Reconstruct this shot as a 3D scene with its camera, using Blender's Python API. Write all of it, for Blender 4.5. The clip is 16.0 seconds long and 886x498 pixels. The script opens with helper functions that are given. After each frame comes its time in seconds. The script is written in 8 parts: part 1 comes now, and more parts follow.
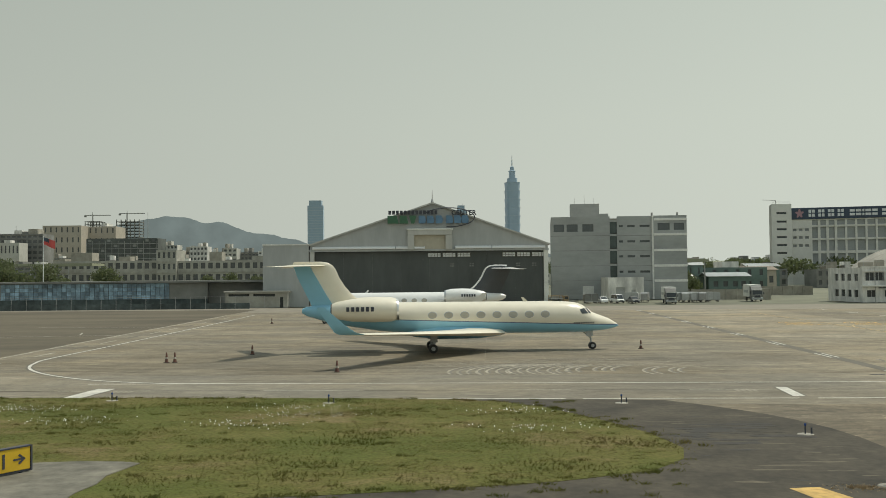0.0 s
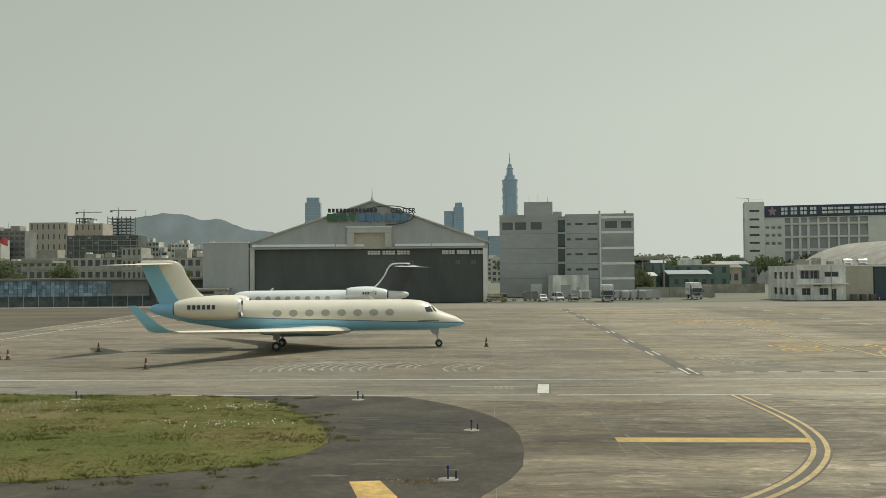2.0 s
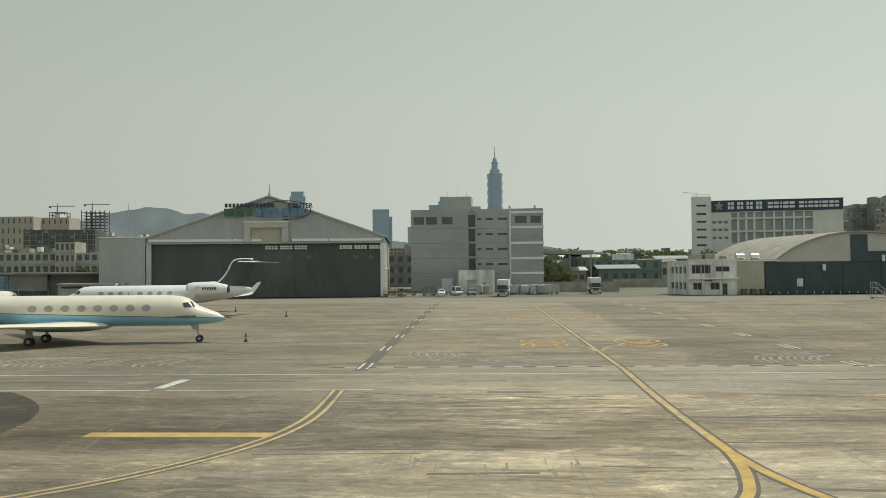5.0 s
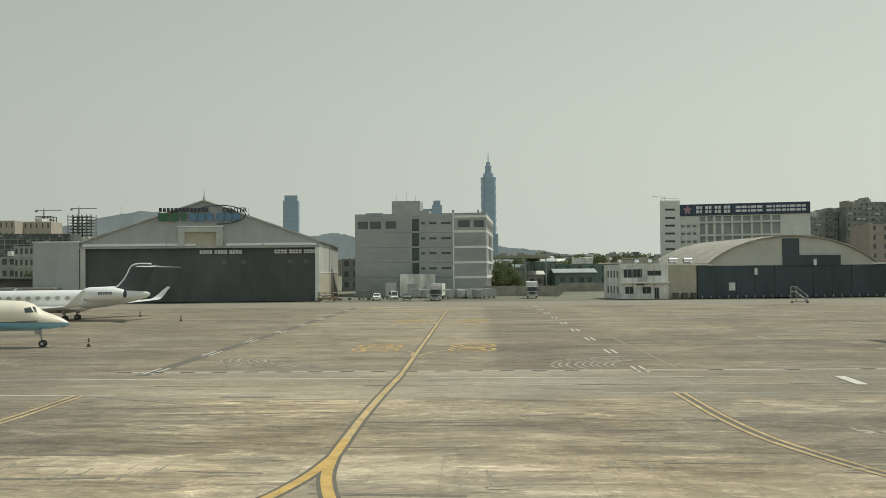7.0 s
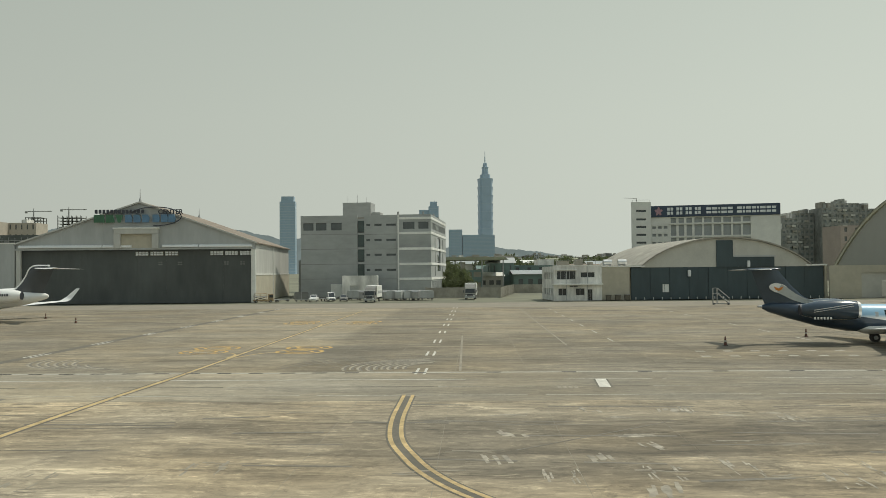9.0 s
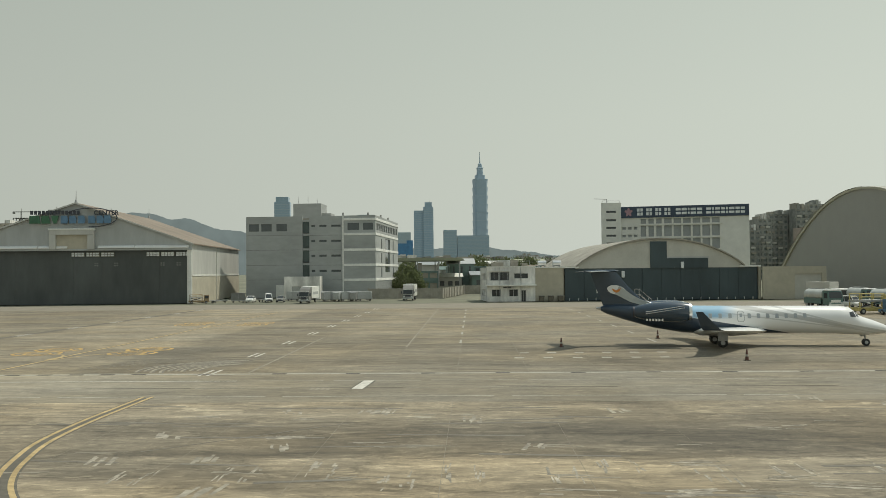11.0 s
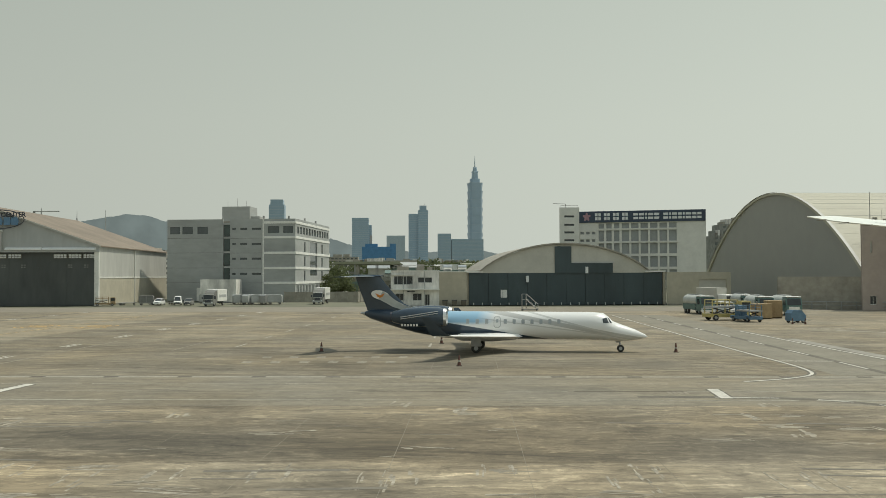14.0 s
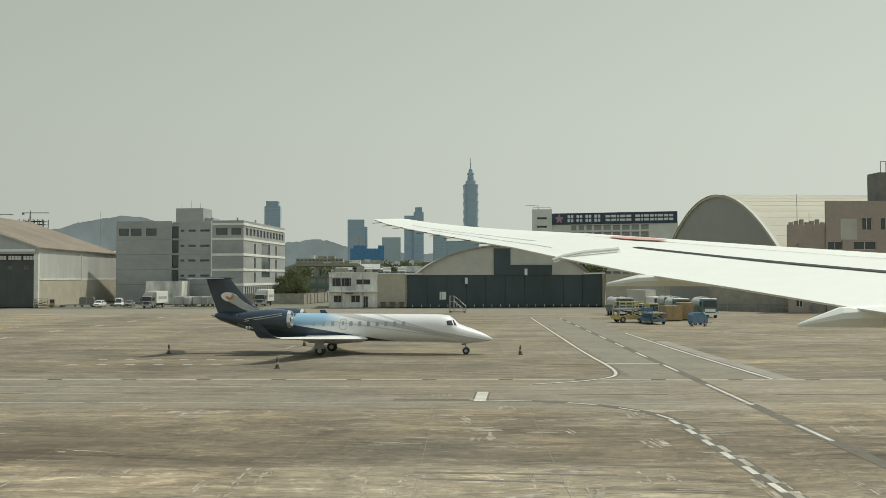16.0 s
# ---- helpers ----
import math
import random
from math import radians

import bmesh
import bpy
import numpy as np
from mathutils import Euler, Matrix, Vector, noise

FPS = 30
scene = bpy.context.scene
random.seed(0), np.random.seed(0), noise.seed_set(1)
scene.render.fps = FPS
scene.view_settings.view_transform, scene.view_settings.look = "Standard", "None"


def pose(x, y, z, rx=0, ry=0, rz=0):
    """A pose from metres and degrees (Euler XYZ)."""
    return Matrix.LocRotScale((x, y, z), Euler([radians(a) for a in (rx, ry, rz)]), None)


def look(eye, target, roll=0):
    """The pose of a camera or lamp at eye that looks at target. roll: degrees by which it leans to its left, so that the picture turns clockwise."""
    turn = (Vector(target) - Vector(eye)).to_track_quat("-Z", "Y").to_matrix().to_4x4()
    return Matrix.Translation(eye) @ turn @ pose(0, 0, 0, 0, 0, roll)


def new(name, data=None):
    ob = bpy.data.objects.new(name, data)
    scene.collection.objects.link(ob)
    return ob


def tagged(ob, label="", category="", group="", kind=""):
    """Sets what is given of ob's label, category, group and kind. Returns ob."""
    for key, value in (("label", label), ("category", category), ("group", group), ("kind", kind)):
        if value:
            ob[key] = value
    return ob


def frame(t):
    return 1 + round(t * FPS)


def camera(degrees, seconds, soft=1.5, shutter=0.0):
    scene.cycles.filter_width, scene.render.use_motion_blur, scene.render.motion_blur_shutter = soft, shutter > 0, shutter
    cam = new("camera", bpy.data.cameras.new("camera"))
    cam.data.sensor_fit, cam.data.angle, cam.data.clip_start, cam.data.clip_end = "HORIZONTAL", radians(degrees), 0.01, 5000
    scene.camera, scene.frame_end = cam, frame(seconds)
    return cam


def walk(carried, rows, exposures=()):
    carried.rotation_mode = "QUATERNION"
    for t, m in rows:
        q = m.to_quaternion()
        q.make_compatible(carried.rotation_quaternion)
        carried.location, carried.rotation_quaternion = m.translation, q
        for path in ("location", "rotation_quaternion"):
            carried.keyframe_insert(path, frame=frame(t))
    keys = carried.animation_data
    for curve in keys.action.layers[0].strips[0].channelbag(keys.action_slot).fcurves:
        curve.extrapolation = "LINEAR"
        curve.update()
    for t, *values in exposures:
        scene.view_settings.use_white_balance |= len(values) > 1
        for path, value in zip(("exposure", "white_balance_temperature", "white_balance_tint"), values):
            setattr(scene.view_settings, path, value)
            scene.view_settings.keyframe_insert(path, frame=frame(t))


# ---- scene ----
cam = camera(51.1, 16.0, 0.7)
EYE = 6.41
# seconds, x, y, yaw, pitch, roll
PATH = [
    (0.0, 0.000, -0.000, -1.623, 1.644, 0.527),
    (0.5, 3.274, -0.370, -1.621, 1.603, 0.503),
    (1.0, 6.531, -0.731, -1.619, 1.558, 0.485),
    (1.5, 9.828, -1.070, -1.632, 1.488, 0.436),
    (2.0, 13.130, -1.372, -1.618, 1.470, 0.465),
    (2.5, 16.554, -1.627, -1.701, 1.371, 0.391),
    (3.0, 19.874, -1.852, -1.805, 1.220, 0.461),
    (3.5, 23.165, -2.067, -1.949, 1.053, 0.500),
    (4.0, 26.449, -2.288, -2.076, 1.019, 0.435),
    (4.5, 29.752, -2.516, -2.201, 1.047, 0.447),
    (7.0, 46.518, -3.697, -2.552, 1.329, 0.514),
    (7.5, 49.972, -3.937, -2.510, 1.376, 0.549),
    (8.0, 53.484, -4.179, -2.535, 1.405, 0.516),
    (10.5, 70.605, -5.399, -2.686, 1.374, 0.540),
    (11.0, 73.920, -5.656, -2.752, 1.424, 0.498),
    (11.5, 77.204, -5.922, -2.789, 1.463, 0.379),
    (12.0, 80.509, -6.192, -2.825, 1.492, 0.352),
    (12.5, 83.855, -6.447, -2.824, 1.512, 0.321),
    (13.0, 87.252, -6.666, -2.790, 1.572, 0.299),
    (13.5, 90.688, -6.854, -2.839, 1.620, 0.176),
    (14.0, 93.986, -7.021, -2.858, 1.637, 0.171),
    (14.5, 97.218, -7.173, -2.877, 1.645, 0.130),
    (15.0, 100.421, -7.310, -2.904, 1.657, 0.126),
    (15.5, 103.598, -7.435, -2.925, 1.713, 0.173),
    (16.0, 106.707, -7.549, -2.974, 1.745, 0.141),
]
walk(cam, [(t, pose(x, y, EYE, 90 + pitch, roll, yaw)) for t, x, y, yaw, pitch, roll in PATH])

# ---- sky and sun ----
SUN = Vector((3.3, 1.7, 7.0)).normalized()      # towards the sun
sun = new("sun", bpy.data.lights.new("sun", "SUN"))
sun.data.energy, sun.data.angle, sun.data.color = 2.8, radians(1.5), (0.975, 0.93, 0.79)
sun.matrix_world = look(SUN * 400, (0, 0, 0))

world = bpy.data.worlds.new("sky")
scene.world = world
world.use_nodes = True
wn, wl = world.node_tree.nodes, world.node_tree.links
sky = wn.new("ShaderNodeTexSky")
sky.sky_type, sky.sun_disc = "NISHITA", False
sky.sun_elevation, sky.sun_rotation = math.asin(SUN.z), math.atan2(SUN.x, SUN.y)
sky.air_density, sky.dust_density = 1.0, 6.0
haze = wn.new("ShaderNodeValToRGB")              # thick white haze, by height over the horizon
haze.color_ramp.elements[0].position, haze.color_ramp.elements[0].color = 0.0, (0.562, 0.60, 0.534, 1)
haze.color_ramp.elements[1].position, haze.color_ramp.elements[1].color = 1.0, (0.36, 0.47, 0.54, 1)
e = haze.color_ramp.elements.new(0.16)
e.color = (0.534, 0.575, 0.499, 1)
e = haze.color_ramp.elements.new(0.33)
e.color = (0.476, 0.523, 0.450, 1)
e = haze.color_ramp.elements.new(0.55)
e.color = (0.425, 0.505, 0.505, 1)
wc, ws = wn.new("ShaderNodeTexCoord"), wn.new("ShaderNodeSeparateXYZ")
wl.new(wc.outputs["Generated"], ws.inputs[0])
wl.new(ws.outputs["Z"], haze.inputs[0])
lift = wn.new("ShaderNodeVectorMath")
lift.operation = "SCALE"
glow, gain = wn.new("ShaderNodeVectorMath"), wn.new("ShaderNodeMath")   # the haze is brighter towards the sun
glow.operation, gain.operation = "DOT_PRODUCT", "MULTIPLY_ADD"
glow.inputs[1].default_value = Vector((SUN.x, SUN.y * 0.2, 0.0))
wl.new(wc.outputs["Generated"], glow.inputs[0])
wl.new(glow.outputs["Value"], gain.inputs[0])
gain.inputs[1].default_value, gain.inputs[2].default_value = 7.2, 9.85
wl.new(gain.outputs[0], lift.inputs["Scale"])
wl.new(haze.outputs[0], lift.inputs[0])
wm = wn.new("ShaderNodeMix")
wm.data_type = "RGBA"
wm.inputs[0].default_value = 0.92
wl.new(sky.outputs[0], wm.inputs[6])
wl.new(lift.outputs[0], wm.inputs[7])
wb = wn["Background"]
wl.new(wm.outputs[2], wb.inputs[0])
wb.inputs[1].default_value = 0.1


# ---- materials ----
def node_tree(name):
    m = bpy.data.materials.new(name)
    m.use_nodes = True
    return m, m.node_tree.nodes, m.node_tree.links, m.node_tree.nodes["Principled BSDF"]


def surface(name, color, rough=0.7, metal=0.0, grain=0.12, scale=3.0, stain=0.15, stain_scale=0.25, bump=0.0, islands=0.0, pieces=0.0, stretch=(1, 1, 1), coat=0.0):
    """A plain surface with grain and stains of real size; islands or pieces: how much single elements differ."""
    m, n, l, b = node_tree(name)
    geo = n.new("ShaderNodeNewGeometry")
    mp = n.new("ShaderNodeMapping")
    mp.inputs["Scale"].default_value = stretch
    l.new(geo.outputs["Position"], mp.inputs[0])
    value = None
    for s, amount, detail in ((scale, grain, 5.0), (stain_scale, stain, 6.0)):
        t = n.new("ShaderNodeTexNoise")
        t.inputs["Scale"].default_value, t.inputs["Detail"].default_value, t.inputs["Roughness"].default_value = s, detail, 0.62
        l.new(mp.outputs[0], t.inputs["Vector"])
        r = n.new("ShaderNodeMapRange")
        r.inputs[1].default_value, r.inputs[2].default_value = 0.3, 0.7
        r.inputs[3].default_value, r.inputs[4].default_value = 1 - amount, 1 + amount
        l.new(t.outputs[0], r.inputs[0])
        if value is None:
            value, fine = r.outputs[0], t.outputs[0]
        else:
            k = n.new("ShaderNodeMath")
            k.operation = "MULTIPLY"
            l.new(value, k.inputs[0])
            l.new(r.outputs[0], k.inputs[1])
            value = k.outputs[0]
    for amount, sock in ((islands, geo.outputs["Random Per Island"]), (pieces, None)):
        if amount:
            if sock is None:
                sock = n.new("ShaderNodeObjectInfo").outputs["Random"]
            r = n.new("ShaderNodeMapRange")
            r.inputs[3].default_value, r.inputs[4].default_value = 1 - amount, 1 + amount
            l.new(sock, r.inputs[0])
            k = n.new("ShaderNodeMath")
            k.operation = "MULTIPLY"
            l.new(value, k.inputs[0])
            l.new(r.outputs[0], k.inputs[1])
            value = k.outputs[0]
    v = n.new("ShaderNodeVectorMath")
    v.operation = "SCALE"
    v.inputs[0].default_value = color
    l.new(value, v.inputs["Scale"])
    l.new(v.outputs[0], b.inputs["Base Color"])
    b.inputs["Roughness"].default_value, b.inputs["Metallic"].default_value = rough, metal
    b.inputs["Coat Weight"].default_value = coat
    if bump:
        bp = n.new("ShaderNodeBump")
        bp.inputs["Strength"].default_value, bp.inputs["Distance"].default_value = bump, 0.02
        l.new(fine, bp.inputs["Height"])
        l.new(bp.outputs[0], b.inputs["Normal"])
    return m


def banded(name, low, high, line, slope, edge, rough=0.3, tail=(21.5, 0.42)):
    """Two-tone paint on a thing: low below the line (in the thing's own metres, falling towards the nose), high above, with a thin edge colour between."""
    m, n, l, b = node_tree(name)
    tc, s = n.new("ShaderNodeTexCoord"), n.new("ShaderNodeSeparateXYZ")
    l.new(tc.outputs["Object"], s.inputs[0])
    k = n.new("ShaderNodeMath")
    k.operation = "MULTIPLY_ADD"
    l.new(s.outputs["X"], k.inputs[0])
    k.inputs[1].default_value, k.inputs[2].default_value = slope, -line
    a = n.new("ShaderNodeMath")
    a.operation = "ADD"
    l.new(s.outputs["Z"], a.inputs[0])
    l.new(k.outputs[0], a.inputs[1])
    up, pos = n.new("ShaderNodeMath"), n.new("ShaderNodeMath")       # the low colour sweeps up round the tail
    up.operation, pos.operation = "MULTIPLY_ADD", "MAXIMUM"
    l.new(s.outputs["X"], up.inputs[0])
    up.inputs[1].default_value, up.inputs[2].default_value = -tail[1], tail[0] * -tail[1]
    l.new(up.outputs[0], pos.inputs[0])
    pos.inputs[1].default_value = 0.0
    a2 = n.new("ShaderNodeMath")
    a2.operation = "SUBTRACT"
    l.new(a.outputs[0], a2.inputs[0])
    l.new(pos.outputs[0], a2.inputs[1])
    a = a2
    r = n.new("ShaderNodeMapRange")
    r.inputs[1].default_value, r.inputs[2].default_value = -1, 1
    l.new(a.outputs[0], r.inputs[0])
    c = n.new("ShaderNodeValToRGB")
    c.color_ramp.interpolation = "CONSTANT"
    c.color_ramp.elements[0].color = (*low, 1)
    c.color_ramp.elements[1].position, c.color_ramp.elements[1].color = 0.5, (*edge, 1)
    e2 = c.color_ramp.elements.new(0.535)
    e2.color = (*high, 1)
    l.new(r.outputs[0], c.inputs[0])
    t = n.new("ShaderNodeTexNoise")
    t.inputs["Scale"].default_value, t.inputs["Detail"].default_value = 0.8, 5
    l.new(tc.outputs["Object"], t.inputs["Vector"])
    rr = n.new("ShaderNodeMapRange")
    rr.inputs[3].default_value, rr.inputs[4].default_value = 0.88, 1.08
    l.new(t.outputs[0], rr.inputs[0])
    v = n.new("ShaderNodeVectorMath")
    v.operation = "SCALE"
    l.new(c.outputs[0], v.inputs[0])
    l.new(rr.outputs[0], v.inputs["Scale"])
    l.new(v.outputs[0], b.inputs["Base Color"])
    b.inputs["Roughness"].default_value = rough
    b.inputs["Coat Weight"].default_value = 0.2
    return m


def concrete(name, color, bands, fine=0.16, smear=0.34, scuff=0.3, tracks=0.25, pieces=0.0, islands=0.0, reach=((0, 0.80), (12, 0.66), (24, 0.70), (31, 1.0), (37, 1.17), (50, 1.17), (62, 0.98), (72, 0.84), (105, 0.84), (125, 0.95))):
    """Apron concrete: tyre-dark and washed-out bands along the taxi direction, long smears, grain, and pieces that differ."""
    m, n, l, b = node_tree(name)
    geo, mp = n.new("ShaderNodeNewGeometry"), n.new("ShaderNodeMapping")
    mp.inputs["Rotation"].default_value[2] = radians(4.57)
    l.new(geo.outputs["Position"], mp.inputs[0])
    value = None

    def times(a, c):
        k = n.new("ShaderNodeMath")
        k.operation = "MULTIPLY"
        l.new(a, k.inputs[0])
        l.new(c, k.inputs[1])
        return k.outputs[0]
    plain = mp.outputs[0]
    for sc, swing in ((0.11, (5.0, 2.4, 0)), (0.7, (1.2, 0.55, 0))):            # smears wander instead of running dead straight
        w1, w2 = n.new("ShaderNodeTexNoise"), n.new("ShaderNodeVectorMath")
        w1.inputs["Scale"].default_value, w1.inputs["Detail"].default_value = sc, 3
        l.new(mp.outputs[0], w1.inputs["Vector"])
        w2.operation = "MULTIPLY_ADD"
        w2.inputs[1].default_value = swing
        l.new(w1.outputs["Color"], w2.inputs[0])
        l.new(plain, w2.inputs[2])
        plain = w2.outputs[0]
        bent = plain if sc < 0.5 else bent
    for su, sv, amount, detail, rg in ((0.05, 0.17, smear * 0.8, 4, 0.55), (0.30, 0.72, smear * 0.7, 7, 0.68), (0.85, 2.2, smear * 0.5, 8, 0.75), (2.4, 3.4, fine, 6, 0.7), (0.45, 0.4, 0.14, 6, 0.75)):
        st = n.new("ShaderNodeMapping")
        st.inputs["Scale"].default_value = (su, sv, 1)
        l.new(plain, st.inputs[0])
        t = n.new("ShaderNodeTexNoise")
        t.inputs["Scale"].default_value, t.inputs["Detail"].default_value, t.inputs["Roughness"].default_value = 1.0, detail, rg
        l.new(st.outputs[0], t.inputs["Vector"])
        r = n.new("ShaderNodeMapRange")
        r.inputs[1].default_value, r.inputs[2].default_value = 0.32, 0.68
        r.inputs[3].default_value, r.inputs[4].default_value = 1 - amount, 1 + amount
        l.new(t.outputs[0], r.inputs[0])
        value = r.outputs[0] if value is None else times(value, r.outputs[0])
    # scraped pale patches and dark rubber streaks, each with hard ragged edges
    for su, sv, lo, hi, gain in ((0.30, 0.9, 0.565, 0.63, 1 + scuff), (0.14, 0.9, 0.56, 0.66, 1 - scuff * 0.8), (0.8, 0.6, 0.58, 0.66, 1 - scuff * 0.5), (0.10, 0.13, 0.50, 0.66, 1 - scuff * 0.75), (1.2, 2.2, 0.57, 0.62, 1 + scuff * 0.7), (3.0, 4.6, 0.58, 0.64, 1 - scuff * 0.5)):
        st = n.new("ShaderNodeMapping")
        st.inputs["Scale"].default_value, st.inputs["Location"].default_value = (su, sv, 1), (7.3 * gain, 3.1, su * 9)
        l.new(plain, st.inputs[0])
        t2 = n.new("ShaderNodeTexNoise")
        t2.inputs["Scale"].default_value, t2.inputs["Detail"].default_value, t2.inputs["Roughness"].default_value = 1.0, 9, 0.72
        l.new(st.outputs[0], t2.inputs["Vector"])
        r = n.new("ShaderNodeMapRange")
        r.inputs[1].default_value, r.inputs[2].default_value = lo, hi
        r.inputs[3].default_value, r.inputs[4].default_value = 1.0, gain
        l.new(t2.outputs[0], r.inputs[0])
        value = times(value, r.outputs[0])
    # tyre tracks that cross the bands at slight angles, in groups
    for turn, su, sv, lo, hi, gain in ((9, 0.03, 1.5, 0.55, 0.64, 1 - tracks), (-7, 0.025, 1.1, 0.55, 0.63, 1 + tracks * 0.8), (17, 0.04, 2.2, 0.57, 0.64, 1 + tracks * 0.6), (-15, 0.04, 1.9, 0.56, 0.64, 1 - tracks * 0.8)):
        st, sq = n.new("ShaderNodeMapping"), n.new("ShaderNodeMapping")
        st.inputs["Rotation"].default_value[2] = radians(turn)
        sq.inputs["Scale"].default_value, sq.inputs["Location"].default_value = (su, sv, 1), (turn * 0.7, turn * 1.3, turn)
        l.new(bent, st.inputs[0])
        l.new(st.outputs[0], sq.inputs[0])
        t3, t4 = n.new("ShaderNodeTexNoise"), n.new("ShaderNodeTexNoise")
        t3.inputs["Scale"].default_value, t3.inputs["Detail"].default_value, t3.inputs["Roughness"].default_value = 1.0, 5, 0.6
        l.new(sq.outputs[0], t3.inputs["Vector"])
        t4.inputs["Scale"].default_value, t4.inputs["Detail"].default_value = 0.07 + 0.004 * turn, 4
        l.new(st.outputs[0], t4.inputs["Vector"])
        where, r = n.new("ShaderNodeMapRange"), n.new("ShaderNodeMapRange")
        where.inputs[1].default_value, where.inputs[2].default_value = 0.44, 0.58
        l.new(t4.outputs[0], where.inputs[0])
        r.inputs[1].default_value, r.inputs[2].default_value = lo, hi
        l.new(t3.outputs[0], r.inputs[0])
        mix = n.new("ShaderNodeMath")
        mix.operation = "MULTIPLY_ADD"
        l.new(times(where.outputs[0], r.outputs[0]), mix.inputs[0])
        mix.inputs[1].default_value, mix.inputs[2].default_value = gain - 1, 1.0
        value = times(value, mix.outputs[0])
    sep = n.new("ShaderNodeSeparateXYZ")
    l.new(mp.outputs[0], sep.inputs[0])
    wob = n.new("ShaderNodeMath")
    wob.operation = "MULTIPLY_ADD"
    l.new(t.outputs[0], wob.inputs[0])
    wob.inputs[1].default_value = 1.6
    l.new(sep.outputs["Y"], wob.inputs[2])
    r = n.new("ShaderNodeMapRange")
    r.inputs[1].default_value, r.inputs[2].default_value = 0.0, 100.0
    l.new(wob.outputs[0], r.inputs[0])
    ramp = n.new("ShaderNodeValToRGB")
    els = ramp.color_ramp.elements
    els[0].position, els[0].color = bands[0][0] / 100, (bands[0][1],) * 3 + (1,)
    els[1].position, els[1].color = bands[-1][0] / 100, (bands[-1][1],) * 3 + (1,)
    for v, c in bands[1:-1]:
        els.new(v / 100).color = (c, c, c, 1)
    l.new(r.outputs[0], ramp.inputs[0])
    value = times(value, ramp.outputs[0])
    r2, ramp2 = n.new("ShaderNodeMapRange"), n.new("ShaderNodeValToRGB")      # newer and older pours along the apron
    r2.inputs[1].default_value, r2.inputs[2].default_value, r2.inputs[4].default_value = -3.0, 147.0, 1.0
    wob2 = n.new("ShaderNodeMath")
    wob2.operation = "MULTIPLY_ADD"
    l.new(t.outputs[0], wob2.inputs[0])
    wob2.inputs[1].default_value = 3.0
    l.new(sep.outputs["X"], wob2.inputs[2])
    l.new(wob2.outputs[0], r2.inputs[0])
    els = ramp2.color_ramp.elements
    els[0].position, els[0].color = reach[0][0] / 150, (reach[0][1] * 0.8,) * 3 + (1,)
    els[1].position, els[1].color = reach[-1][0] / 150, (reach[-1][1] * 0.8,) * 3 + (1,)
    for u_, c_ in reach[1:-1]:
        els.new(u_ / 150).color = (c_ * 0.8,) * 3 + (1,)
    l.new(r2.outputs[0], ramp2.inputs[0])
    value = times(value, ramp2.outputs[0])
    for amount, kind in ((pieces, "Object"), (islands, "Island")):
        if amount:
            sock = n.new("ShaderNodeObjectInfo").outputs["Random"] if kind == "Object" else geo.outputs["Random Per Island"]
            q = n.new("ShaderNodeMapRange")
            q.inputs[3].default_value, q.inputs[4].default_value = 1 - amount, 1 + amount
            l.new(sock, q.inputs[0])
            value = times(value, q.outputs[0])
    v = n.new("ShaderNodeVectorMath")
    v.operation = "SCALE"
    tint, tn = n.new("ShaderNodeMix"), n.new("ShaderNodeTexNoise")      # greyer and browner stretches
    tint.data_type = "RGBA"
    tint.inputs[6].default_value = (color[0] * 0.98, color[1] * 1.0, color[2] * 1.04, 1)
    tint.inputs[7].default_value = (color[0] * 1.03, color[1] * 0.997, color[2] * 0.94, 1)
    tn.inputs["Scale"].default_value, tn.inputs["Detail"].default_value = 0.09, 6
    l.new(mp.outputs[0], tn.inputs["Vector"])
    tr_ = n.new("ShaderNodeMapRange")
    tr_.inputs[1].default_value, tr_.inputs[2].default_value = 0.38, 0.62
    l.new(tn.outputs[0], tr_.inputs[0])
    l.new(tr_.outputs[0], tint.inputs[0])
    l.new(tint.outputs[2], v.inputs[0])
    l.new(value, v.inputs["Scale"])
    l.new(v.outputs[0], b.inputs["Base Color"])
    b.inputs["Roughness"].default_value = 0.88
    bp = n.new("ShaderNodeBump")
    bp.inputs["Strength"].default_value, bp.inputs["Distance"].default_value = 0.2, 0.01
    l.new(t.outputs[0], bp.inputs["Height"])
    l.new(bp.outputs[0], b.inputs["Normal"])
    return m


SLAB = concrete("concrete_slab", (0.348, 0.291, 0.200), [(0, 0.95), (27, 1.0), (32.9, 1.16), (33.7, 0.70), (40, 0.75), (42.6, 0.98), (47, 1.12)], smear=0.42, fine=0.20, scuff=0.54, tracks=0.36, pieces=0.05,
                reach=((0, 0.70), (12, 0.55), (24, 0.58), (31, 0.92), (37, 1.17), (50, 1.15), (62, 0.95), (72, 0.80), (105, 0.78), (125, 0.88)))
SLAB_FAR = concrete("apron_concrete", (0.316, 0.270, 0.189), [(0, 0.95), (60, 0.95), (66, 0.86), (80, 0.9), (100, 1.0)], smear=0.30, fine=0.16, scuff=0.34, tracks=0.40, islands=0.07,
                    reach=((0, 0.80), (12, 0.76), (24, 0.84), (31, 1.0), (43, 1.06), (51.9, 1.06), (52.9, 0.80), (62, 0.82), (67, 0.95), (72, 0.86), (105, 0.86), (125, 0.95)))
ROAD = concrete("road_concrete", (0.326, 0.287, 0.212), [(0, 1.0), (47, 1.05), (52, 0.95), (60, 1.0)], smear=0.22, scuff=0.2)
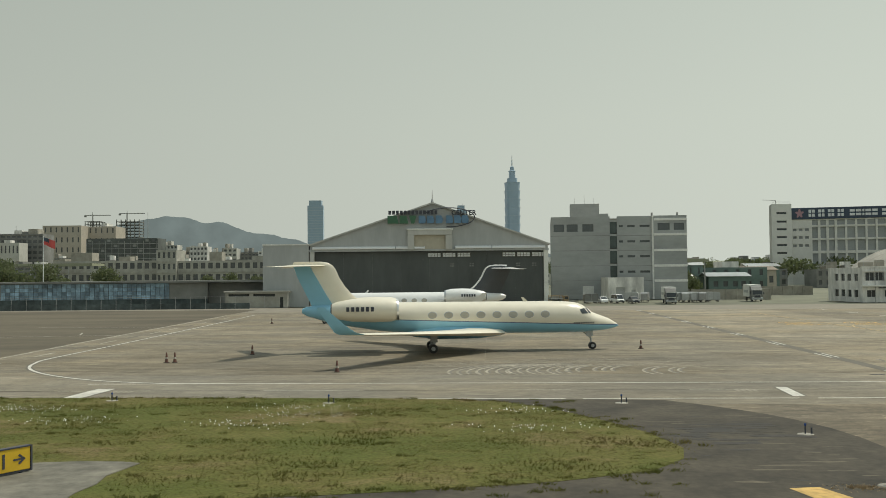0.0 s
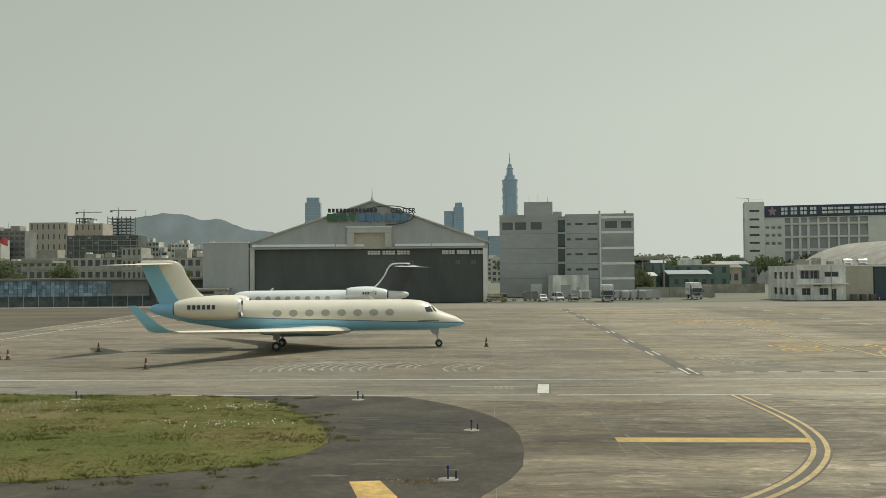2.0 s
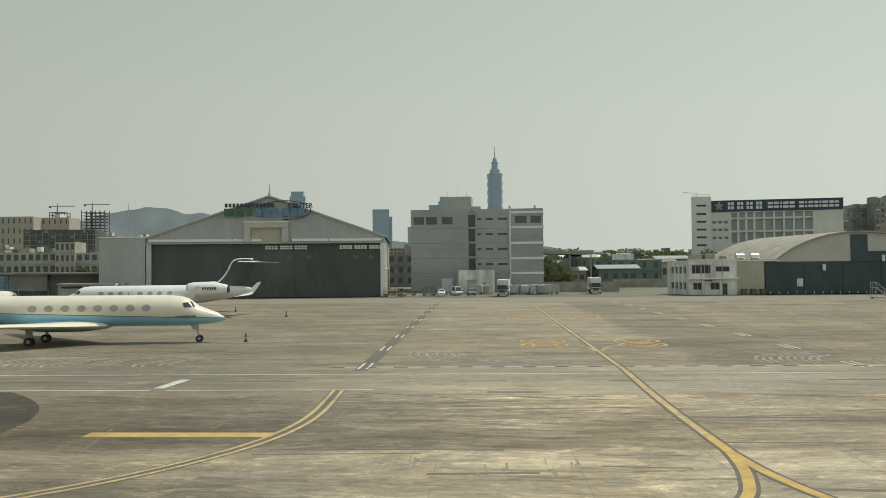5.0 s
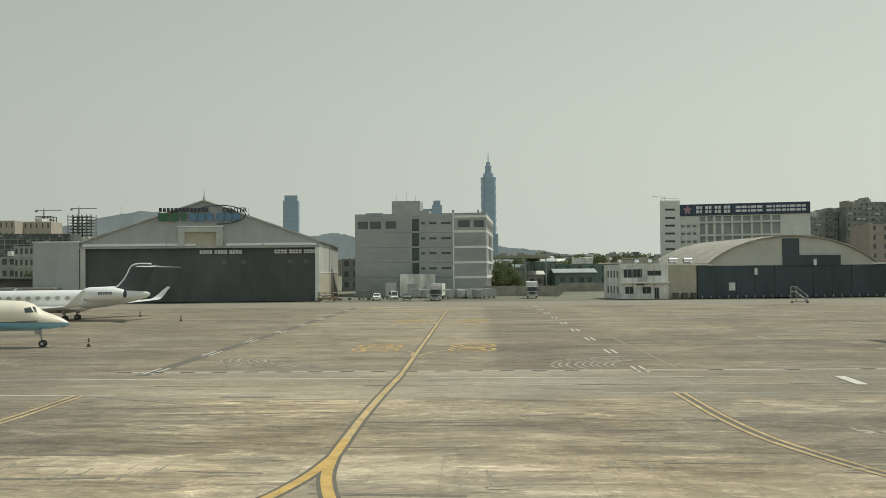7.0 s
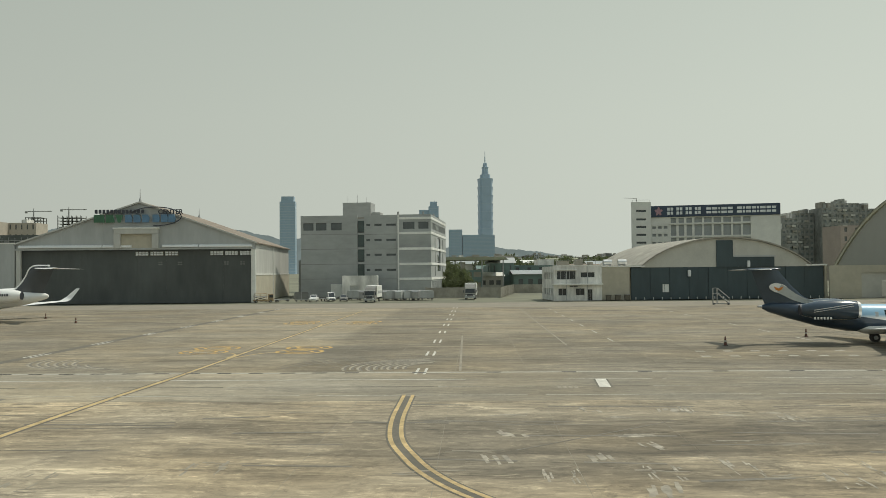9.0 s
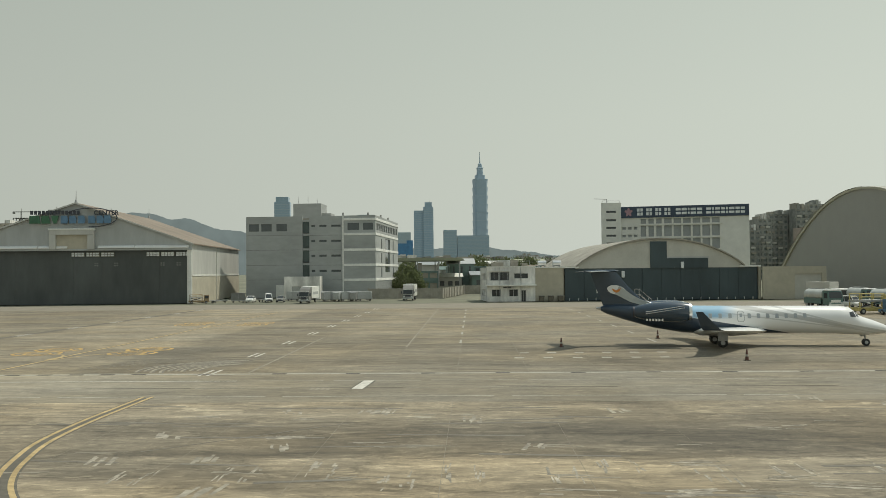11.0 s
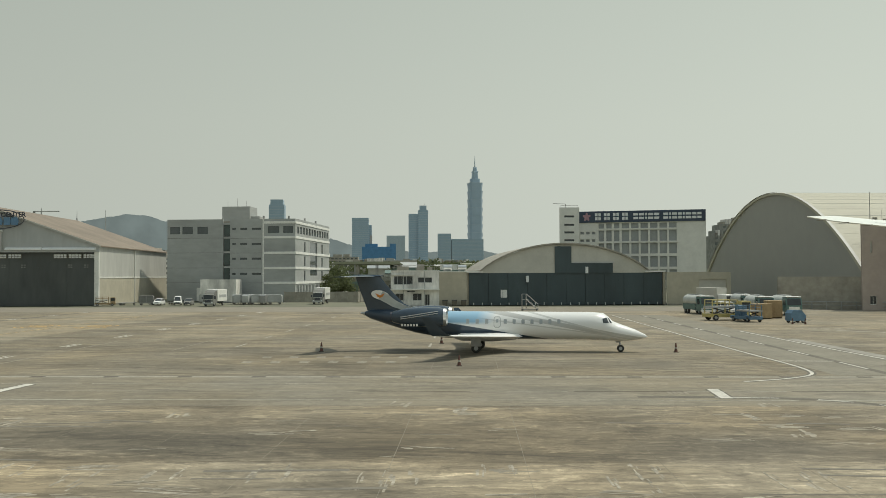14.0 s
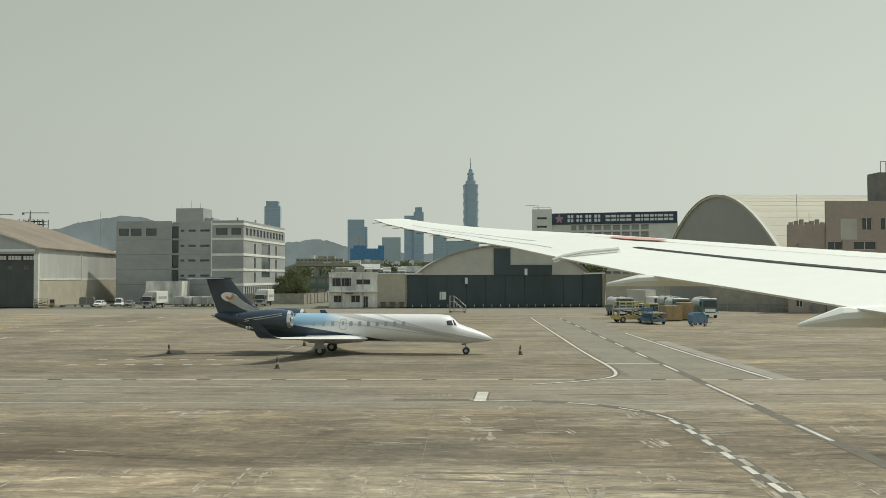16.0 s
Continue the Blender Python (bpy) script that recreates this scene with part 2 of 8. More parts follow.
ASPHALT = surface("old_asphalt", (0.056, 0.047, 0.032), 0.9, grain=0.28, scale=3.0, stain=0.5, stain_scale=0.3, bump=0.2)
DARK_LANE = surface("worn_asphalt_lane", (0.222, 0.203, 0.158), 0.9, grain=0.15, scale=2.0, stain=0.15, stain_scale=0.2)
JOINT = surface("joint_filler", (0.24, 0.215, 0.168), 0.9)
SOIL = surface("far_ground", (0.17, 0.17, 0.12), 0.95, grain=0.2, scale=0.1, stain=0.3, stain_scale=0.01)
def grass_paint(name, translucent):
    """Green and straw-coloured patches at two scales."""
    m, n, l, b = node_tree(name)
    geo = n.new("ShaderNodeNewGeometry")
    fac = []
    for sc, rg, st in ((0.10, 0.6, (1, 1.6, 1)), (0.7, 0.7, (1, 1, 1)), (6.0, 0.7, (1, 1, 1))):
        mp, t = n.new("ShaderNodeMapping"), n.new("ShaderNodeTexNoise")
        mp.inputs["Scale"].default_value = st
        t.inputs["Scale"].default_value, t.inputs["Detail"].default_value, t.inputs["Roughness"].default_value = sc, 6, rg
        l.new(geo.outputs["Position"], mp.inputs[0])
        l.new(mp.outputs[0], t.inputs["Vector"])
        fac.append(t.outputs[0])
    ramp = n.new("ShaderNodeValToRGB")
    ramp.color_ramp.elements[0].position, ramp.color_ramp.elements[0].color = 0.43, (0.098, 0.109, 0.031, 1)
    ramp.color_ramp.elements[1].position, ramp.color_ramp.elements[1].color = 0.64, (0.19, 0.15, 0.075, 1)
    ramp.color_ramp.elements.new(0.53).color = (0.128, 0.121, 0.040, 1)
    a = n.new("ShaderNodeMix")
    a.inputs[0].default_value = 0.38
    l.new(fac[0], a.inputs[2])
    l.new(fac[1], a.inputs[3])
    l.new(a.outputs[0], ramp.inputs[0])
    r = n.new("ShaderNodeMapRange")
    r.inputs[1].default_value, r.inputs[2].default_value, r.inputs[3].default_value, r.inputs[4].default_value = 0.3, 0.7, 0.66, 1.3
    l.new(fac[2], r.inputs[0])
    v = n.new("ShaderNodeVectorMath")
    v.operation = "SCALE"
    l.new(ramp.outputs[0], v.inputs[0])
    l.new(r.outputs[0], v.inputs["Scale"])
    l.new(v.outputs[0], b.inputs["Base Color"])
    b.inputs["Roughness"].default_value = 0.95
    b.inputs["Specular IOR Level"].default_value = 0.1
    if translucent:
        tr, mx = n.new("ShaderNodeBsdfTranslucent"), n.new("ShaderNodeMixShader")
        l.new(v.outputs[0], tr.inputs[0])
        mx.inputs[0].default_value = 0.5
        l.new(b.outputs[0], mx.inputs[1])
        l.new(tr.outputs[0], mx.inputs[2])
        l.new(mx.outputs[0], n["Material Output"].inputs[0])
    return m


GRASS, TURF = grass_paint("grass_blades", True), grass_paint("turf", False)
WHITE_LINE = surface("white_road_paint", (0.55, 0.53, 0.47), 0.8, grain=0.2, scale=4.0, stain=0.2, stain_scale=0.8)
FADED_LINE = surface("faded_white_paint", (0.36, 0.34, 0.285), 0.85, grain=0.25, scale=4.0, stain=0.25, stain_scale=0.6)
YELLOW_LINE = surface("yellow_road_paint", (0.50, 0.335, 0.105), 0.8, grain=0.16, scale=4.0, stain=0.2, stain_scale=0.7)
FADED_YELLOW = surface("faded_yellow_paint", (0.45, 0.335, 0.165), 0.85, grain=0.25, scale=3.0, stain=0.25, stain_scale=0.5)
DARK_LINE = surface("dark_line_border", (0.128, 0.116, 0.09), 0.85, grain=0.2, scale=3.0)
PALE_STRIP = surface("pale_worn_concrete", (0.29, 0.275, 0.235), 0.88, grain=0.12, scale=1.5, stain=0.2, stain_scale=0.4)
DIRT = surface("dry_dirt", (0.115, 0.098, 0.07), 0.95, grain=0.3, scale=2.0, stain=0.3, stain_scale=0.7)
MUD = surface("dark_mud_stain", (0.032, 0.028, 0.022), 0.8, grain=0.3, scale=3.0, stain=0.3, stain_scale=0.8)
RUBBER_MARK = surface("tyre_mark", (0.17, 0.155, 0.125), 0.9, grain=0.2, scale=2.0)
SCAR = surface("scraped_paint_scar", (0.312, 0.282, 0.225), 0.9, grain=0.5, scale=2.5, stain=0.4, stain_scale=1.2)
LOOP_MARK = surface("scrubbed_pale_tyre_mark", (0.31, 0.28, 0.22), 0.9, grain=0.35, scale=1.4, stain=0.35, stain_scale=0.5)
PALE_MARK = surface("pale_tyre_mark", (0.268, 0.24, 0.188), 0.9, grain=0.2, scale=2.0)

CREAM, BLUE = (0.80, 0.74, 0.60), (0.27, 0.555, 0.72)
JET_BODY = banded("cream_and_blue_paint", BLUE, CREAM, 2.06, 0.0345, (0.10, 0.14, 0.25))
CREAM_PAINT = surface("cream_aircraft_paint", CREAM, 0.3, grain=0.02, stain=0.04, coat=0.2)
BLUE_PAINT = surface("pale_blue_aircraft_paint", BLUE, 0.3, grain=0.02, stain=0.04, coat=0.2)
WHITE_PAINT = surface("white_aircraft_paint", (0.80, 0.80, 0.77), 0.3, grain=0.02, stain=0.05, coat=0.2)
WING_PAINT = surface("white_wing_paint", (0.84, 0.86, 0.80), 0.4, grain=0.02, stain=0.03)
NAVY_PAINT = surface("navy_aircraft_paint", (0.042, 0.064, 0.088), 0.22, grain=0.05, stain=0.1, coat=0.3)
DARK_TAIL = surface("dark_grey_tail_paint", (0.055, 0.06, 0.065), 0.3, grain=0.05, stain=0.1, coat=0.2)
SILVER = surface("bare_metal", (0.62, 0.62, 0.60), 0.28, metal=0.9, grain=0.04)
GREY_PAINT = surface("grey_paint", (0.42, 0.43, 0.42), 0.5)
TYRE = surface("tyre_rubber", (0.05, 0.05, 0.048), 0.85)
INK = surface("dark_lettering", (0.05, 0.055, 0.07), 0.6)
GLASS = surface("dark_window_glass", (0.05, 0.056, 0.058), 0.08, grain=0.05, stain=0.2, stain_scale=0.4)
CABIN_GLASS = surface("cabin_window_glass", (0.33, 0.30, 0.24), 0.12, grain=0.05)
CABIN_PANE = surface("blue_grey_cabin_pane", (0.40, 0.43, 0.44), 0.12, grain=0.05)
# paler than plain dark glass: a blue-grey reflection is put into the colour
OFFICE_GLASS = surface("reflection_grey_office_glass", (0.105, 0.12, 0.122), 0.1, grain=0.08, stain=0.25, stain_scale=0.3)
JET_PANE = surface("pale_jet_window", (0.43, 0.40, 0.325), 0.15, grain=0.05)
RED = surface("red_paint", (0.62, 0.10, 0.09), 0.5, grain=0.05)
FADED_RED = surface("sun_faded_red_disc", (0.72, 0.36, 0.30), 0.45, grain=0.03)
BLACK = surface("black_gap", (0.012, 0.012, 0.012), 0.7)
CONE_RED = surface("cone_orange", (0.10, 0.042, 0.028), 0.7, grain=0.2)
CONE_BASE = surface("cone_rubber_base", (0.05, 0.04, 0.035), 0.85)

CLADDING = surface("grey_metal_cladding", (0.42, 0.435, 0.425), 0.6, grain=0.06, scale=0.9, stain=0.14, stain_scale=0.15, stretch=(1, 1, 0.25))
CLADDING_PALE = surface("pale_cladding", (0.50, 0.50, 0.465), 0.6, grain=0.06, scale=0.9, stain=0.14, stain_scale=0.2, stretch=(1, 1, 0.25))
ROOF_TAN = surface("rusty_tan_roof", (0.228, 0.185, 0.142), 0.75, grain=0.12, scale=0.7, stain=0.2, stain_scale=0.1)
WHITE_TRIM = surface("white_trim", (0.75, 0.75, 0.70), 0.55, grain=0.08, stain=0.1)
# hangar insides: their shade is put into this dark colour, lifted for haze
HANGAR_SHADE = surface("shaded_hangar_interior", (0.10, 0.11, 0.108), 0.8, grain=0.2, scale=0.5, stain=0.3, stain_scale=0.1)
# both door blacks are lifted for haze; DOOR_DARK also matches the shaded inside
DOOR_TEAL = surface("blue_black_hangar_door", (0.047, 0.071, 0.079), 0.5, grain=0.1, scale=0.6, stain=0.2, stain_scale=0.12, stretch=(1, 1, 0.3))
DOOR_DARK = surface("dark_grey_hangar_door", (0.080, 0.089, 0.086), 0.5, grain=0.10, scale=0.5, stain=0.35, stain_scale=0.12, stretch=(1, 1, 0.3))
GREY_WALL = surface("weathered_grey_render", (0.375, 0.39, 0.38), 0.85, grain=0.07, scale=0.8, stain=0.13, stain_scale=0.12, stretch=(0.6, 0.6, 1.4), bump=0.1)
GREY_BAND = surface("white_painted_band", (0.80, 0.80, 0.76), 0.7, grain=0.08, stain=0.12)
WHITE_WALL = surface("dirty_white_render", (0.66, 0.65, 0.61), 0.8, grain=0.14, scale=1.2, stain=0.34, stain_scale=0.4, stretch=(1, 1, 0.35))
BEIGE_WALL = surface("beige_panel_wall", (0.47, 0.435, 0.345), 0.75, grain=0.06, scale=1.0, stain=0.1, stain_scale=0.3)
PINK_WALL = surface("pinkish_tile_wall", (0.37, 0.31, 0.27), 0.8, grain=0.06, scale=1.2, stain=0.07, stain_scale=0.2)
TAN_WALL = surface("tan_tiled_wall", (0.43, 0.385, 0.32), 0.8, grain=0.08, scale=0.6, stain=0.1, stain_scale=0.1)
RANGE_WALL = surface("grey_washed_wall", (0.37, 0.36, 0.315), 0.85, grain=0.12, scale=0.6, stain=0.2, stain_scale=0.15)
# dim daylight of the small door panes, put into an opaque grey
DIM_PANE = surface("dim_door_pane", (0.17, 0.175, 0.165), 0.3, grain=0.1, stain=0.3, stain_scale=0.8)
LOADER_BLUE = surface("sun_bleached_blue_paint", (0.11, 0.20, 0.29), 0.6, grain=0.15, stain=0.2)
OFF_WALL = surface("off_white_wall", (0.50, 0.49, 0.44), 0.8, grain=0.08, scale=0.6, stain=0.12, stain_scale=0.1)
DARK_WALL = surface("sooty_grey_wall", (0.21, 0.21, 0.195), 0.85, grain=0.15, scale=0.5, stain=0.25, stain_scale=0.1)
CONCRETE = surface("raw_concrete", (0.34, 0.32, 0.27), 0.85, grain=0.12, scale=1.0, stain=0.22, stain_scale=0.3)
VAULT_END = surface("grey_vault_gable", (0.33, 0.328, 0.30), 0.75, grain=0.02, stain=0.03)
VAULT_ROOF = surface("pale_ribbed_vault_roof", (0.46, 0.44, 0.35), 0.7, grain=0.06, stain=0.1, stretch=(0.2, 1, 1))
SIGN_BLUE = surface("dark_blue_sign_board", (0.045, 0.065, 0.10), 0.6, grain=0.05)
SIGN_WHITE = surface("white_sign_letters", (0.72, 0.74, 0.74), 0.6)
SIGN_GREEN = surface("green_sign_letters", (0.055, 0.15, 0.085), 0.6, grain=0.1, stain=0.2, stain_scale=0.6)
SIGN_SKY = surface("blue_sign_letters", (0.115, 0.22, 0.34), 0.6, grain=0.1, stain=0.2, stain_scale=0.6)
PLUM = surface("pink_emblem", (0.40, 0.24, 0.27), 0.6)
STAIR_GLASS = surface("greenish_stair_glass", (0.06, 0.085, 0.08), 0.15, grain=0.1, stain=0.25, stain_scale=0.4)
TANK_PAINT = surface("dusty_tank_paint", (0.48, 0.50, 0.47), 0.45, grain=0.08, stain=0.15, stain_scale=0.6)
CRATE_TAN = surface("tan_plywood", (0.34, 0.25, 0.14), 0.8, grain=0.15, stain=0.2)
GREEN_TRUCK = surface("teal_truck_paint", (0.10, 0.18, 0.165), 0.4)
YELLOW_TRUCK = surface("yellow_vehicle_paint", (0.46, 0.38, 0.14), 0.5, grain=0.15)
BLUE_TARP = surface("blue_steel_paint", (0.055, 0.08, 0.11), 0.6, grain=0.15)
BLUE_PANEL = surface("pale_blue_panel", (0.22, 0.32, 0.40), 0.35, grain=0.35, scale=0.9, stain=0.45, stain_scale=0.35, pieces=0.4)
# greyed, lightened green: some haze is put into the leaf colour
LEAF = surface("leaves", (0.128, 0.142, 0.078), 0.8, grain=0.25, scale=1.5, islands=0.4)
leaf_n, leaf_l = LEAF.node_tree.nodes, LEAF.node_tree.links
thin, both = leaf_n.new("ShaderNodeBsdfTranslucent"), leaf_n.new("ShaderNodeMixShader")
thin.inputs[0].default_value = (0.15, 0.185, 0.078, 1)
both.inputs[0].default_value = 0.45
leaf_l.new(leaf_n["Principled BSDF"].outputs[0], both.inputs[1])
leaf_l.new(thin.outputs[0], both.inputs[2])
leaf_l.new(both.outputs[0], leaf_n["Material Output"].inputs[0])
RING_PAINT = surface("worn_orange_paint", (0.50, 0.325, 0.105), 0.85, grain=0.3, scale=2.5, stain=0.3, stain_scale=0.5)
BARK = surface("bark", (0.11, 0.085, 0.06), 0.9, grain=0.3, scale=4)
STEEL = surface("galvanised_steel", (0.38, 0.38, 0.37), 0.5, metal=0.5)
# far towers: the pale blue-grey of the haze is mixed into these colours
HAZED_TOWER_GLASS = surface("hazed_blue_green_glass", (0.305, 0.395, 0.47), 0.5, grain=0.04, scale=0.03, stain=0.06, stain_scale=0.01)
HAZED_TOWER_BAND = surface("hazed_tower_band", (0.37, 0.45, 0.50), 0.5)
HAZED_BLUE = surface("hazed_blue_glass", (0.29, 0.39, 0.47), 0.4, grain=0.05, scale=0.05)
GREEN_CLAD = surface("teal_cladding", (0.13, 0.19, 0.17), 0.6, grain=0.1, scale=0.6, stain=0.15, stain_scale=0.1)
GREEN_ROOF = surface("pale_green_roof", (0.30, 0.31, 0.215), 0.7, grain=0.08, stain=0.12)
BLUE_LENS = surface("blue_lens", (0.03, 0.07, 0.25), 0.2)
SIGN_YELLOW = surface("yellow_sign_face", (0.62, 0.40, 0.02), 0.5, grain=0.05)
ORANGE = surface("orange_emblem_paint", (0.62, 0.22, 0.03), 0.5)
# less dark than near glass: haze is put into the far panes' colour
CITY_GLASS = surface("hazed_window_glass", (0.11, 0.115, 0.115), 0.25, grain=0.1, stain=0.3, stain_scale=0.05)
PALE_PANE = surface("pale_office_pane", (0.27, 0.275, 0.26), 0.3, grain=0.08, stain=0.15, stain_scale=0.1)
PAD_TOP = surface("worn_pad_concrete", (0.155, 0.145, 0.115), 0.9, grain=0.3, scale=1.6, stain=0.35, stain_scale=0.5, bump=0.2)
OLD_STAND = surface("dark_stand_asphalt", (0.104, 0.087, 0.057), 0.9, grain=0.2, scale=1.2, stain=0.38, stain_scale=0.06, stretch=(0.4, 1.4, 1))
SKIRT = surface("dark_teal_mesh", (0.075, 0.095, 0.095), 0.8, grain=0.3, scale=0.8, stain=0.4, stain_scale=0.25)
NETTING = surface("dark_scaffold_netting", (0.105, 0.115, 0.105), 0.9, grain=0.2, scale=0.3, stain=0.3, stain_scale=0.06)
VAULT_GABLE = surface("grey_beige_gable", (0.52, 0.51, 0.455), 0.75, grain=0.05, stain=0.1)
SLUM_WALL = surface("stained_apartment_wall", (0.27, 0.275, 0.25), 0.85, grain=0.2, scale=0.5, stain=0.3, stain_scale=0.1)
SLUM_GLASS = surface("apartment_glass", (0.16, 0.18, 0.175), 0.3, grain=0.2, scale=0.8, stain=0.3, stain_scale=0.2)
PILLAR = surface("white_tiled_pillar", (0.70, 0.69, 0.64), 0.7, grain=0.05, stain=0.08)
GRID_PANE = surface("blue_grey_office_pane", (0.33, 0.35, 0.35), 0.3, grain=0.08, stain=0.12, stain_scale=0.1)
HOARDING = surface("blue_building_wrap", (0.075, 0.215, 0.40), 0.6, grain=0.1)


# ---- geometry helpers ----
class Geo:
    """Vertices and faces of one mesh."""

    def __init__(self):
        self.v, self.f = [], []

    def add(self, verts, faces):
        k = len(self.v)
        self.v += [tuple(p) for p in verts]
        self.f += [tuple(i + k for i in q) for q in faces]
        return self

    def box(self, x0, x1, y0, y1, z0, z1, bevel=0.0):
        if not bevel:
            return self.add([(x, y, z) for z in (z0, z1) for y in (y0, y1) for x in (x0, x1)],
                            [(0, 2, 3, 1), (4, 5, 7, 6), (0, 1, 5, 4), (2, 6, 7, 3), (0, 4, 6, 2), (1, 3, 7, 5)])
        b = bevel
        rings = []
        for z, i in ((z0, b), (z0 + b, 0), (z1 - b, 0), (z1, b)):
            rings.append([(x0 + b, y0 + i, z), (x1 - b, y0 + i, z), (x1 - i, y0 + b, z), (x1 - i, y1 - b, z),
                          (x1 - b, y1 - i, z), (x0 + b, y1 - i, z), (x0 + i, y1 - b, z), (x0 + i, y0 + b, z)])
        return self.loft(rings)

    def loft(self, rings, caps=True, closed=True):
        n = len(rings[0])
        faces = []
        for r in range(len(rings) - 1):
            for i in range(n if closed else n - 1):
                j = (i + 1) % n
                faces.append((r * n + i, r * n + j, (r + 1) * n + j, (r + 1) * n + i))
        if caps:
            faces.append(tuple(range(n - 1, -1, -1)))
            faces.append(tuple((len(rings) - 1) * n + i for i in range(n)))
        return self.add([p for r in rings for p in r], faces)

    def prism(self, outline, lift):
        """outline: 3D points; lift: the vector to the other end."""
        return self.loft([[Vector(p) for p in outline], [Vector(p) + Vector(lift) for p in outline]])

    def rod(self, a, b, r0, r1=None, n=8):
        a, b = Vector(a), Vector(b)
        r1 = r0 if r1 is None else r1
        q = (b - a).to_track_quat("Z", "Y")
        rings = []
        for c, r in ((a, r0), (b, r1)):
            rings.append([c + q @ Vector((r * math.cos(2 * math.pi * i / n), r * math.sin(2 * math.pi * i / n), 0)) for i in range(n)])
        return self.loft(rings)

    def sheet(self, outline):
        return self.add(outline, [tuple(range(len(outline)))])


def part(name, g, material, parent=None, label="", smooth=False):
    """Links a Geo (or a mesh) as one mesh object under a thing or a part."""
    if isinstance(g, Geo):
        me = bpy.data.meshes.new(name)
        me.from_pydata(g.v, [], g.f)
        b = bmesh.new()
        b.from_mesh(me)
        if len(b.faces) < 4000:
            bmesh.ops.recalc_face_normals(b, faces=b.faces)
        b.to_mesh(me)
        b.free()
        me.materials.append(material)
        if smooth:
            me.shade_smooth()
            me.set_sharp_from_angle(angle=radians(38))
    else:
        me = g
    ob = new(name, me)
    if parent is not None:
        ob.parent = parent
    if label:
        ob["label"] = label
    return ob


def thing(name, label, category, m=None, group="", kind=""):
    ob = new(name)
    ob.empty_display_size = 0.5
    ob.matrix_world = m or Matrix()
    return tagged(ob, label, category, group, kind)


APRON = Matrix.Rotation(radians(-4.57), 4, "Z")     # the stands and the service road run slightly off the hangar line


def apron(u, v, z=0.0):
    return APRON @ Vector((u, v, z))


def facade(parent, at, along, inward, width, z0, z1, openings, wall, pane=None, depth=0.25, thick=0.4, window_name="window", frame_mat=None):
    """A wall of real thickness with openings (u0, u1, z0, z1) through it, each with a set-back pane as a part."""
    at, along, inward = Vector(at), Vector(along).normalized(), Vector(inward).normalized()
    us = sorted({0.0, width, *[o[i] for o in openings for i in (0, 1)]})
    zs = sorted({z0, z1, *[o[i] for o in openings for i in (2, 3)]})
    P = lambda u, z, d: at + along * u + inward * d + Vector((0, 0, z))
    g = Geo()
    for k in range(len(zs) - 1):
        run = None
        for i in range(len(us)):
            solid = i < len(us) - 1 and not any(o[0] - 1e-6 <= us[i] and us[i + 1] <= o[1] + 1e-6 and o[2] - 1e-6 <= zs[k] and zs[k + 1] <= o[3] + 1e-6 for o in openings)
            if solid and run is None:
                run = us[i]
            if not solid and run is not None:
                a, b = run, us[i]
                g.add([P(u, z, d) for d in (0, thick) for z in (zs[k], zs[k + 1]) for u in (a, b)],
                      [(0, 2, 3, 1), (4, 5, 7, 6), (0, 1, 5, 4), (2, 6, 7, 3), (0, 4, 6, 2), (1, 3, 7, 5)])
                run = None
    w = part("wall", g, wall, parent)
    if pane:
        for a, b, c, d in openings:
            q = Geo().prism([P(a, c, depth), P(b, c, depth), P(b, d, depth), P(a, d, depth)], inward * 0.05)
            o = part(window_name, q, pane, parent)
            if frame_mat:
                f = Geo()
                t = 0.07
                for x0, x1, y0, y1 in ((a, b, c, c + t), (a, b, d - t, d), (a, a + t, c, d), (b - t, b, c, d), ((a + b) / 2 - t / 2, (a + b) / 2 + t / 2, c, d)):
                    f.prism([P(x0, y0, depth - 0.06), P(x1, y0, depth - 0.06), P(x1, y1, depth - 0.06), P(x0, y1, depth - 0.06)], inward * 0.055)
                part("frame", f, frame_mat, o)
    return w


def solid(parent, x0, x1, y0, y1, z0, z1, mat, name="block", label="", bevel=0.0):
    return part(name, Geo().box(x0, x1, y0, y1, z0, z1, bevel), mat, parent, label)


# ---- ground ----
far = Geo()
N = 24
for i in range(N):
    for j in range(N):
        x0, y0 = -4600 + 9200 * i / N, -4600 + 9200 * j / N
        far.add([(x0, y0, -0.12), (x0 + 9200 / N, y0, -0.12), (x0 + 9200 / N, y0 + 9200 / N, -0.12), (x0, y0 + 9200 / N, -0.12)], [(0, 1, 2, 3)])
tagged(part("ground", far, SOIL), "flat dry soil reaching to the horizon", "ground", kind="structure")

pavement = part("apron", Geo().box(-190, 330, -60, 190, -0.11, -0.005), JOINT)
pavement.matrix_world = APRON
tagged(pavement, "sunlit concrete apron of square slabs with dark joints", "apron", kind="structure")
STEP = 4.6
V0, U0 = 46.3, 45.5 - 4.6 * 7                       # the joints' lines


def slab_geo(w, d, g=None, x=0.0, y=0.0, gap=0.02):
    g = g or Geo()
    return g.box(x + gap, x + w - gap, y + gap, y + d - gap, -0.04, 0.0)


far_slabs = Geo()
for i in range(-44, 68):
    for j in list(range(-22, -8)) + list(range(3, 26)):
        u, v = U0 + STEP * i, V0 + STEP * j
        slab_geo(STEP, STEP, far_slabs, u, v, 0.014)
for i in list(range(41, 68)):
    for j in range(-8, 0):
        slab_geo(STEP, STEP, far_slabs, U0 + STEP * i, V0 + STEP * j, 0.009)
p = part("paving_slabs", far_slabs, SLAB_FAR, pavement)
tagged(p, "weathered concrete paving slabs", kind="stuff")

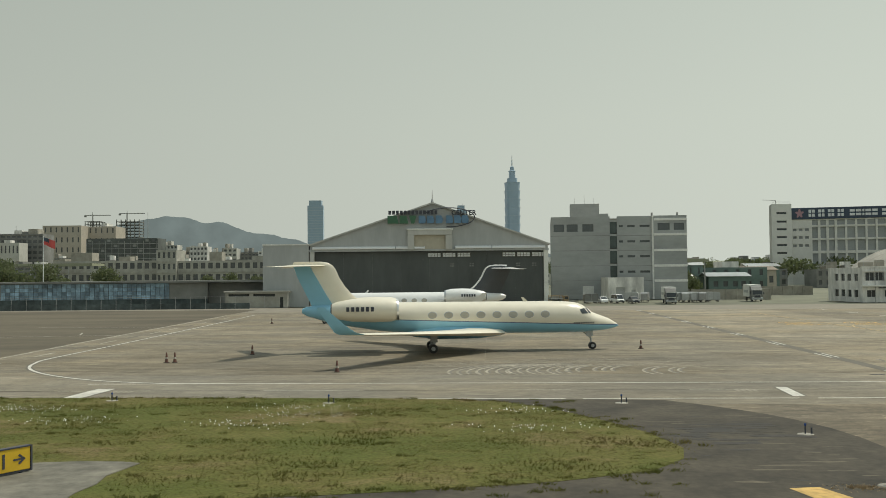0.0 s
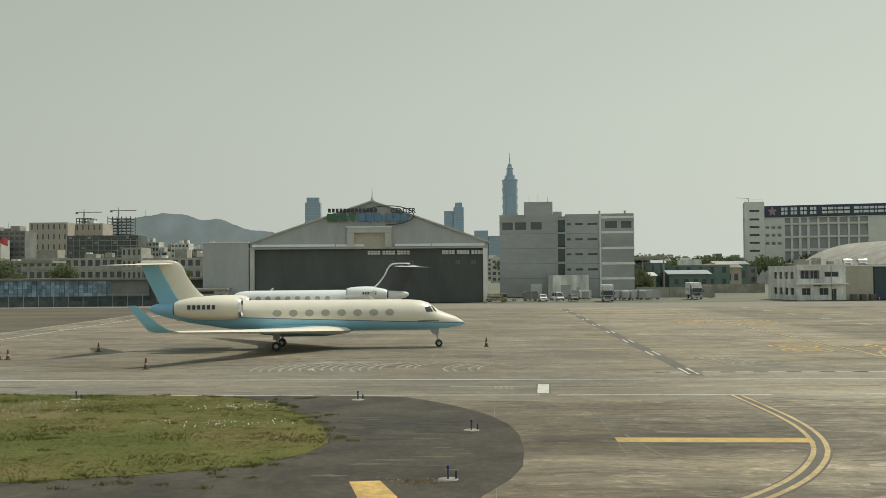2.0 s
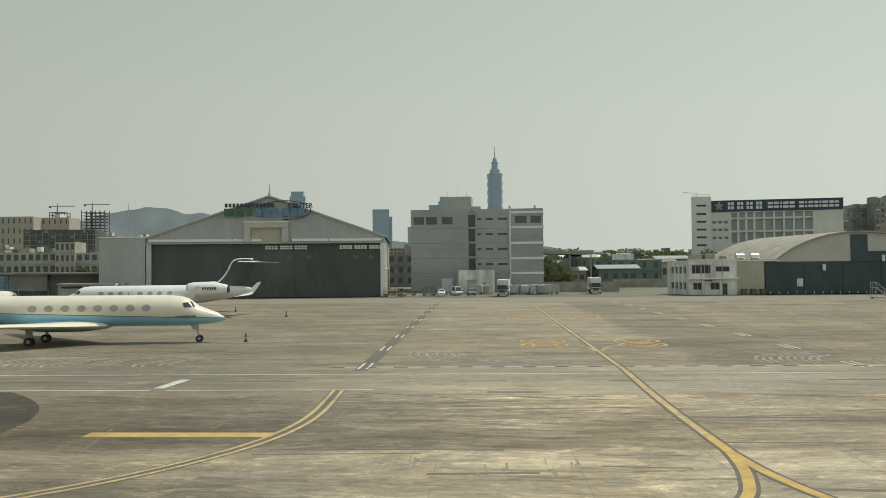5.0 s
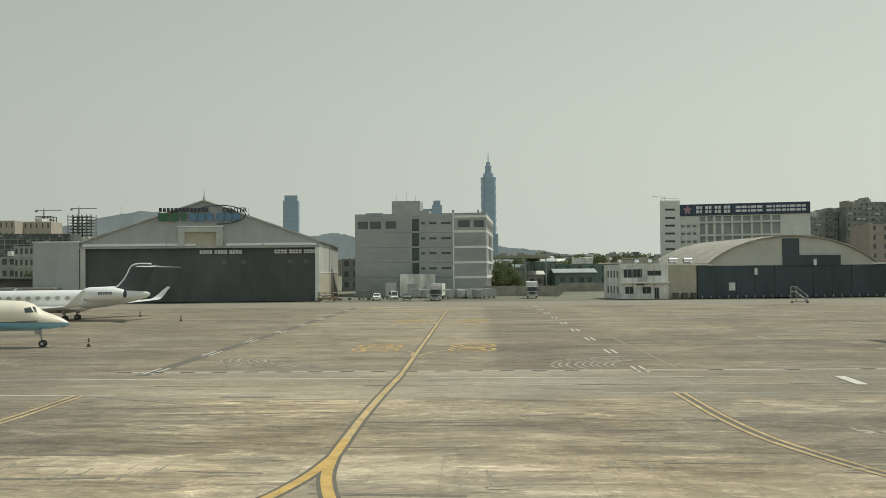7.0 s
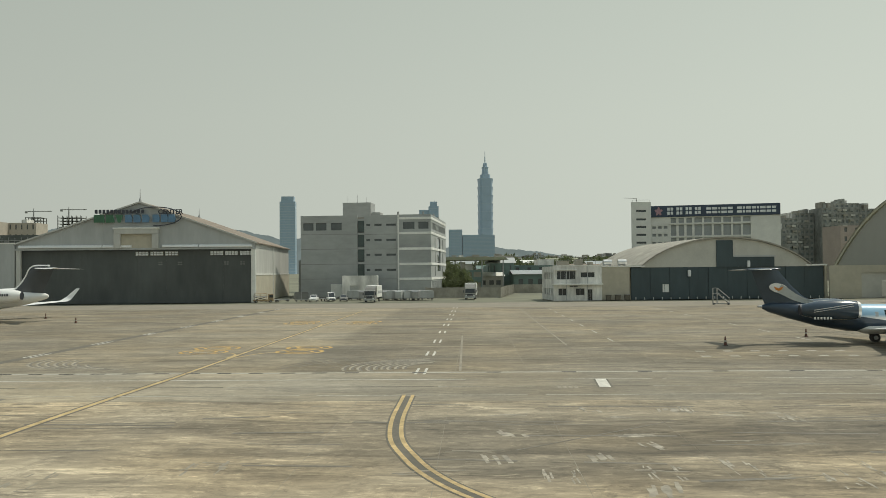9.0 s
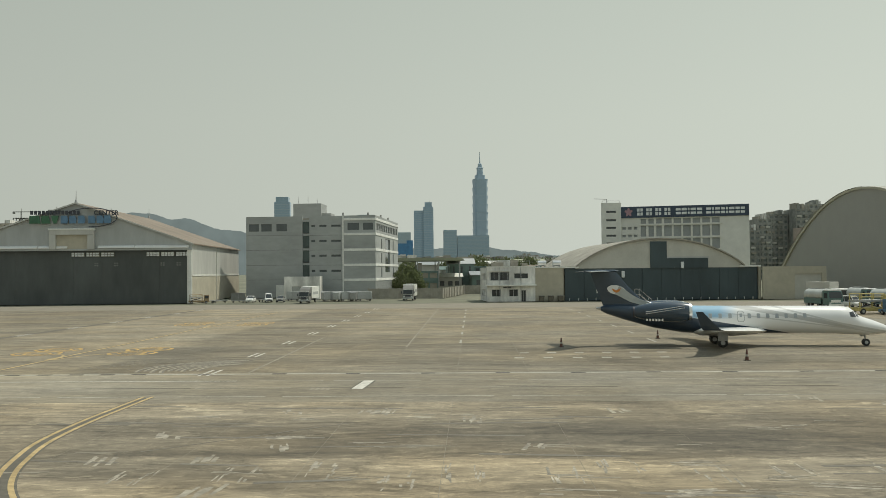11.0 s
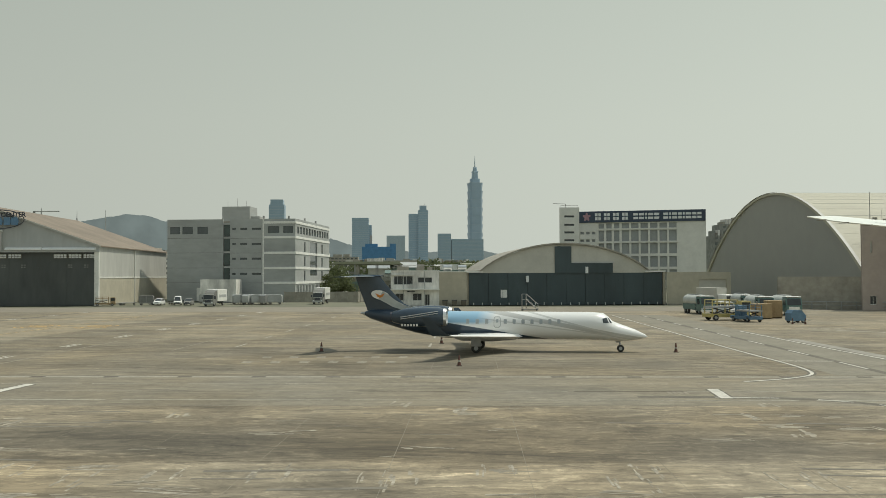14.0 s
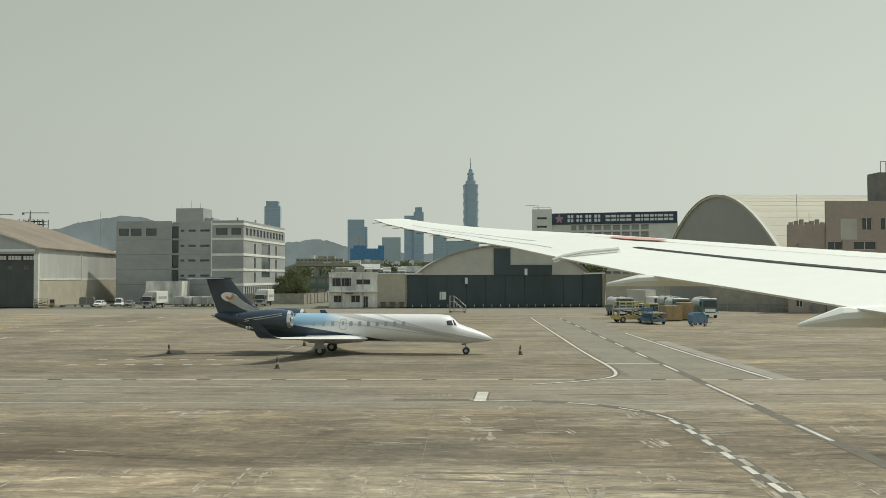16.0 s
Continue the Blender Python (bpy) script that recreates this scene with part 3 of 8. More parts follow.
road = part("service_road", Geo().box(-160, 300, 46.45, 59.9, -0.05, 0.0), ROAD, pavement, "pale concrete service road across the apron")

# the dark asphalt shoulder and the grass island
shoulder = Geo()
edge = [(-160, 48.1), (5.0, 48.1), (8.65, 47.7), (10.0, 46.3), (11.23, 44.7), (12.3, 43.1), (13.14, 41.35), (13.89, 39.05), (14.25, 36.6), (14.35, 33.6), (14.2, 30.6), (13.76, 28.65), (12.91, 26.5), (11.5, 20), (9.0, 9.7), (-160, 9.7)]
shoulder.prism([(u, v, -0.05) for u, v in edge], (0, 0, 0.056))
part("asphalt_shoulder", shoulder, ASPHALT, pavement, "dark patched asphalt shoulder")
turf_edge = [(-160, 49.5), (-60, 49.3), (-20, 48.9), (-6, 48.5), (-2.0, 48.0), (0.6, 47.0), (2.4, 45.3), (4.6, 41.6), (6.3, 37.8), (7.0, 34.6), (6.6, 32.6), (5.2, 30.6), (2.0, 29.0), (-1.8, 27.9), (-5.0, 27.1), (-9.0, 26.5), (-40, 25.0), (-160, 24.0)]
rng = random.Random(5)


def inside(u, v, poly):
    c = False
    for (x1, y1), (x2, y2) in zip(poly, poly[1:] + poly[:1]):
        if (y1 > v) != (y2 > v) and u < (x2 - x1) * (v - y1) / (y2 - y1) + x1:
            c = not c
    return c


g = Geo().prism([(u, v, -0.03) for u, v in turf_edge], (0, 0, 0.05))
turf = part("turf_bed", g, TURF)
turf.matrix_world = APRON
tagged(turf, "patchy dry grass island beside the taxiway", "grass", kind="structure")


# ---- the open hangar ----
def gabled_hangar():
    h = thing("aircraft_hangar", "grey metal hangar with dark doors and low gabled roof", "hangar", pose(3.0, 200.5, 0))
    L, R, D, EV, AP, MID = -26.0, 25.5, 60.0, 13.1, 22.0, 0.5
    # gable above the doors
    g = Geo().prism([(L, 0, 11.8), (R, 0, 11.8), (R, 0, EV), (MID, 0, AP), (L, 0, EV)], (0, 0.5, 0))
    part("gable_wall", g, CLADDING, h)
    ribs = Geo()
    x = L + 0.6
    while x < R:
        top = EV + (AP - EV) * (1 - abs(x - MID) / (R - MID if x > MID else MID - L)) - 0.25
        ribs.box(x, x + 0.05, -0.012, 0.0, 12.9, top)
        x += 0.9
    tagged(part("cladding_ribs", ribs, CLADDING, h), kind="stuff")
    # roof of two slopes with overhang
    for a, b, nm in ((L - 0.5, MID, "roof_slope"), (R + 0.5, MID, "roof_slope")):
        s = -1 if a < b else 1
        ea = EV - 0.15
        g = Geo().prism([(a, -0.4, ea), (b, -0.4, AP + 0.05), (b, -0.4, AP + 0.3), (a, -0.4, ea + 0.25)], (0, D + 0.8, 0))
        r = part(nm, g, ROOF_TAN, h)
        part("verge_trim", Geo().prism([(a, -0.46, ea - 0.08), (b, -0.46, AP), (b, -0.46, AP + 0.33), (a, -0.46, ea + 0.28)], (0, 0.055, 0)), CLADDING_PALE, r)
    # side walls, rear wall
    for x0, x1 in ((L, L + 0.4), (R - 0.4, R)):
        solid(h, x0, x1, 0.5, D, 6.1, EV - 0.05, CLADDING_PALE, "side_wall")
        solid(h, x0 - 0.06 * (x0 < 0), x1 + 0.06 * (x0 > 0), 0.5, D, 0, 6.1, BEIGE_WALL, "plinth_wall")
    solid(h, R, R + 0.16, 27.5, 28.1, 0, EV - 0.1, CLADDING_PALE, "pilaster")
    solid(h, R, R + 0.14, 0.5, D, 6.0, 6.3, WHITE_TRIM, "wall_band")
    part("rear_wall", Geo().prism([(L + 0.4, D - 0.4, 0), (R - 0.4, D - 0.4, 0), (R - 0.4, D - 0.4, EV - 0.2), (MID, D - 0.4, AP - 0.2), (L + 0.4, D - 0.4, EV - 0.2)], (0, 0.4, 0)), CLADDING, h)
    solid(h, L + 0.4, R - 0.4, 0.5, D - 0.4, 0.02, 0.06, HANGAR_SHADE, "floor_slab")
    part("ceiling", Geo().prism([(L + 0.4, 0.6, EV - 0.3), (MID, 0.6, AP - 0.3), (R - 0.4, 0.6, EV - 0.3)], (0, D - 1.2, 0)), HANGAR_SHADE, h)
    # corner posts and head beam
    solid(h, R - 0.9, R + 0.05, -0.25, 0.5, 0, 11.75, WHITE_TRIM, "corner_post")
    solid(h, L, L + 1.0, -0.25, 0.5, 0, 11.8, CLADDING_PALE, "corner_post")
    for a, b in ((L + 0.6, -7.6), (-7.4, -1.2), (5.4, 13.2), (13.4, R - 0.6)):
        hood = Geo().prism([(a, 0.0, 12.2), (a, -0.62, 12.2), (a, -0.7, 12.3), (a, -0.66, 12.5), (a, -0.5, 12.68), (a, 0.0, 12.85)], (b - a, 0, 0))
        part("track_hood", hood, WHITE_PAINT, h, "rounded white door track hood")
    solid(h, L - 0.2, R + 0.2, -0.45, 0.0, 11.75, 12.15, CLADDING, "head_beam")
    # door leaves over the opening, their dark colour matched to the shaded inside
    for k in range(8):
        a = L + 1.0 + k * 6.2
        y = 0.62 + 0.02 * (k % 3)
        d = part("door_leaf", Geo().box(a, a + 6.19, y, y + 0.05, 0.05, 11.74), DOOR_DARK, h)
        fr = Geo()
        for xx in (a, a + 6.08):
            fr.box(xx, xx + 0.06, y - 0.006, y, 0.05, 11.7)
        for zz in (0.1, 9.9):
            fr.box(a, a + 5.95, y - 0.01, y, zz, zz + 0.1)
        part("door_rail", fr, DOOR_DARK, d)
        for o_ in (4.2, 8.5, 18.6, 22.1):
            if a <= o_ < a + 5.3:
                pane = Geo()
                for q in (0.0, 0.55):
                    for zz in (8.35, 8.8):
                        pane.box(o_ + q, o_ + q + 0.4, y - 0.02, y + 0.06, zz, zz + 0.28)
                part("door_window", pane, DIM_PANE, d, "small panes painted grey for dim daylight in a dark door")
    # glazed strips above the doors
    for a, n in ((-0.6, 3), (15.6, 3)):
        for k in range(n):
            w = part("window", Geo().box(a + k * 3.2, a + k * 3.2 + 2.9, 0.35, 0.42, 10.45, 11.35), CABIN_GLASS, h)
            # opaque white sheet: the daylight in the pane is put into its colour
            pane = part("pane", Geo().box(a + k * 3.2 + 0.05, a + k * 3.2 + 2.85, 0.3, 0.34, 10.5, 11.3), SIGN_WHITE, w, "frosted panes painted white for daylight")
            bars = Geo()
            for q in range(5):
                bars.box(a + k * 3.2 + 0.7 * q, a + k * 3.2 + 0.7 * q + 0.08, 0.25, 0.3, 10.45, 11.35)
            bars.box(a + k * 3.2, a + k * 3.2 + 2.9, 0.26, 0.29, 10.85, 10.92)
            part("glazing_bar", bars, DARK_LINE, w)
    # raised canopy over the tail slot
    solid(h, -4.9, 4.7, -1.0, 0.0, 15.2, 16.3, CLADDING_PALE, "canopy_box", bevel=0.06)
    solid(h, -4.9, -3.5, -1.0, 0.0, 12.1, 15.2, CLADDING_PALE, "canopy_jamb")
    solid(h, 3.3, 4.7, -1.0, 0.0, 12.1, 15.2, CLADDING_PALE, "canopy_jamb")
    solid(h, -3.5, 3.3, -0.35, 0.0, 11.9, 15.2, BEIGE_WALL, "slot_shutter")
    solid(h, -5.1, 4.9, -1.15, 0.0, 16.3, 16.6, WHITE_TRIM, "canopy_cap", bevel=0.04)
    # finials at both ends of the ridge
    for y in (0.2, D - 0.4):
        fin = Geo()
        fin.rod((MID, y, AP), (MID, y, AP + 1.0), 0.45, 0.15)
        fin.rod((MID, y, AP + 1.0), (MID, y, AP + 3.0), 0.1, 0.03)
        part("finial", fin, STEEL, h)
    # sign on a frame above the gable: coloured shapes
    y = -0.75
    sg = Geo()
    for k in range(13):
        sg.box(-9.0 + k * 0.83, -8.4 + k * 0.83, y, y + 0.12, 19.65, 20.5)
    part("sign_row", sg, INK, h, "row of small dark characters")
    for a, b, mat_, nm in ((-9.2, -6.8, SIGN_GREEN, "sign_block"), (-6.6, -4.7, SIGN_GREEN, "sign_block"), (-4.6, -2.9, SIGN_GREEN, "sign_block")):
        q = Geo().prism([(a, y, 17.7), (b, y, 17.7), (b - 0.4, y, 19.4), (a, y, 19.4)] if a < -6 else [(a, y, 19.4), (b, y, 19.4), ((a + b) / 2 + 0.3, y, 17.7), ((a + b) / 2 - 0.3, y, 17.7)], (0, 0.15, 0))
        part(nm, q, mat_, h, "green sign shape")
    for a in (-2.5, -0.7, 1.2, 3.4, 5.2, 6.8):
        q = Geo().prism([(a, y, 17.7), (a + 1.4, y, 17.7), (a + 1.6, y, 18.6), (a + 1.2, y, 19.4), (a, y, 19.4)], (0, 0.15, 0))
        part("sign_block", q, SIGN_SKY, h, "blue sign shape")
    arc = []
    for k in range(25):
        t = radians(-95 + 250 * k / 24)
        arc.append((4.0 + 5.6 * math.cos(t), 19.0 + 2.05 * math.sin(t)))
    sw = Geo()
    for (xa, za), (xb, zb) in zip(arc, arc[1:]):
        sw.rod((xa, y, za), (xb, y, zb), 0.11, n=5)
    part("sign_swoosh", sw, INK, h)
    txt = bpy.data.curves.new("sign_word", "FONT")
    txt.body, txt.size, txt.extrude, txt.offset = "CENTER", 1.45, 0.05, 0.035
    ob = new("sign_word", txt)
    ob.matrix_world = pose(4.6, y, 19.5, 90, 0, 0)
    bpy.context.view_layer.update()
    me = bpy.data.meshes.new_from_object(ob)
    bpy.data.objects.remove(ob)
    me.transform(pose(4.6, y, 19.5, 90, 0, 0))
    me.materials.clear()
    me.materials.append(INK)
    part("sign_word", me, INK, h, "dark raised word CENTER")
    # annex beside the hangar
    an = thing("hangar_annex", "plain grey clad annex block beside the hangar", "annex", pose(0, 200.0, 0))
    solid(an, -33.0, -23.2, 0, 40, 0, 13.2, CLADDING, "body")
    rb = Geo()
    for k in range(16):
        rb.box(-32.8 + 0.6 * k, -32.75 + 0.6 * k, -0.012, 0.0, 0.2, 13.0)
    tagged(part("cladding_ribs", rb, CLADDING, an), kind="stuff")
    solid(an, -33.15, -23.2, -0.15, 40, 13.2, 13.45, WHITE_TRIM, "parapet_cap")


gabled_hangar()


# ---- the grey office block ----
def grey_block():
    b = thing("office_building", "weathered grey rendered four-storey office block with white bands", "office building", pose(68.1, 231.4, 0, 0, 0, -8) @ pose(-68.1, 0.6, 0))
    T = 21.1
    ops = [(0.7, 3.4, 17.3, 19.2), (4.0, 6.8, 17.3, 19.2), (8.0, 10.8, 17.3, 19.2)]
    facade(b, (34.1, 0, 0), (1, 0, 0), (0, 1, 0), 14.9, 0, T, ops, GREY_WALL, OFFICE_GLASS)
    facade(b, (50.8, 0, 0), (1, 0, 0), (0, 1, 0), 8.7, 0, T, [(u, u + w, z, z + 0.55) for z in (6.7, 10.6, 14.4, 18.3) for u, w in ((0.5, 1.0), (2.6, 1.9), (5.7, 2.5))], GREY_WALL, OFFICE_GLASS)
    solid(b, 48.95, 50.85, 0.9, 1.3, 0, T - 1.0, DARK_WALL, "stair_recess")
    for z in (5.2, 9.0, 12.8, 16.6, 20.2):
        solid(b, 49.0, 50.8, 0.06, 0.9, z - 0.5, z, GREY_WALL, "landing")
    for z in (5.6, 9.4, 13.2, 17.0):
        solid(b, 49.05, 50.75, 0.3, 0.36, z - 0.2, z + 2.9, STAIR_GLASS, "stair_window")
    solid(b, 59.5, 59.9, -0.5, 0.4, 0, T, GREY_BAND, "corner_rib")
    facade(b, (59.9, -0.6, 0), (1, 0, 0), (0, 1, 0), 8.2, 0, T, [(1.0, 4.0, 17.4, 19.2), (5.0, 7.6, 17.4, 19.2)], GREY_WALL, OFFICE_GLASS)
    side = [(1.6 + k * 3.2, 3.7 + k * 3.2, 17.4, 19.2) for k in range(12)]
    side += [(16.0, 24.5, 6.5, 15.6)] + [(9.0, 10.6, z, z + 2.6) for z in (5.2, 9.0, 12.8)] + [(30, 31.6, z, z + 2.6) for z in (5.2, 9.0, 12.8)]
    side += [(1.0 + 1.7 * k, 2.0 + 1.7 * k, 1.0, 4.0) for k in range(22)]
    facade(b, (68.1, -0.2, 0), (0, 1, 0), (-1, 0, 0), 40.6, 0, T, side, GREY_WALL, OFFICE_GLASS)
    for z in (4.6, 8.4, 12.3, 16.3, 20.1):
        g = Geo().box(59.95, 68.2, -0.72, -0.6, z - 0.25, z + 0.35)
        g.box(68.1, 68.22, -0.6, 40.4, z - 0.25, z + 0.35)
        part("white_band", g, GREY_BAND, b)
    for z in (4.7, 8.5, 12.4, 16.2):
        solid(b, 34.15, 48.95, -0.015, 0.0, z, z + 0.09, DARK_WALL, "pour_joint")
        solid(b, 50.85, 59.45, -0.015, 0.0, z - 0.1, z - 0.01, DARK_WALL, "pour_joint")
    solid(b, 34.5, 67.6, 0.5, 40.0, T - 0.9, T - 0.5, CONCRETE, "roof")
    solid(b, 34.1, 34.5, 0.4, 40.4, 0, T, GREY_WALL, "wall")
    solid(b, 34.5, 67.7, 40.0, 40.4, 0, T, GREY_WALL, "wall")
    solid(b, 39.8, 47.9, 26.5, 34, T - 0.5, 26.4, GREY_WALL, "stair_tower")
    solid(b, 48.0, 50.5, 27.5, 33, T - 0.5, 23.6, GREY_WALL, "roof_hut")
    for x in (41.0, 43.8, 46.5):
        part("antenna", Geo().rod((x, 28, 26.4), (x, 28, 27.8 + 0.6 * (x % 2)), 0.06, 0.03), STEEL, b)
    for x, yy in ((59.6, 0.3), (66.0, 1.0), (67.5, 12.0), (67.5, 25)):
        part("roof_vent", Geo().rod((x, yy, T - 0.5), (x, yy, T + 0.8), 0.25), STEEL, b)
    # low white store in front
    s = thing("store_hut", "small white flat-roofed store with a shutter door", "hut", pose(0, 222, 0))
    facade(s, (46.1, 0, 0), (1, 0, 0), (0, 1, 0), 8.6, 0, 5.6, [(1.8, 4.0, 0, 3.2), (5.6, 6.6, 1.6, 2.6)], WHITE_WALL, GREY_PAINT)
    solid(s, 46.5, 54.3, 0.4, 9.0, 5.1, 5.5, CONCRETE, "roof")
    solid(s, 46.1, 46.5, 0.4, 9.0, 0, 5.6, WHITE_WALL, "wall")
    solid(s, 54.3, 54.7, 0.4, 9.0, 0, 5.6, WHITE_WALL, "wall")
    dk = part("loading_door", Geo().box(42.0, 44.8, 0, 0.06, 0, 3.4), WHITE_TRIM, b, "white roller door")
    dk.location.y = -0.07


grey_block()


# ---- white two-storey office and the black-fronted hangar ----
def white_office():
    w = thing("apron_office", "dirty white two-storey apron office with dark windows", "office", pose(0, 190.5, 0))
    facade(w, (92.7, 0, 0), (1, 0, 0), (0, 1, 0), 10.3, 0, 7.3,
           [(1.0, 2.9, 1.1, 2.6), (4.7, 6.6, 1.1, 2.6), (7.3, 8.3, 0, 2.4), (3.4, 5.2, 2.9, 3.2), (0.7, 4.7, 4.5, 6.3), (5.8, 8.8, 4.9, 6.0)], WHITE_WALL, GLASS, frame_mat=GREY_PAINT)
    facade(w, (92.7, 0.4, 0), (0, 1, 0), (1, 0, 0), 15.6, 0, 7.3, [(1.5 + 3 * k, 3.3 + 3 * k, z, z + 1.5) for k in range(4) for z in (1.1, 4.5)], WHITE_WALL, GLASS)
    solid(w, 102.6, 103.0, 0.4, 16.0, 0, 7.3, WHITE_WALL, "wall")
    solid(w, 93.1, 102.6, 0.4, 16, 6.7, 7.0, CONCRETE, "roof")
    solid(w, 92.3, 103.1, -1.0, 0.0, 3.35, 3.6, WHITE_TRIM, "canopy_slab")
    solid(w, 92.6, 103.1, -0.08, 0.5, 7.3, 7.5, WHITE_TRIM, "parapet_cap")
    solid(w, 92.75, 97.6, -0.35, 0.0, 6.45, 6.6, WHITE_TRIM, "window_hood")
    for k in range(5):
        solid(w, 93.2 + 0.95 * k, 93.26 + 0.95 * k, -0.12, -0.06, 4.5, 6.3, GREY_PAINT, "window_bar")
    for x_, y_, a_, h_ in ((94.0, 3.0, 2.6, 0.9), (98.4, 5.0, 1.6, 1.4), (100.6, 2.5, 1.1, 0.7)):
        solid(w, x_, x_ + a_, y_, y_ + 1.4, 7.0, 7.5 + h_, CONCRETE, "roof_clutter")
    part("roof_pipe", Geo().rod((93.4, 0.8, 7.5), (93.4, 0.8, 9.0), 0.05).rod((93.4, 0.8, 8.6), (102.0, 1.2, 8.6), 0.04).rod((102.0, 1.2, 7.4), (102.0, 1.2, 8.7), 0.05), STEEL, w)
    for x_ in (95.4, 99.9):
        part("wall_pipe", Geo().rod((x_, -0.08, 0.1), (x_, -0.08, 7.3), 0.06), GREY_PAINT, w)
    for x in (105.0, 108.2):
        t = thing("roof_tank", "round steel water tank on a flat roof", "tank", pose(x, 194, 7.3), group="roof tanks")
        part("drum", Geo().rod((-0.9, 0, 0.8), (0.9, 0, 0.8), 0.62, n=14), SILVER, t, smooth=True)
        for a in (-0.7, 0.5):
            part("stand", Geo().box(a, a + 0.2, -0.4, 0.4, 0, 0.3), STEEL, t)
    s = thing("beige_store", "beige panelled store beside the office", "store", pose(0, 190.7, 0))
    solid(s, 103.0, 108.9, 0, 14, 0, 7.1, BEIGE_WALL, "body")
    rb = Geo()
    for k in range(9):
        rb.box(103.3 + 0.65 * k, 103.34 + 0.65 * k, -0.03, 0, 0.1, 7.0)
    tagged(part("panel_rib", rb, BEIGE_WALL, s), kind="stuff")
    solid(s, 102.9, 109.0, -0.12, 14, 7.1, 7.3, WHITE_TRIM, "parapet_cap")
    for x in (104.2, 106.2, 108.2):
        bn = thing("waste_bin", "dark plastic wheeled waste bin", "bin", pose(x, 189.7, 0.001), group="bins by the store")
        part("body", Geo().prism([(-0.45, -0.4, 0.0), (0.45, -0.4, 0.0), (0.55, -0.5, 1.1), (-0.55, -0.5, 1.1)], (0, 0.8, 0)), DARK_LINE, bn)
        part("lid", Geo().box(-0.6, 0.6, -0.55, 0.4, 1.1, 1.2, 0.03), INK, bn)


white_office()


def arched_hangar():
    h = thing("arched_hangar", "hangar with tall black sliding doors under a shallow arched gable", "hangar", pose(0, 191, 0))
    L, R = 108.9, 151.6
    solid(h, L, L + 0.5, 0.6, 45, 0, 7.1, BEIGE_WALL, "side_wall")
    solid(h, R, R + 0.5, 0.0, 45, 0, 7.1, BEIGE_WALL, "side_wall")
    ca, half, rise = 130.2, 18.4, 5.9
    pts = [(ca + half * math.sin(radians(a)) / math.sin(radians(54)), 0.3, 7.15 + rise * (math.cos(radians(a)) - math.cos(radians(54))) / (1 - math.cos(radians(54)))) for a in range(-54, 55, 6)]
    part("gable_wall", Geo().prism([*pts, (ca + half, 0.3, 6.9), (ca - half, 0.3, 6.9)], (0, 0.5, 0)), VAULT_GABLE, h)
    g = Geo()
    top = [[(x, yy, z + 0.35) for x, _, z in pts] + [(x, yy, z + 0.05) for x, _, z in reversed(pts)] for yy in (-0.2, 45)]
    g.loft(top)
    part("vault_roof", g, CONCRETE, h, smooth=False)
    solid(h, L, 112.5, -0.1, 45, 7.0, 7.35, WHITE_TRIM, "eaves_slab")
    solid(h, 147.5, R + 0.5, -0.1, 45, 7.0, 7.35, WHITE_TRIM, "eaves_slab")
    solid(h, 128.0, 131.6, 0.05, 0.3, 6.9, 12.6, DOOR_TEAL, "tall_slot")
    solid(h, 131.6, 140.6, 0.05, 0.3, 6.9, 9.0, DOOR_TEAL, "tall_slot")
    solid(h, 131.6, 140.8, -0.05, 0.3, 9.0, 9.3, GREY_PAINT, "slot_lintel")
    solid(h, L, R, 20, 20.4, 0, 7.1, HANGAR_SHADE, "rear_wall")
    solid(h, L + 0.4, R, 0.9, 20, 7.0, 7.1, HANGAR_SHADE, "soffit")
    for k in range(10):
        a = L + 0.6 + k * 4.2
        y = 0.35 + 0.05 * (k % 2)
        if k == 1:                                   # the leaf with a small window, its daylight painted as a white sheet
            d = part("door_leaf", Geo().box(a, a + 2.6, y, y + 0.15, 0.05, 6.9).box(a + 4.0, a + 4.15, y, y + 0.15, 0.05, 6.9).box(a + 2.6, a + 4.0, y, y + 0.15, 3.3, 6.9).box(a + 2.6, a + 4.0, y, y + 0.15, 0.05, 1.6), DOOR_TEAL, h)
            part("window", Geo().box(a + 2.6, a + 4.0, y + 0.08, y + 0.1, 1.6, 3.3), GREY_BAND, d, "opening filled with a white sheet for daylight")
        else:
            d = part("door_leaf", Geo().box(a, a + 4.15, y, y + 0.15, 0.05, 6.9), DOOR_TEAL, h)
        fr = Geo()
        for q in range(5):
            fr.box(a + q * 1.0, a + q * 1.0 + 0.04, y - 0.015, y, 0.05, 6.9)
        part("door_rail", fr, DOOR_TEAL, d)
    for k in range(22):
        part("floor_roller", Geo().box(L + 1.5 + 1.9 * k, L + 1.62 + 1.9 * k, 0.2, 0.32, 0.02, 0.55), GREY_BAND, h)
    for x, z in ((122.0, 5.6), (134.9, 7.5)):
        l = thing("flood_lamp", "pale rectangular flood lamp fixed to a hangar front", "lamp", pose(x, 191.0, z), group="hangar flood lamps")
        part("housing", Geo().box(-0.3, 0.3, -0.3, 0.25, -0.7, 0.7, 0.05), SIGN_WHITE, l)
        part("bracket", Geo().box(-0.05, 0.05, 0.2, 0.36, -0.1, 0.1), STEEL, l)
    # pale bay and grey wall beyond the doors
    s = thing("side_store", "beige rendered bay with a pale roller shutter", "store", pose(0, 190, 0))
    facade(s, (152.1, 0, 0), (1, 0, 0), (0, 1, 0), 14.0, 0, 7.0, [(7.0, 13.0, 0, 5.4)], BEIGE_WALL, OFF_WALL)
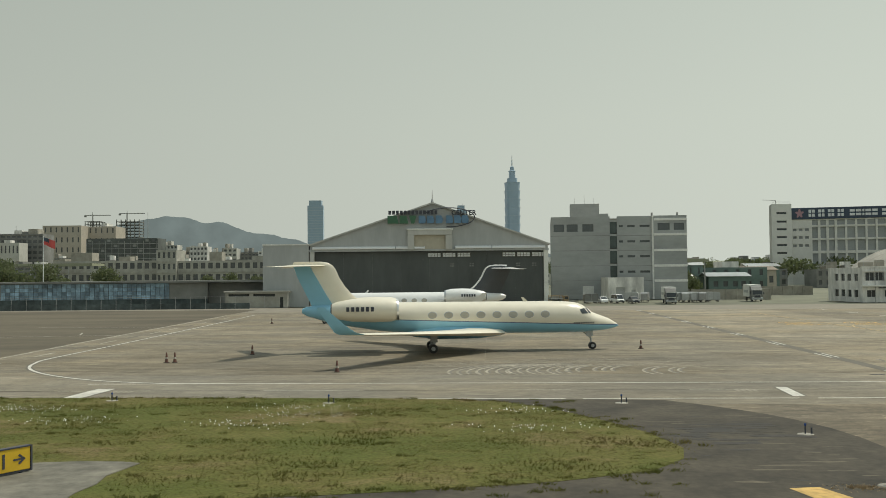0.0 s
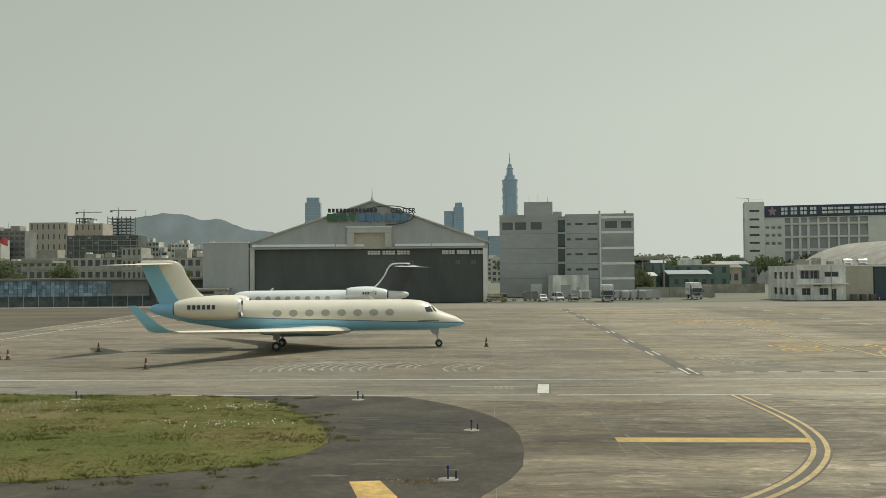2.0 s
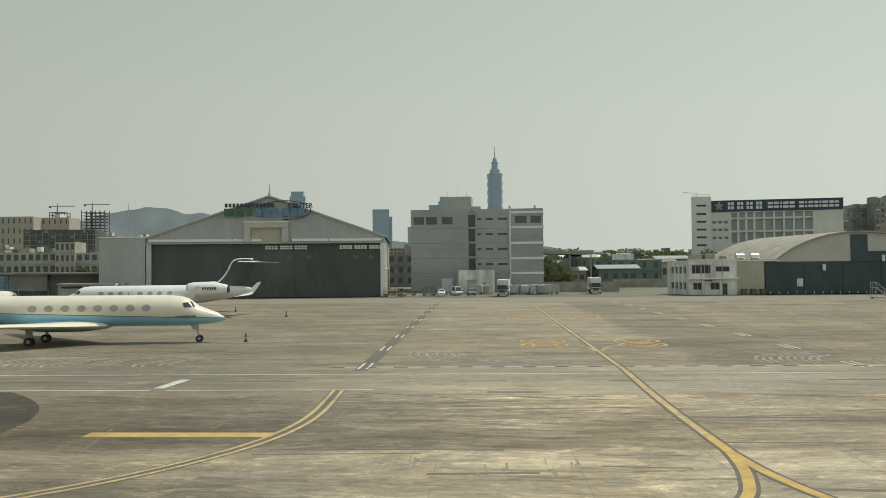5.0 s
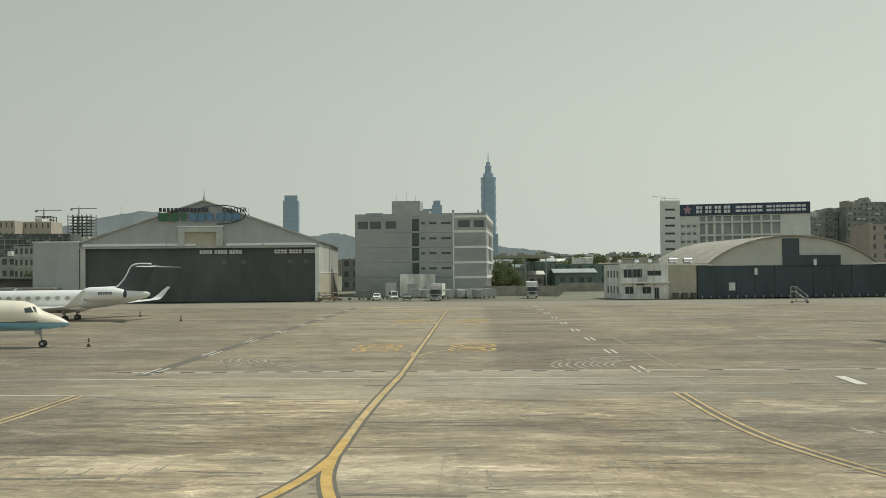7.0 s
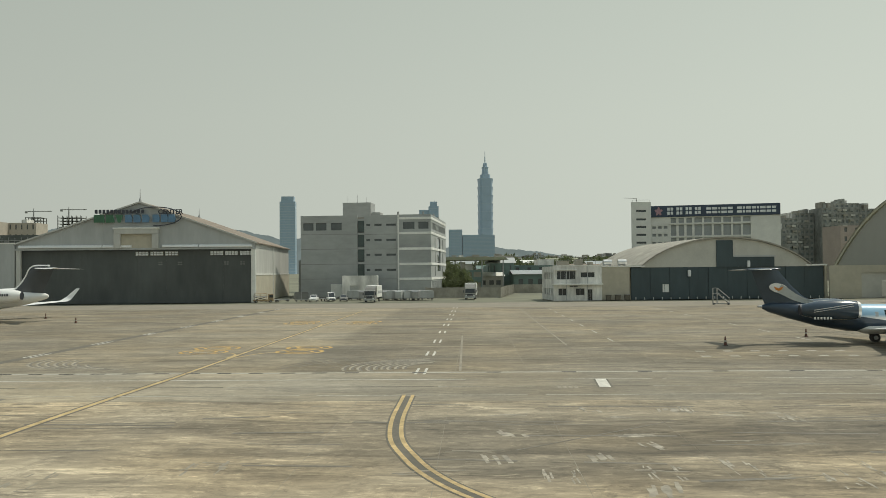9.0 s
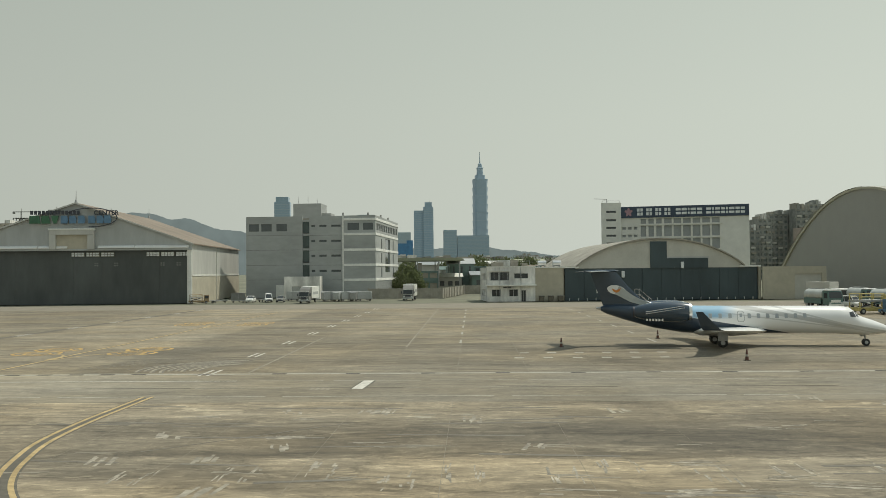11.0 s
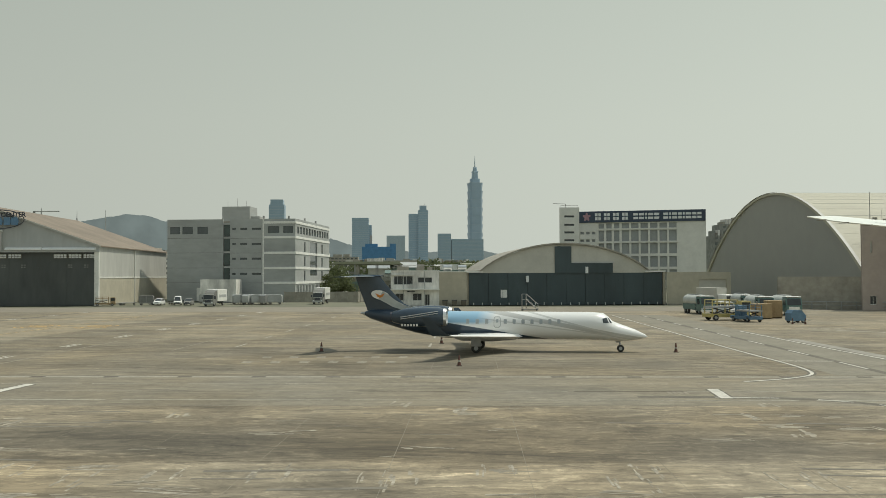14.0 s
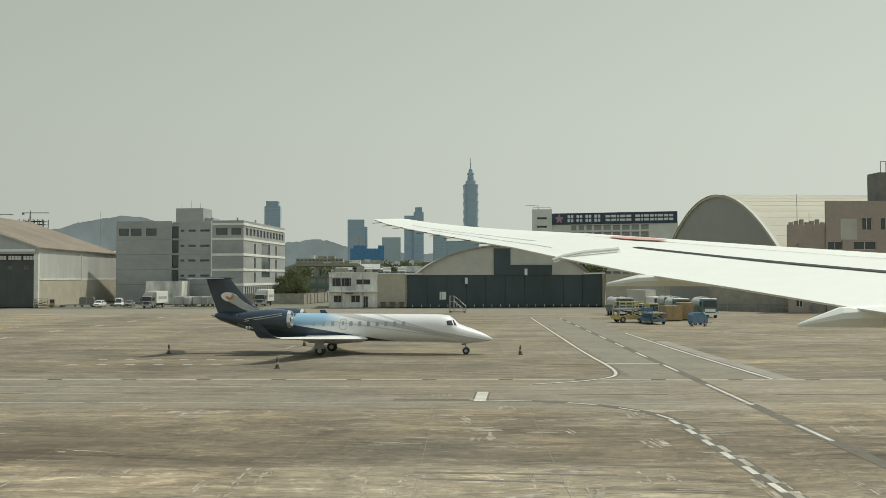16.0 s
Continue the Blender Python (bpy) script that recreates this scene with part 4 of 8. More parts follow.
    solid(s, 152.1, 166.1, 0.4, 20, 6.6, 7.0, CONCRETE, "roof")
    solid(s, 165.7, 166.1, 0.4, 20, 0, 7.0, BEIGE_WALL, "wall")


arched_hangar()


def vault_hangar():
    h = thing("vault_hangar", "huge barrel-vaulted hangar with a grey arched gable and pale ribbed roof", "hangar", Matrix())
    x0, x1, yc, half, top = 180.3, 330.0, 203.0, 44.0, 24.6

    def arc(r, lift):
        bow = [(yc + r * (1 - k / 20), top - 0.0099 * (half * (1 - k / 20)) ** 2 + lift) for k in range(41)]
        return [(bow[0][0], 0.0), *bow, (bow[-1][0], 0.0)]
    g = Geo().prism([(x0, y, z) for y, z in arc(half, 0)], (0.5, 0, 0))
    part("gable_wall", g, VAULT_END, h)
    a, b = arc(half + 0.5, 0.5), arc(half, 0.02)
    prof = [(y, z) for y, z in a] + [(y, z) for y, z in reversed(b)]
    part("vault_roof", Geo().loft([[(x, y, z) for y, z in prof] for x in (x0 - 0.4, x1)]), VAULT_ROOF, h, smooth=True)
    ribs = Geo()
    for k in range(1, 13):
        q = 0.97 - k * 0.075
        y, z = yc - (half + 0.5) * q, top - 0.0099 * (half * q) ** 2 + 0.5
        ribs.box(x0 + 1, x1 - 1, y - 0.05, y + 0.05, z - 0.06, z + 0.03)
    part("roof_rib", ribs, WHITE_TRIM, h)
    part("gable_coping", Geo().loft([[(x, y, z) for y, z in arc(half + 0.65, 0.62)[1:-1]] for x in (x0 - 0.55, x0 + 0.1)], caps=False, closed=False), CLADDING_PALE, h, "pale metal edge along the gable")
    part("roof_vent", Geo().box(x0 + 0.6, x0 + 1.6, 218.4, 219.6, 22.0, 23.6), DARK_WALL, h)
    # low grey wall in front of the vault
    w = thing("boundary_wall", "low grey rendered wall with a rail in front of the vault", "wall", Matrix())
    g = Geo().prism([(166, 165, 0), (166, 165.4, 0), (182, 152.4, 0), (182, 152, 0)], (0, 0, 6.0))
    part("panel", g, CONCRETE, w)
    for k in range(8):
        x, y = 166.5 + 2 * k, 164.4 - 1.62 * k
        part("post", Geo().box(x - 0.08, x + 0.08, y - 0.6, y - 0.44, 0, 1.5), STEEL, w)
    part("rail", Geo().rod((166.5, 163.9, 1.4), (180.5, 152.5, 1.4), 0.07).rod((166.5, 163.9, 0.8), (180.5, 152.5, 0.8), 0.06), STEEL, w)


vault_hangar()


def pink_block():
    b = thing("pink_building", "pinkish tiled office building with stepped roofline", "office building", pose(0, 153, 0))
    facade(b, (176.2, 0, 0), (1, 0, 0), (0, 1, 0), 6.8, 0, 15.6, [(1.5, 1.9, 10.2, 12.3), (1.4, 2.6, 1.0, 2.6), (4.2, 5.8, 1.0, 2.8)], PINK_WALL, GLASS, frame_mat=WHITE_TRIM)
    facade(b, (183.0, -0.3, 0), (1, 0, 0), (0, 1, 0), 18.7, 0, 19.8, [(0.3, 3.0, 11.1, 12.6), (5.0, 9.1, 11.1, 12.6), (6.6, 8.4, 14.6, 16.8), (10, 12, 14.6, 16.8), (2, 6, 3, 5), (9, 12, 3, 5)], PINK_WALL, GLASS, frame_mat=WHITE_TRIM)
    part("wall", Geo().prism([(176.2, 0.4, 0), (176.6, 0.4, 0), (179.2, 5.2, 0), (178.8, 5.2, 0)], (0, 0, 15.6)), PINK_WALL, b)
    part("wall", Geo().prism([(183.0, 0.1, 0), (183.4, 0.1, 0), (186.0, 5.2, 0), (185.6, 5.2, 0)], (0, 0, 19.8)), PINK_WALL, b)
    solid(b, 179.3, 183.0, 0.4, 5, 14.6, 15.0, CONCRETE, "roof")
    solid(b, 186.1, 201.7, 0.1, 5, 18.8, 19.2, CONCRETE, "roof")
    solid(b, 185.6, 188.6, -0.36, -0.3, 12.9, 16.6, OFF_WALL, "pale_panel")
    solid(b, 193.2, 206, 0.6, 4.6, 19.2, 25.0, DARK_WALL, "roof_tower")
    for x in (194.6, 195.6):
        part("rail_post", Geo().rod((x, 2.5, 25.0), (x, 2.5, 27.2), 0.07), STEEL, b)
    part("rail", Geo().rod((194.6, 2.5, 27.2), (195.6, 2.5, 27.2), 0.06), STEEL, b)
    part("mast", Geo().rod((178.8, 2, 14.9), (178.8, 2, 21.2), 0.08, 0.05), STEEL, b)
    part("antenna", Geo().rod((181.0, 2, 14.9), (181.0, 2, 17.9), 0.05, 0.03), STEEL, b)
    for k in range(7):
        solid(b, 176.6 + k * 0.95, 177.2 + k * 0.95, 0.0, 0.6, 15.6, 16.0 + 0.5 * ((k * 37) % 3) / 2, CONCRETE, "roof_clutter")


pink_block()


# ---- the airline office with its roof sign ----
def airline_block():
    b = thing("airline_office", "pale grid-fronted airline office block with a long dark sign", "office building", pose(0, 452, 0))
    turn = Matrix.Translation((184.9, 0, 0)) @ Matrix.Rotation(radians(-17.8), 4, "Z") @ Matrix.Diagonal((0.882, 1, 1, 1)) @ Matrix.Translation((-185.0, 0.6, -1.1))

    def swung(g):
        """The long wing stands at an angle to the stair tower."""
        g.v = [tuple(turn @ Vector(p)) for p in g.v]
        return g
    ops = []
    for k in range(9):
        wide = 3.0 if k < 3 else 4.1
        u_ = 11.2 + (4.3 * k if k < 3 else 12.9 + 5.15 * (k - 3))
        for z, hz in ((5.0, 5.2), (11.5, 5.2), (18.0, 5.2), (24.2, 5.4), (30.6, 2.5)):
            ops.append((u_, u_ + wide, z, z + hz))
    for z in (20.0, 24.0, 27.8):
        ops += [(1.0 + 3.2 * q, 3.0 + 3.2 * q, z, z + 1.3) for q in range(3)]
    facade(b, (184.9, 0.3, 0), (0.9521, -0.3057, 0), (0.3057, 0.9521, 0), 61.3, 0, 32.7, [(0.882 * p, 0.882 * q, r_ - 1.1, s_ - 1.1) for p, q, r_, s_ in ops], PILLAR, GRID_PANE, depth=0.9, thick=1.2)
    part("string_course", swung(Geo().box(195.5, 241.5, -0.75, -0.6, 29.9, 30.4).box(195.5, 241.5, -0.75, -0.6, 23.4, 23.9)), PILLAR, b)
    part("roof", swung(Geo().box(185.6, 254.0, 0.8, 12, 33.0, 33.5)), CONCRETE, b)
    part("wall", swung(Geo().box(254.1, 254.5, 0.8, 12, 2, 33.8)), OFF_WALL, b)
    facade(b, (175.2, -0.5, 0), (1, 0, 0), (0, 1, 0), 9.9, 0, 40.2, [(2.4, 7.4, z, z + 1.0) for z in (15.5, 19.4, 23.3, 27.2, 31, 35.2)], PILLAR, GLASS)
    part("wall", Geo().prism([(175.25, 0, 0), (175.7, 0, 0), (180.7, 16, 0), (180.25, 16, 0)], (0, 0, 40.2)), OFF_WALL, b)
    solid(b, 184.6, 185.1, 0, 16, 30, 40.2, OFF_WALL, "wall")
    solid(b, 180.7, 184.6, 0, 16, 38.8, 39.2, CONCRETE, "roof")
    part("roof_rail", Geo().rod((176, -0.2, 41.2), (184.5, -0.2, 41.2), 0.08).rod((176, -0.2, 40.2), (176, -0.2, 41.2), 0.06).rod((184.5, -0.2, 40.2), (184.5, -0.2, 41.2), 0.06), STEEL, b)
    part("crane_arm", Geo().rod((179, 4, 40.2), (179, 4, 42.4), 0.15).rod((179, 4, 42.3), (172.6, 4, 42.6), 0.12), STEEL, b)
    board = part("sign_board", swung(Geo().box(185.1, 254.4, -0.9, -0.3, 33.6, 39.2, 0.1)), SIGN_BLUE, b, "long dark blue roof sign board")
    flower = Geo().prism([(189.6 + (1.75 + 0.55 * math.cos(5 * t)) * math.sin(t), -1.0, 36.4 + (1.75 + 0.55 * math.cos(5 * t)) * math.cos(t)) for t in [2 * math.pi * j / 50 for j in range(50)]], (0, 0.12, 0))
    part("emblem", swung(flower), PLUM, board, "pink flower-like emblem")
    for k in range(4):                               # four blocks, then two rows of bars
        x = 194.3 + 5.0 * k
        q = Geo()
        for a_ in (0.0, 1.85):
            for z in (34.7, 36.7):
                q.box(x + a_, x + a_ + 1.4, -1.0, -0.9, z, z + 1.5)
        part("sign_block", swung(q), SIGN_WHITE, board)
    x = 215.5
    for wide in [2.6, 2.7, 1.0, 2.9, 2.7, 0, 2.7, 1.0, 2.6, 2.0, 1.0, 2.9, 2.2, 2.2]:
        if wide == 0:
            x += 1.6
            continue
        part("sign_bar", swung(Geo().box(x, x + wide, -1.0, -0.9, 34.9, 36.05).box(x, x + wide, -1.0, -0.9, 36.75, 37.9)), SIGN_WHITE, board)
        x += wide + 0.55


airline_block()


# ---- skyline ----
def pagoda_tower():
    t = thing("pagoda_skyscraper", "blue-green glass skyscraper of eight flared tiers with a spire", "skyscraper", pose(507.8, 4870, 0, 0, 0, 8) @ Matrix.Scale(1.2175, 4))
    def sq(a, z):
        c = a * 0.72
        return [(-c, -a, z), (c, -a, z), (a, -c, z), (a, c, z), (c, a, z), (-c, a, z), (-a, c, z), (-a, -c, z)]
    part("base", Geo().loft([sq(36, 0), sq(25.5, 118)]), HAZED_TOWER_GLASS, t)
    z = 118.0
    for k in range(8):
        part("tier", Geo().loft([sq(26.8, z), sq(29.6, z + 33.0), sq(30.0, z + 34.8)]), HAZED_TOWER_GLASS, t)
        part("tier_cornice", Geo().loft([sq(30.6, z + 34.8), sq(30.6, z + 36.0)]), HAZED_TOWER_BAND, t)
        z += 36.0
    part("crown", Geo().loft([sq(20, z), sq(19.5, z + 18), sq(13, z + 19), sq(11.5, z + 43), sq(14, z + 50), sq(9, z + 52), sq(7, z + 68), sq(4, z + 70)]), HAZED_TOWER_GLASS, t)
    part("spire", Geo().rod((0, 0, z + 68), (0, 0, z + 96), 2.6, 2.0).rod((0, 0, z + 94), (0, 0, z + 119), 1.5, 0.9), HAZED_TOWER_BAND, t)


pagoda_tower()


def far_tower(x, y, w, d, h, label, mat=HAZED_BLUE, cap=None, crane=False):
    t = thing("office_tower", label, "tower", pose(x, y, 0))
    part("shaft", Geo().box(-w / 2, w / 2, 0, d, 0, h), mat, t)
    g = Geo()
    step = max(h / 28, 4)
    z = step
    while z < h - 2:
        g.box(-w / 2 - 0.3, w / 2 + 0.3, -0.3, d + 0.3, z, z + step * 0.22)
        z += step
    tagged(part("floor_band", g, HAZED_TOWER_BAND, t), kind="stuff")
    if cap:
        part("crown", Geo().box(-w / 2 * cap, w / 2 * cap, 1, d - 1, h, h * 1.07), mat, t)
    if crane:
        part("crane", Geo().rod((0, d / 2, h), (0, d / 2, h + 14), 0.8).rod((-4, d / 2, h + 8), (9, d / 2, h + 34), 0.7), STEEL, t)


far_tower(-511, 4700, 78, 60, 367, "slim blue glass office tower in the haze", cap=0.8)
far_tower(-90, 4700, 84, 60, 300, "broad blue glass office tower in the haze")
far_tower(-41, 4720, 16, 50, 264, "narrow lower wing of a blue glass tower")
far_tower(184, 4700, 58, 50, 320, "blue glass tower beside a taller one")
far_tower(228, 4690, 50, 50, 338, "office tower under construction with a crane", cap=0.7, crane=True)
far_tower(90, 4500, 90, 50, 201, "pale glass mid-rise tower with white fins", HAZED_TOWER_BAND)
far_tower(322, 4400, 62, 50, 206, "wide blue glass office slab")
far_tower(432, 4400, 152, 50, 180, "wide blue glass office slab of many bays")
bw = thing("wrapped_building", "building site wrapped in bright blue sheeting", "building site", pose(72, 1200, 0))
solid(bw, -23, 13, 0, 30, 0, 44, HOARDING, "wrap")
solid(bw, 13, 21, 0.5, 24, 0, 48, HOARDING, "wrap")
solid(bw, -19, -3, 2, 20, 44, 48, HOARDING, "wrap")
solid(bw, -13, -10, 6, 9, 48, 59, STEEL, "hoist_tower")

# hills: one far wooded ridge that glows by itself, haze put into its colour
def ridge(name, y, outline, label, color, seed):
    m, n, l, b = node_tree(name + "_haze_glow")
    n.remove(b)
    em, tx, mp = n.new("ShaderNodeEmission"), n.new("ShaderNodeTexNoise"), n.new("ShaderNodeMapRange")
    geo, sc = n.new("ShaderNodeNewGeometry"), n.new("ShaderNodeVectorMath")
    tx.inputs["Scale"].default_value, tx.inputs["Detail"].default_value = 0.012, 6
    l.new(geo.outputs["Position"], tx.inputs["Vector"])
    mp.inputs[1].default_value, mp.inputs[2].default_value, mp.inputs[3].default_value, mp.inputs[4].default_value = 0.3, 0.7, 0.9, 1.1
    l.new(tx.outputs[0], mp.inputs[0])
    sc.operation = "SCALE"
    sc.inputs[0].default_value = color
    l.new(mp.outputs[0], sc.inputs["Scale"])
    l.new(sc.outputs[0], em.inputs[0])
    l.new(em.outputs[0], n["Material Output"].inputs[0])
    r = random.Random(seed)
    xs, zs = [p[0] for p in outline], [p[1] for p in outline]
    pts = []
    for k in range(361):
        x = xs[0] + (xs[-1] - xs[0]) * k / 360
        z = sum(np.interp(x + d, xs, zs) for d in (-40, -20, 0, 20, 40)) / 5
        z += 9 * noise.noise((x * 0.012, 0, seed)) + 5 * noise.noise((x * 0.05, 0, seed)) + 2.2 * r.random()
        pts.append((x, y, max(z, 2)))
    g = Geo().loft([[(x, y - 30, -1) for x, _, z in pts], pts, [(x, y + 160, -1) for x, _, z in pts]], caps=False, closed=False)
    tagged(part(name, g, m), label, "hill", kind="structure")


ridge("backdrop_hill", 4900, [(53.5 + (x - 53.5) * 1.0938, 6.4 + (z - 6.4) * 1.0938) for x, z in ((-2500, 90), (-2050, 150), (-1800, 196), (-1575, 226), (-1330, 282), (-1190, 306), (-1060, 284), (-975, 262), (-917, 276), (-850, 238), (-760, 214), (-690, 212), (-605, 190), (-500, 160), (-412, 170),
                               (-330, 186), (-256, 196), (-190, 170), (-131, 154), (0, 128), (200, 118), (450, 130), (700, 100), (1000, 60))], "wooded mountain ridge in an evenly glowing haze colour", (0.168, 0.206, 0.196), 4)


# ---- aircraft ----
def ring(x, zc, hw, hh, n=28):
    return [(x, hw * math.cos(2 * math.pi * i / n), zc + hh * math.sin(2 * math.pi * i / n)) for i in range(n)]


FOIL = [(1.0, 0.0), (0.7, 0.035), (0.4, 0.06), (0.2, 0.055), (0.06, 0.035), (0.0, 0.0), (0.06, -0.022), (0.2, -0.035), (0.4, -0.038), (0.7, -0.02)]


def foil_flat(y, z, xle, chord, fat=1.0):
    return [(xle - chord * a, y, z + chord * b * fat) for a, b in FOIL]


def foil_upright(z, xle, chord, fat=1.0, y=0.0):
    return [(xle - chord * a, y + chord * b * fat, z) for a, b in FOIL]


def wheel(parent, x, y, r, w, name="wheel"):
    h = part(name, Geo().rod((x, y - w / 2 - 0.01, r), (x, y + w / 2 + 0.01, r), r * 0.46, n=16), GREY_PAINT, parent)
    t = Geo()
    prof = [(0.5, -w / 2), (0.86, -w / 2), (1.0, -w / 3), (1.0, w / 3), (0.86, w / 2), (0.5, w / 2)]
    t.loft([[(x + r * q * math.cos(a), y + o, r + r * q * math.sin(a)) for a in [2 * math.pi * k / 20 for k in range(20)]] for q, o in prof], caps=False)
    part("tyre", t, TYRE, h, smooth=True)


def letter_bars(parent, x, y, z, n, h, gap, mat, sgn=-1, name="registration_bar"):
    for k in range(n):
        g = Geo().box(x + k * gap, x + k * gap + gap * 0.6, min(y, y + 0.02 * sgn), max(y, y + 0.02 * sgn), z, z + h)
        part(name, g, mat, parent, "plain lettering bar" if k == 0 else "")


def skin_at(prof, s, z, sg, lift=0.008):
    """The place on a fuselage side at distance s from the nose and height z."""
    ss = [p[0] for p in prof]
    zc, hw, hh = [float(np.interp(s, ss, [p[i] for p in prof])) for i in (1, 2, 3)]
    q = max(-0.98, min(0.98, (z - zc) / hh))
    return (-s, sg * (hw * math.sqrt(1 - q * q) + lift), z)


def pane_on(prof, outline, sg, lift=0.008):
    """A thin pane that follows the fuselage side; outline: (s, z) points round it."""
    inner, outer = [skin_at(prof, s, z, sg, lift - 0.05) for s, z in outline], [skin_at(prof, s, z, sg, lift) for s, z in outline]
    return Geo().loft([inner, outer])


def screen_on(prof, a, b, c, d, sg, lift=0.02):
    """A curved pane between four (s, z) corners, following the skin."""
    rings = []
    for i in range(6):
        row = []
        for j in range(6):
            u, v = i / 5, j / 5
            s, z = [(a[k] * (1 - u) + b[k] * u) * (1 - v) + (d[k] * (1 - u) + c[k] * u) * v for k in (0, 1)]
            row.append((s, z))
        rings.append([skin_at(prof, s, z, sg, lift) for s, z in row] + [skin_at(prof, s, z, sg, -0.06) for s, z in reversed(row)])
    return Geo().loft(rings)


def big_jet(name, label, m, body, top, fin_mat, fin_rear, winglet, nacelle_mat, window_mat):
    """A long-range business jet: nose at the origin, flying along +x."""
    j = thing(name, label, "business jet", m, group="parked business jets")
    prof = [(0.0, 2.02, 0.03, 0.03), (0.25, 2.06, 0.22, 0.2), (0.8, 2.16, 0.5, 0.44), (1.6, 2.25, 0.80, 0.66), (2.3, 2.37, 0.98, 0.80), (2.75, 2.5, 1.07, 1.02), (3.2, 2.65, 1.16, 1.19), (3.8, 2.74, 1.25, 1.29), (4.6, 2.78, 1.31, 1.33),
            (6, 2.8, 1.35, 1.35), (12, 2.82, 1.35, 1.35), (17.5, 2.85, 1.35, 1.34), (20.5, 2.98, 1.22, 1.2), (23.5, 3.2, 0.95, 0.94), (25.4, 3.37, 0.62, 0.64), (26.6, 3.49, 0.34, 0.4), (27.0, 3.52, 0.14, 0.18)]
    fus = part("fuselage", Geo().loft([ring(-s, zc, hw, hh) for s, zc, hw, hh in prof]), body, j, smooth=True)
    part("belly_fairing", Geo().loft([ring(-s, 1.72, hw, hh, 20) for s, hw, hh in ((9.2, 0.1, 0.05), (10.2, 0.9, 0.45), (12, 1.3, 0.68), (15.5, 1.3, 0.7), (17.5, 0.9, 0.5), (19, 0.1, 0.05))]), body, j, smooth=True)
    for sg in (-1, 1):
        st = [(1.0, 1.55, -9.8, 7.4), (4.5, 1.75, -13.0, 4.7), (9.0, 2.02, -17.0, 3.0), (14.2, 2.36, -21.4, 1.75)]
        w = part("wing", Geo().loft([foil_flat(sg * y, z, x, c) for y, z, x, c in st]), top, j, smooth=True)
        wl_ = [(14.2, 2.36, -21.4, 1.75), (14.65, 2.55, -22.0, 1.45), (14.95, 3.05, -22.7, 1.1), (15.2, 4.3, -24.1, 0.55)]
        part("winglet", Geo().loft([[(x - c * a, sg * (y + 0.4 * c * b), z + c * b * 0.3) for a, b in FOIL] for y, z, x, c in wl_]), winglet, w, smooth=True)
        nc = [(18.9, 0.62), (19.0, 0.82), (19.5, 0.95), (21.0, 1.0), (22.8, 0.92), (24.0, 0.7), (24.4, 0.5)]
        n_ = part("nacelle", Geo().loft([[(-s, sg * 2.25 + r * math.cos(2 * math.pi * i / 24), 3.62 + r * math.sin(2 * math.pi * i / 24)) for i in range(24)] for s, r in nc], caps=False), nacelle_mat, j, smooth=True)
        part("inlet_lip", Geo().loft([[(-s, sg * 2.25 + r * math.cos(2 * math.pi * i / 24), 3.62 + r * math.sin(2 * math.pi * i / 24)) for i in range(24)] for s, r in ((19.05, 0.87), (18.86, 0.8), (18.86, 0.68), (19.1, 0.62))], caps=False), SILVER, n_, smooth=True)
        part("fan", Geo().rod((-19.4, sg * 2.25, 3.62), (-19.5, sg * 2.25, 3.62), 0.9, n=20), INK, n_)
        part("exhaust", Geo().rod((-24.3, sg * 2.25, 3.62), (-24.45, sg * 2.25, 3.62), 0.52, n=20), INK, n_)
        part("pylon", Geo().loft([foil_upright(z, -20, 3.0, 1, sg * y) for y, z in ((1.0, 3.45), (1.6, 3.6))]), nacelle_mat, j)
        tl = [(0.0, 7.34, -24.9, 2.7), (5.15, 7.22, -28.6, 1.15)]
        part("tailplane", Geo().loft([foil_flat(sg * y, z, x, c, 0.6) for y, z, x, c in tl]), top, j, smooth=True)
        for k in range(8):
            s = 6.55 + 1.36 * k
            pts = [(0.34 * math.cos(2 * math.pi * i / 16), 0.25 * math.sin(2 * math.pi * i / 16)) for i in range(16)]
            wn_ = part("cabin_window", pane_on(prof, [(s + a, 3.1 + b) for a, b in pts], sg, 0.02), window_mat, fus)
            pts2 = [(0.39 * math.cos(2 * math.pi * i / 16), 0.30 * math.sin(2 * math.pi * i / 16)) for i in range(16)]
            rim = Geo().loft([[skin_at(prof, s + a, 3.1 + b, sg, o) for a, b in q_] for q_, o in ((pts2, -0.02), (pts2, 0.012), (pts, 0.028), (pts, -0.02))], caps=False)
            part("window_rim", rim, GREY_PAINT, wn_)
        part("windscreen", screen_on(prof, (2.78, 3.1), (3.4, 3.08), (3.55, 3.45), (3.1, 3.55), sg), GLASS, fus)
        part("windscreen", screen_on(prof, (2.5, 3.08), (2.7, 3.12), (3.02, 3.58), (2.86, 3.56), sg), GLASS, fus)
        # main gear
        leg = part("main_gear", Geo().rod((-16.0, sg * 2.0, 0.55), (-15.9, sg * 1.9, 1.7), 0.13).box(-16.3, -15.7, sg * 2.2 - 0.03, sg * 2.2 + 0.03, 0.9, 1.7), GREY_PAINT, j)
        for o in (-0.24, 0.24):
            wheel(leg, -16.05, sg * 2.0 + o, 0.37, 0.26)
    fin = [(3.7, -20.6, 5.45), (4.0, -21.5, 4.7), (4.4, -22.2, 4.2), (4.9, -22.8, 3.85), (5.6, -23.4, 3.6), (6.3, -23.85, 3.5), (7.0, -24.15, 3.5), (7.35, -24.4, 3.35), (7.58, -24.8, 2.95), (7.68, -25.4, 2.2)]
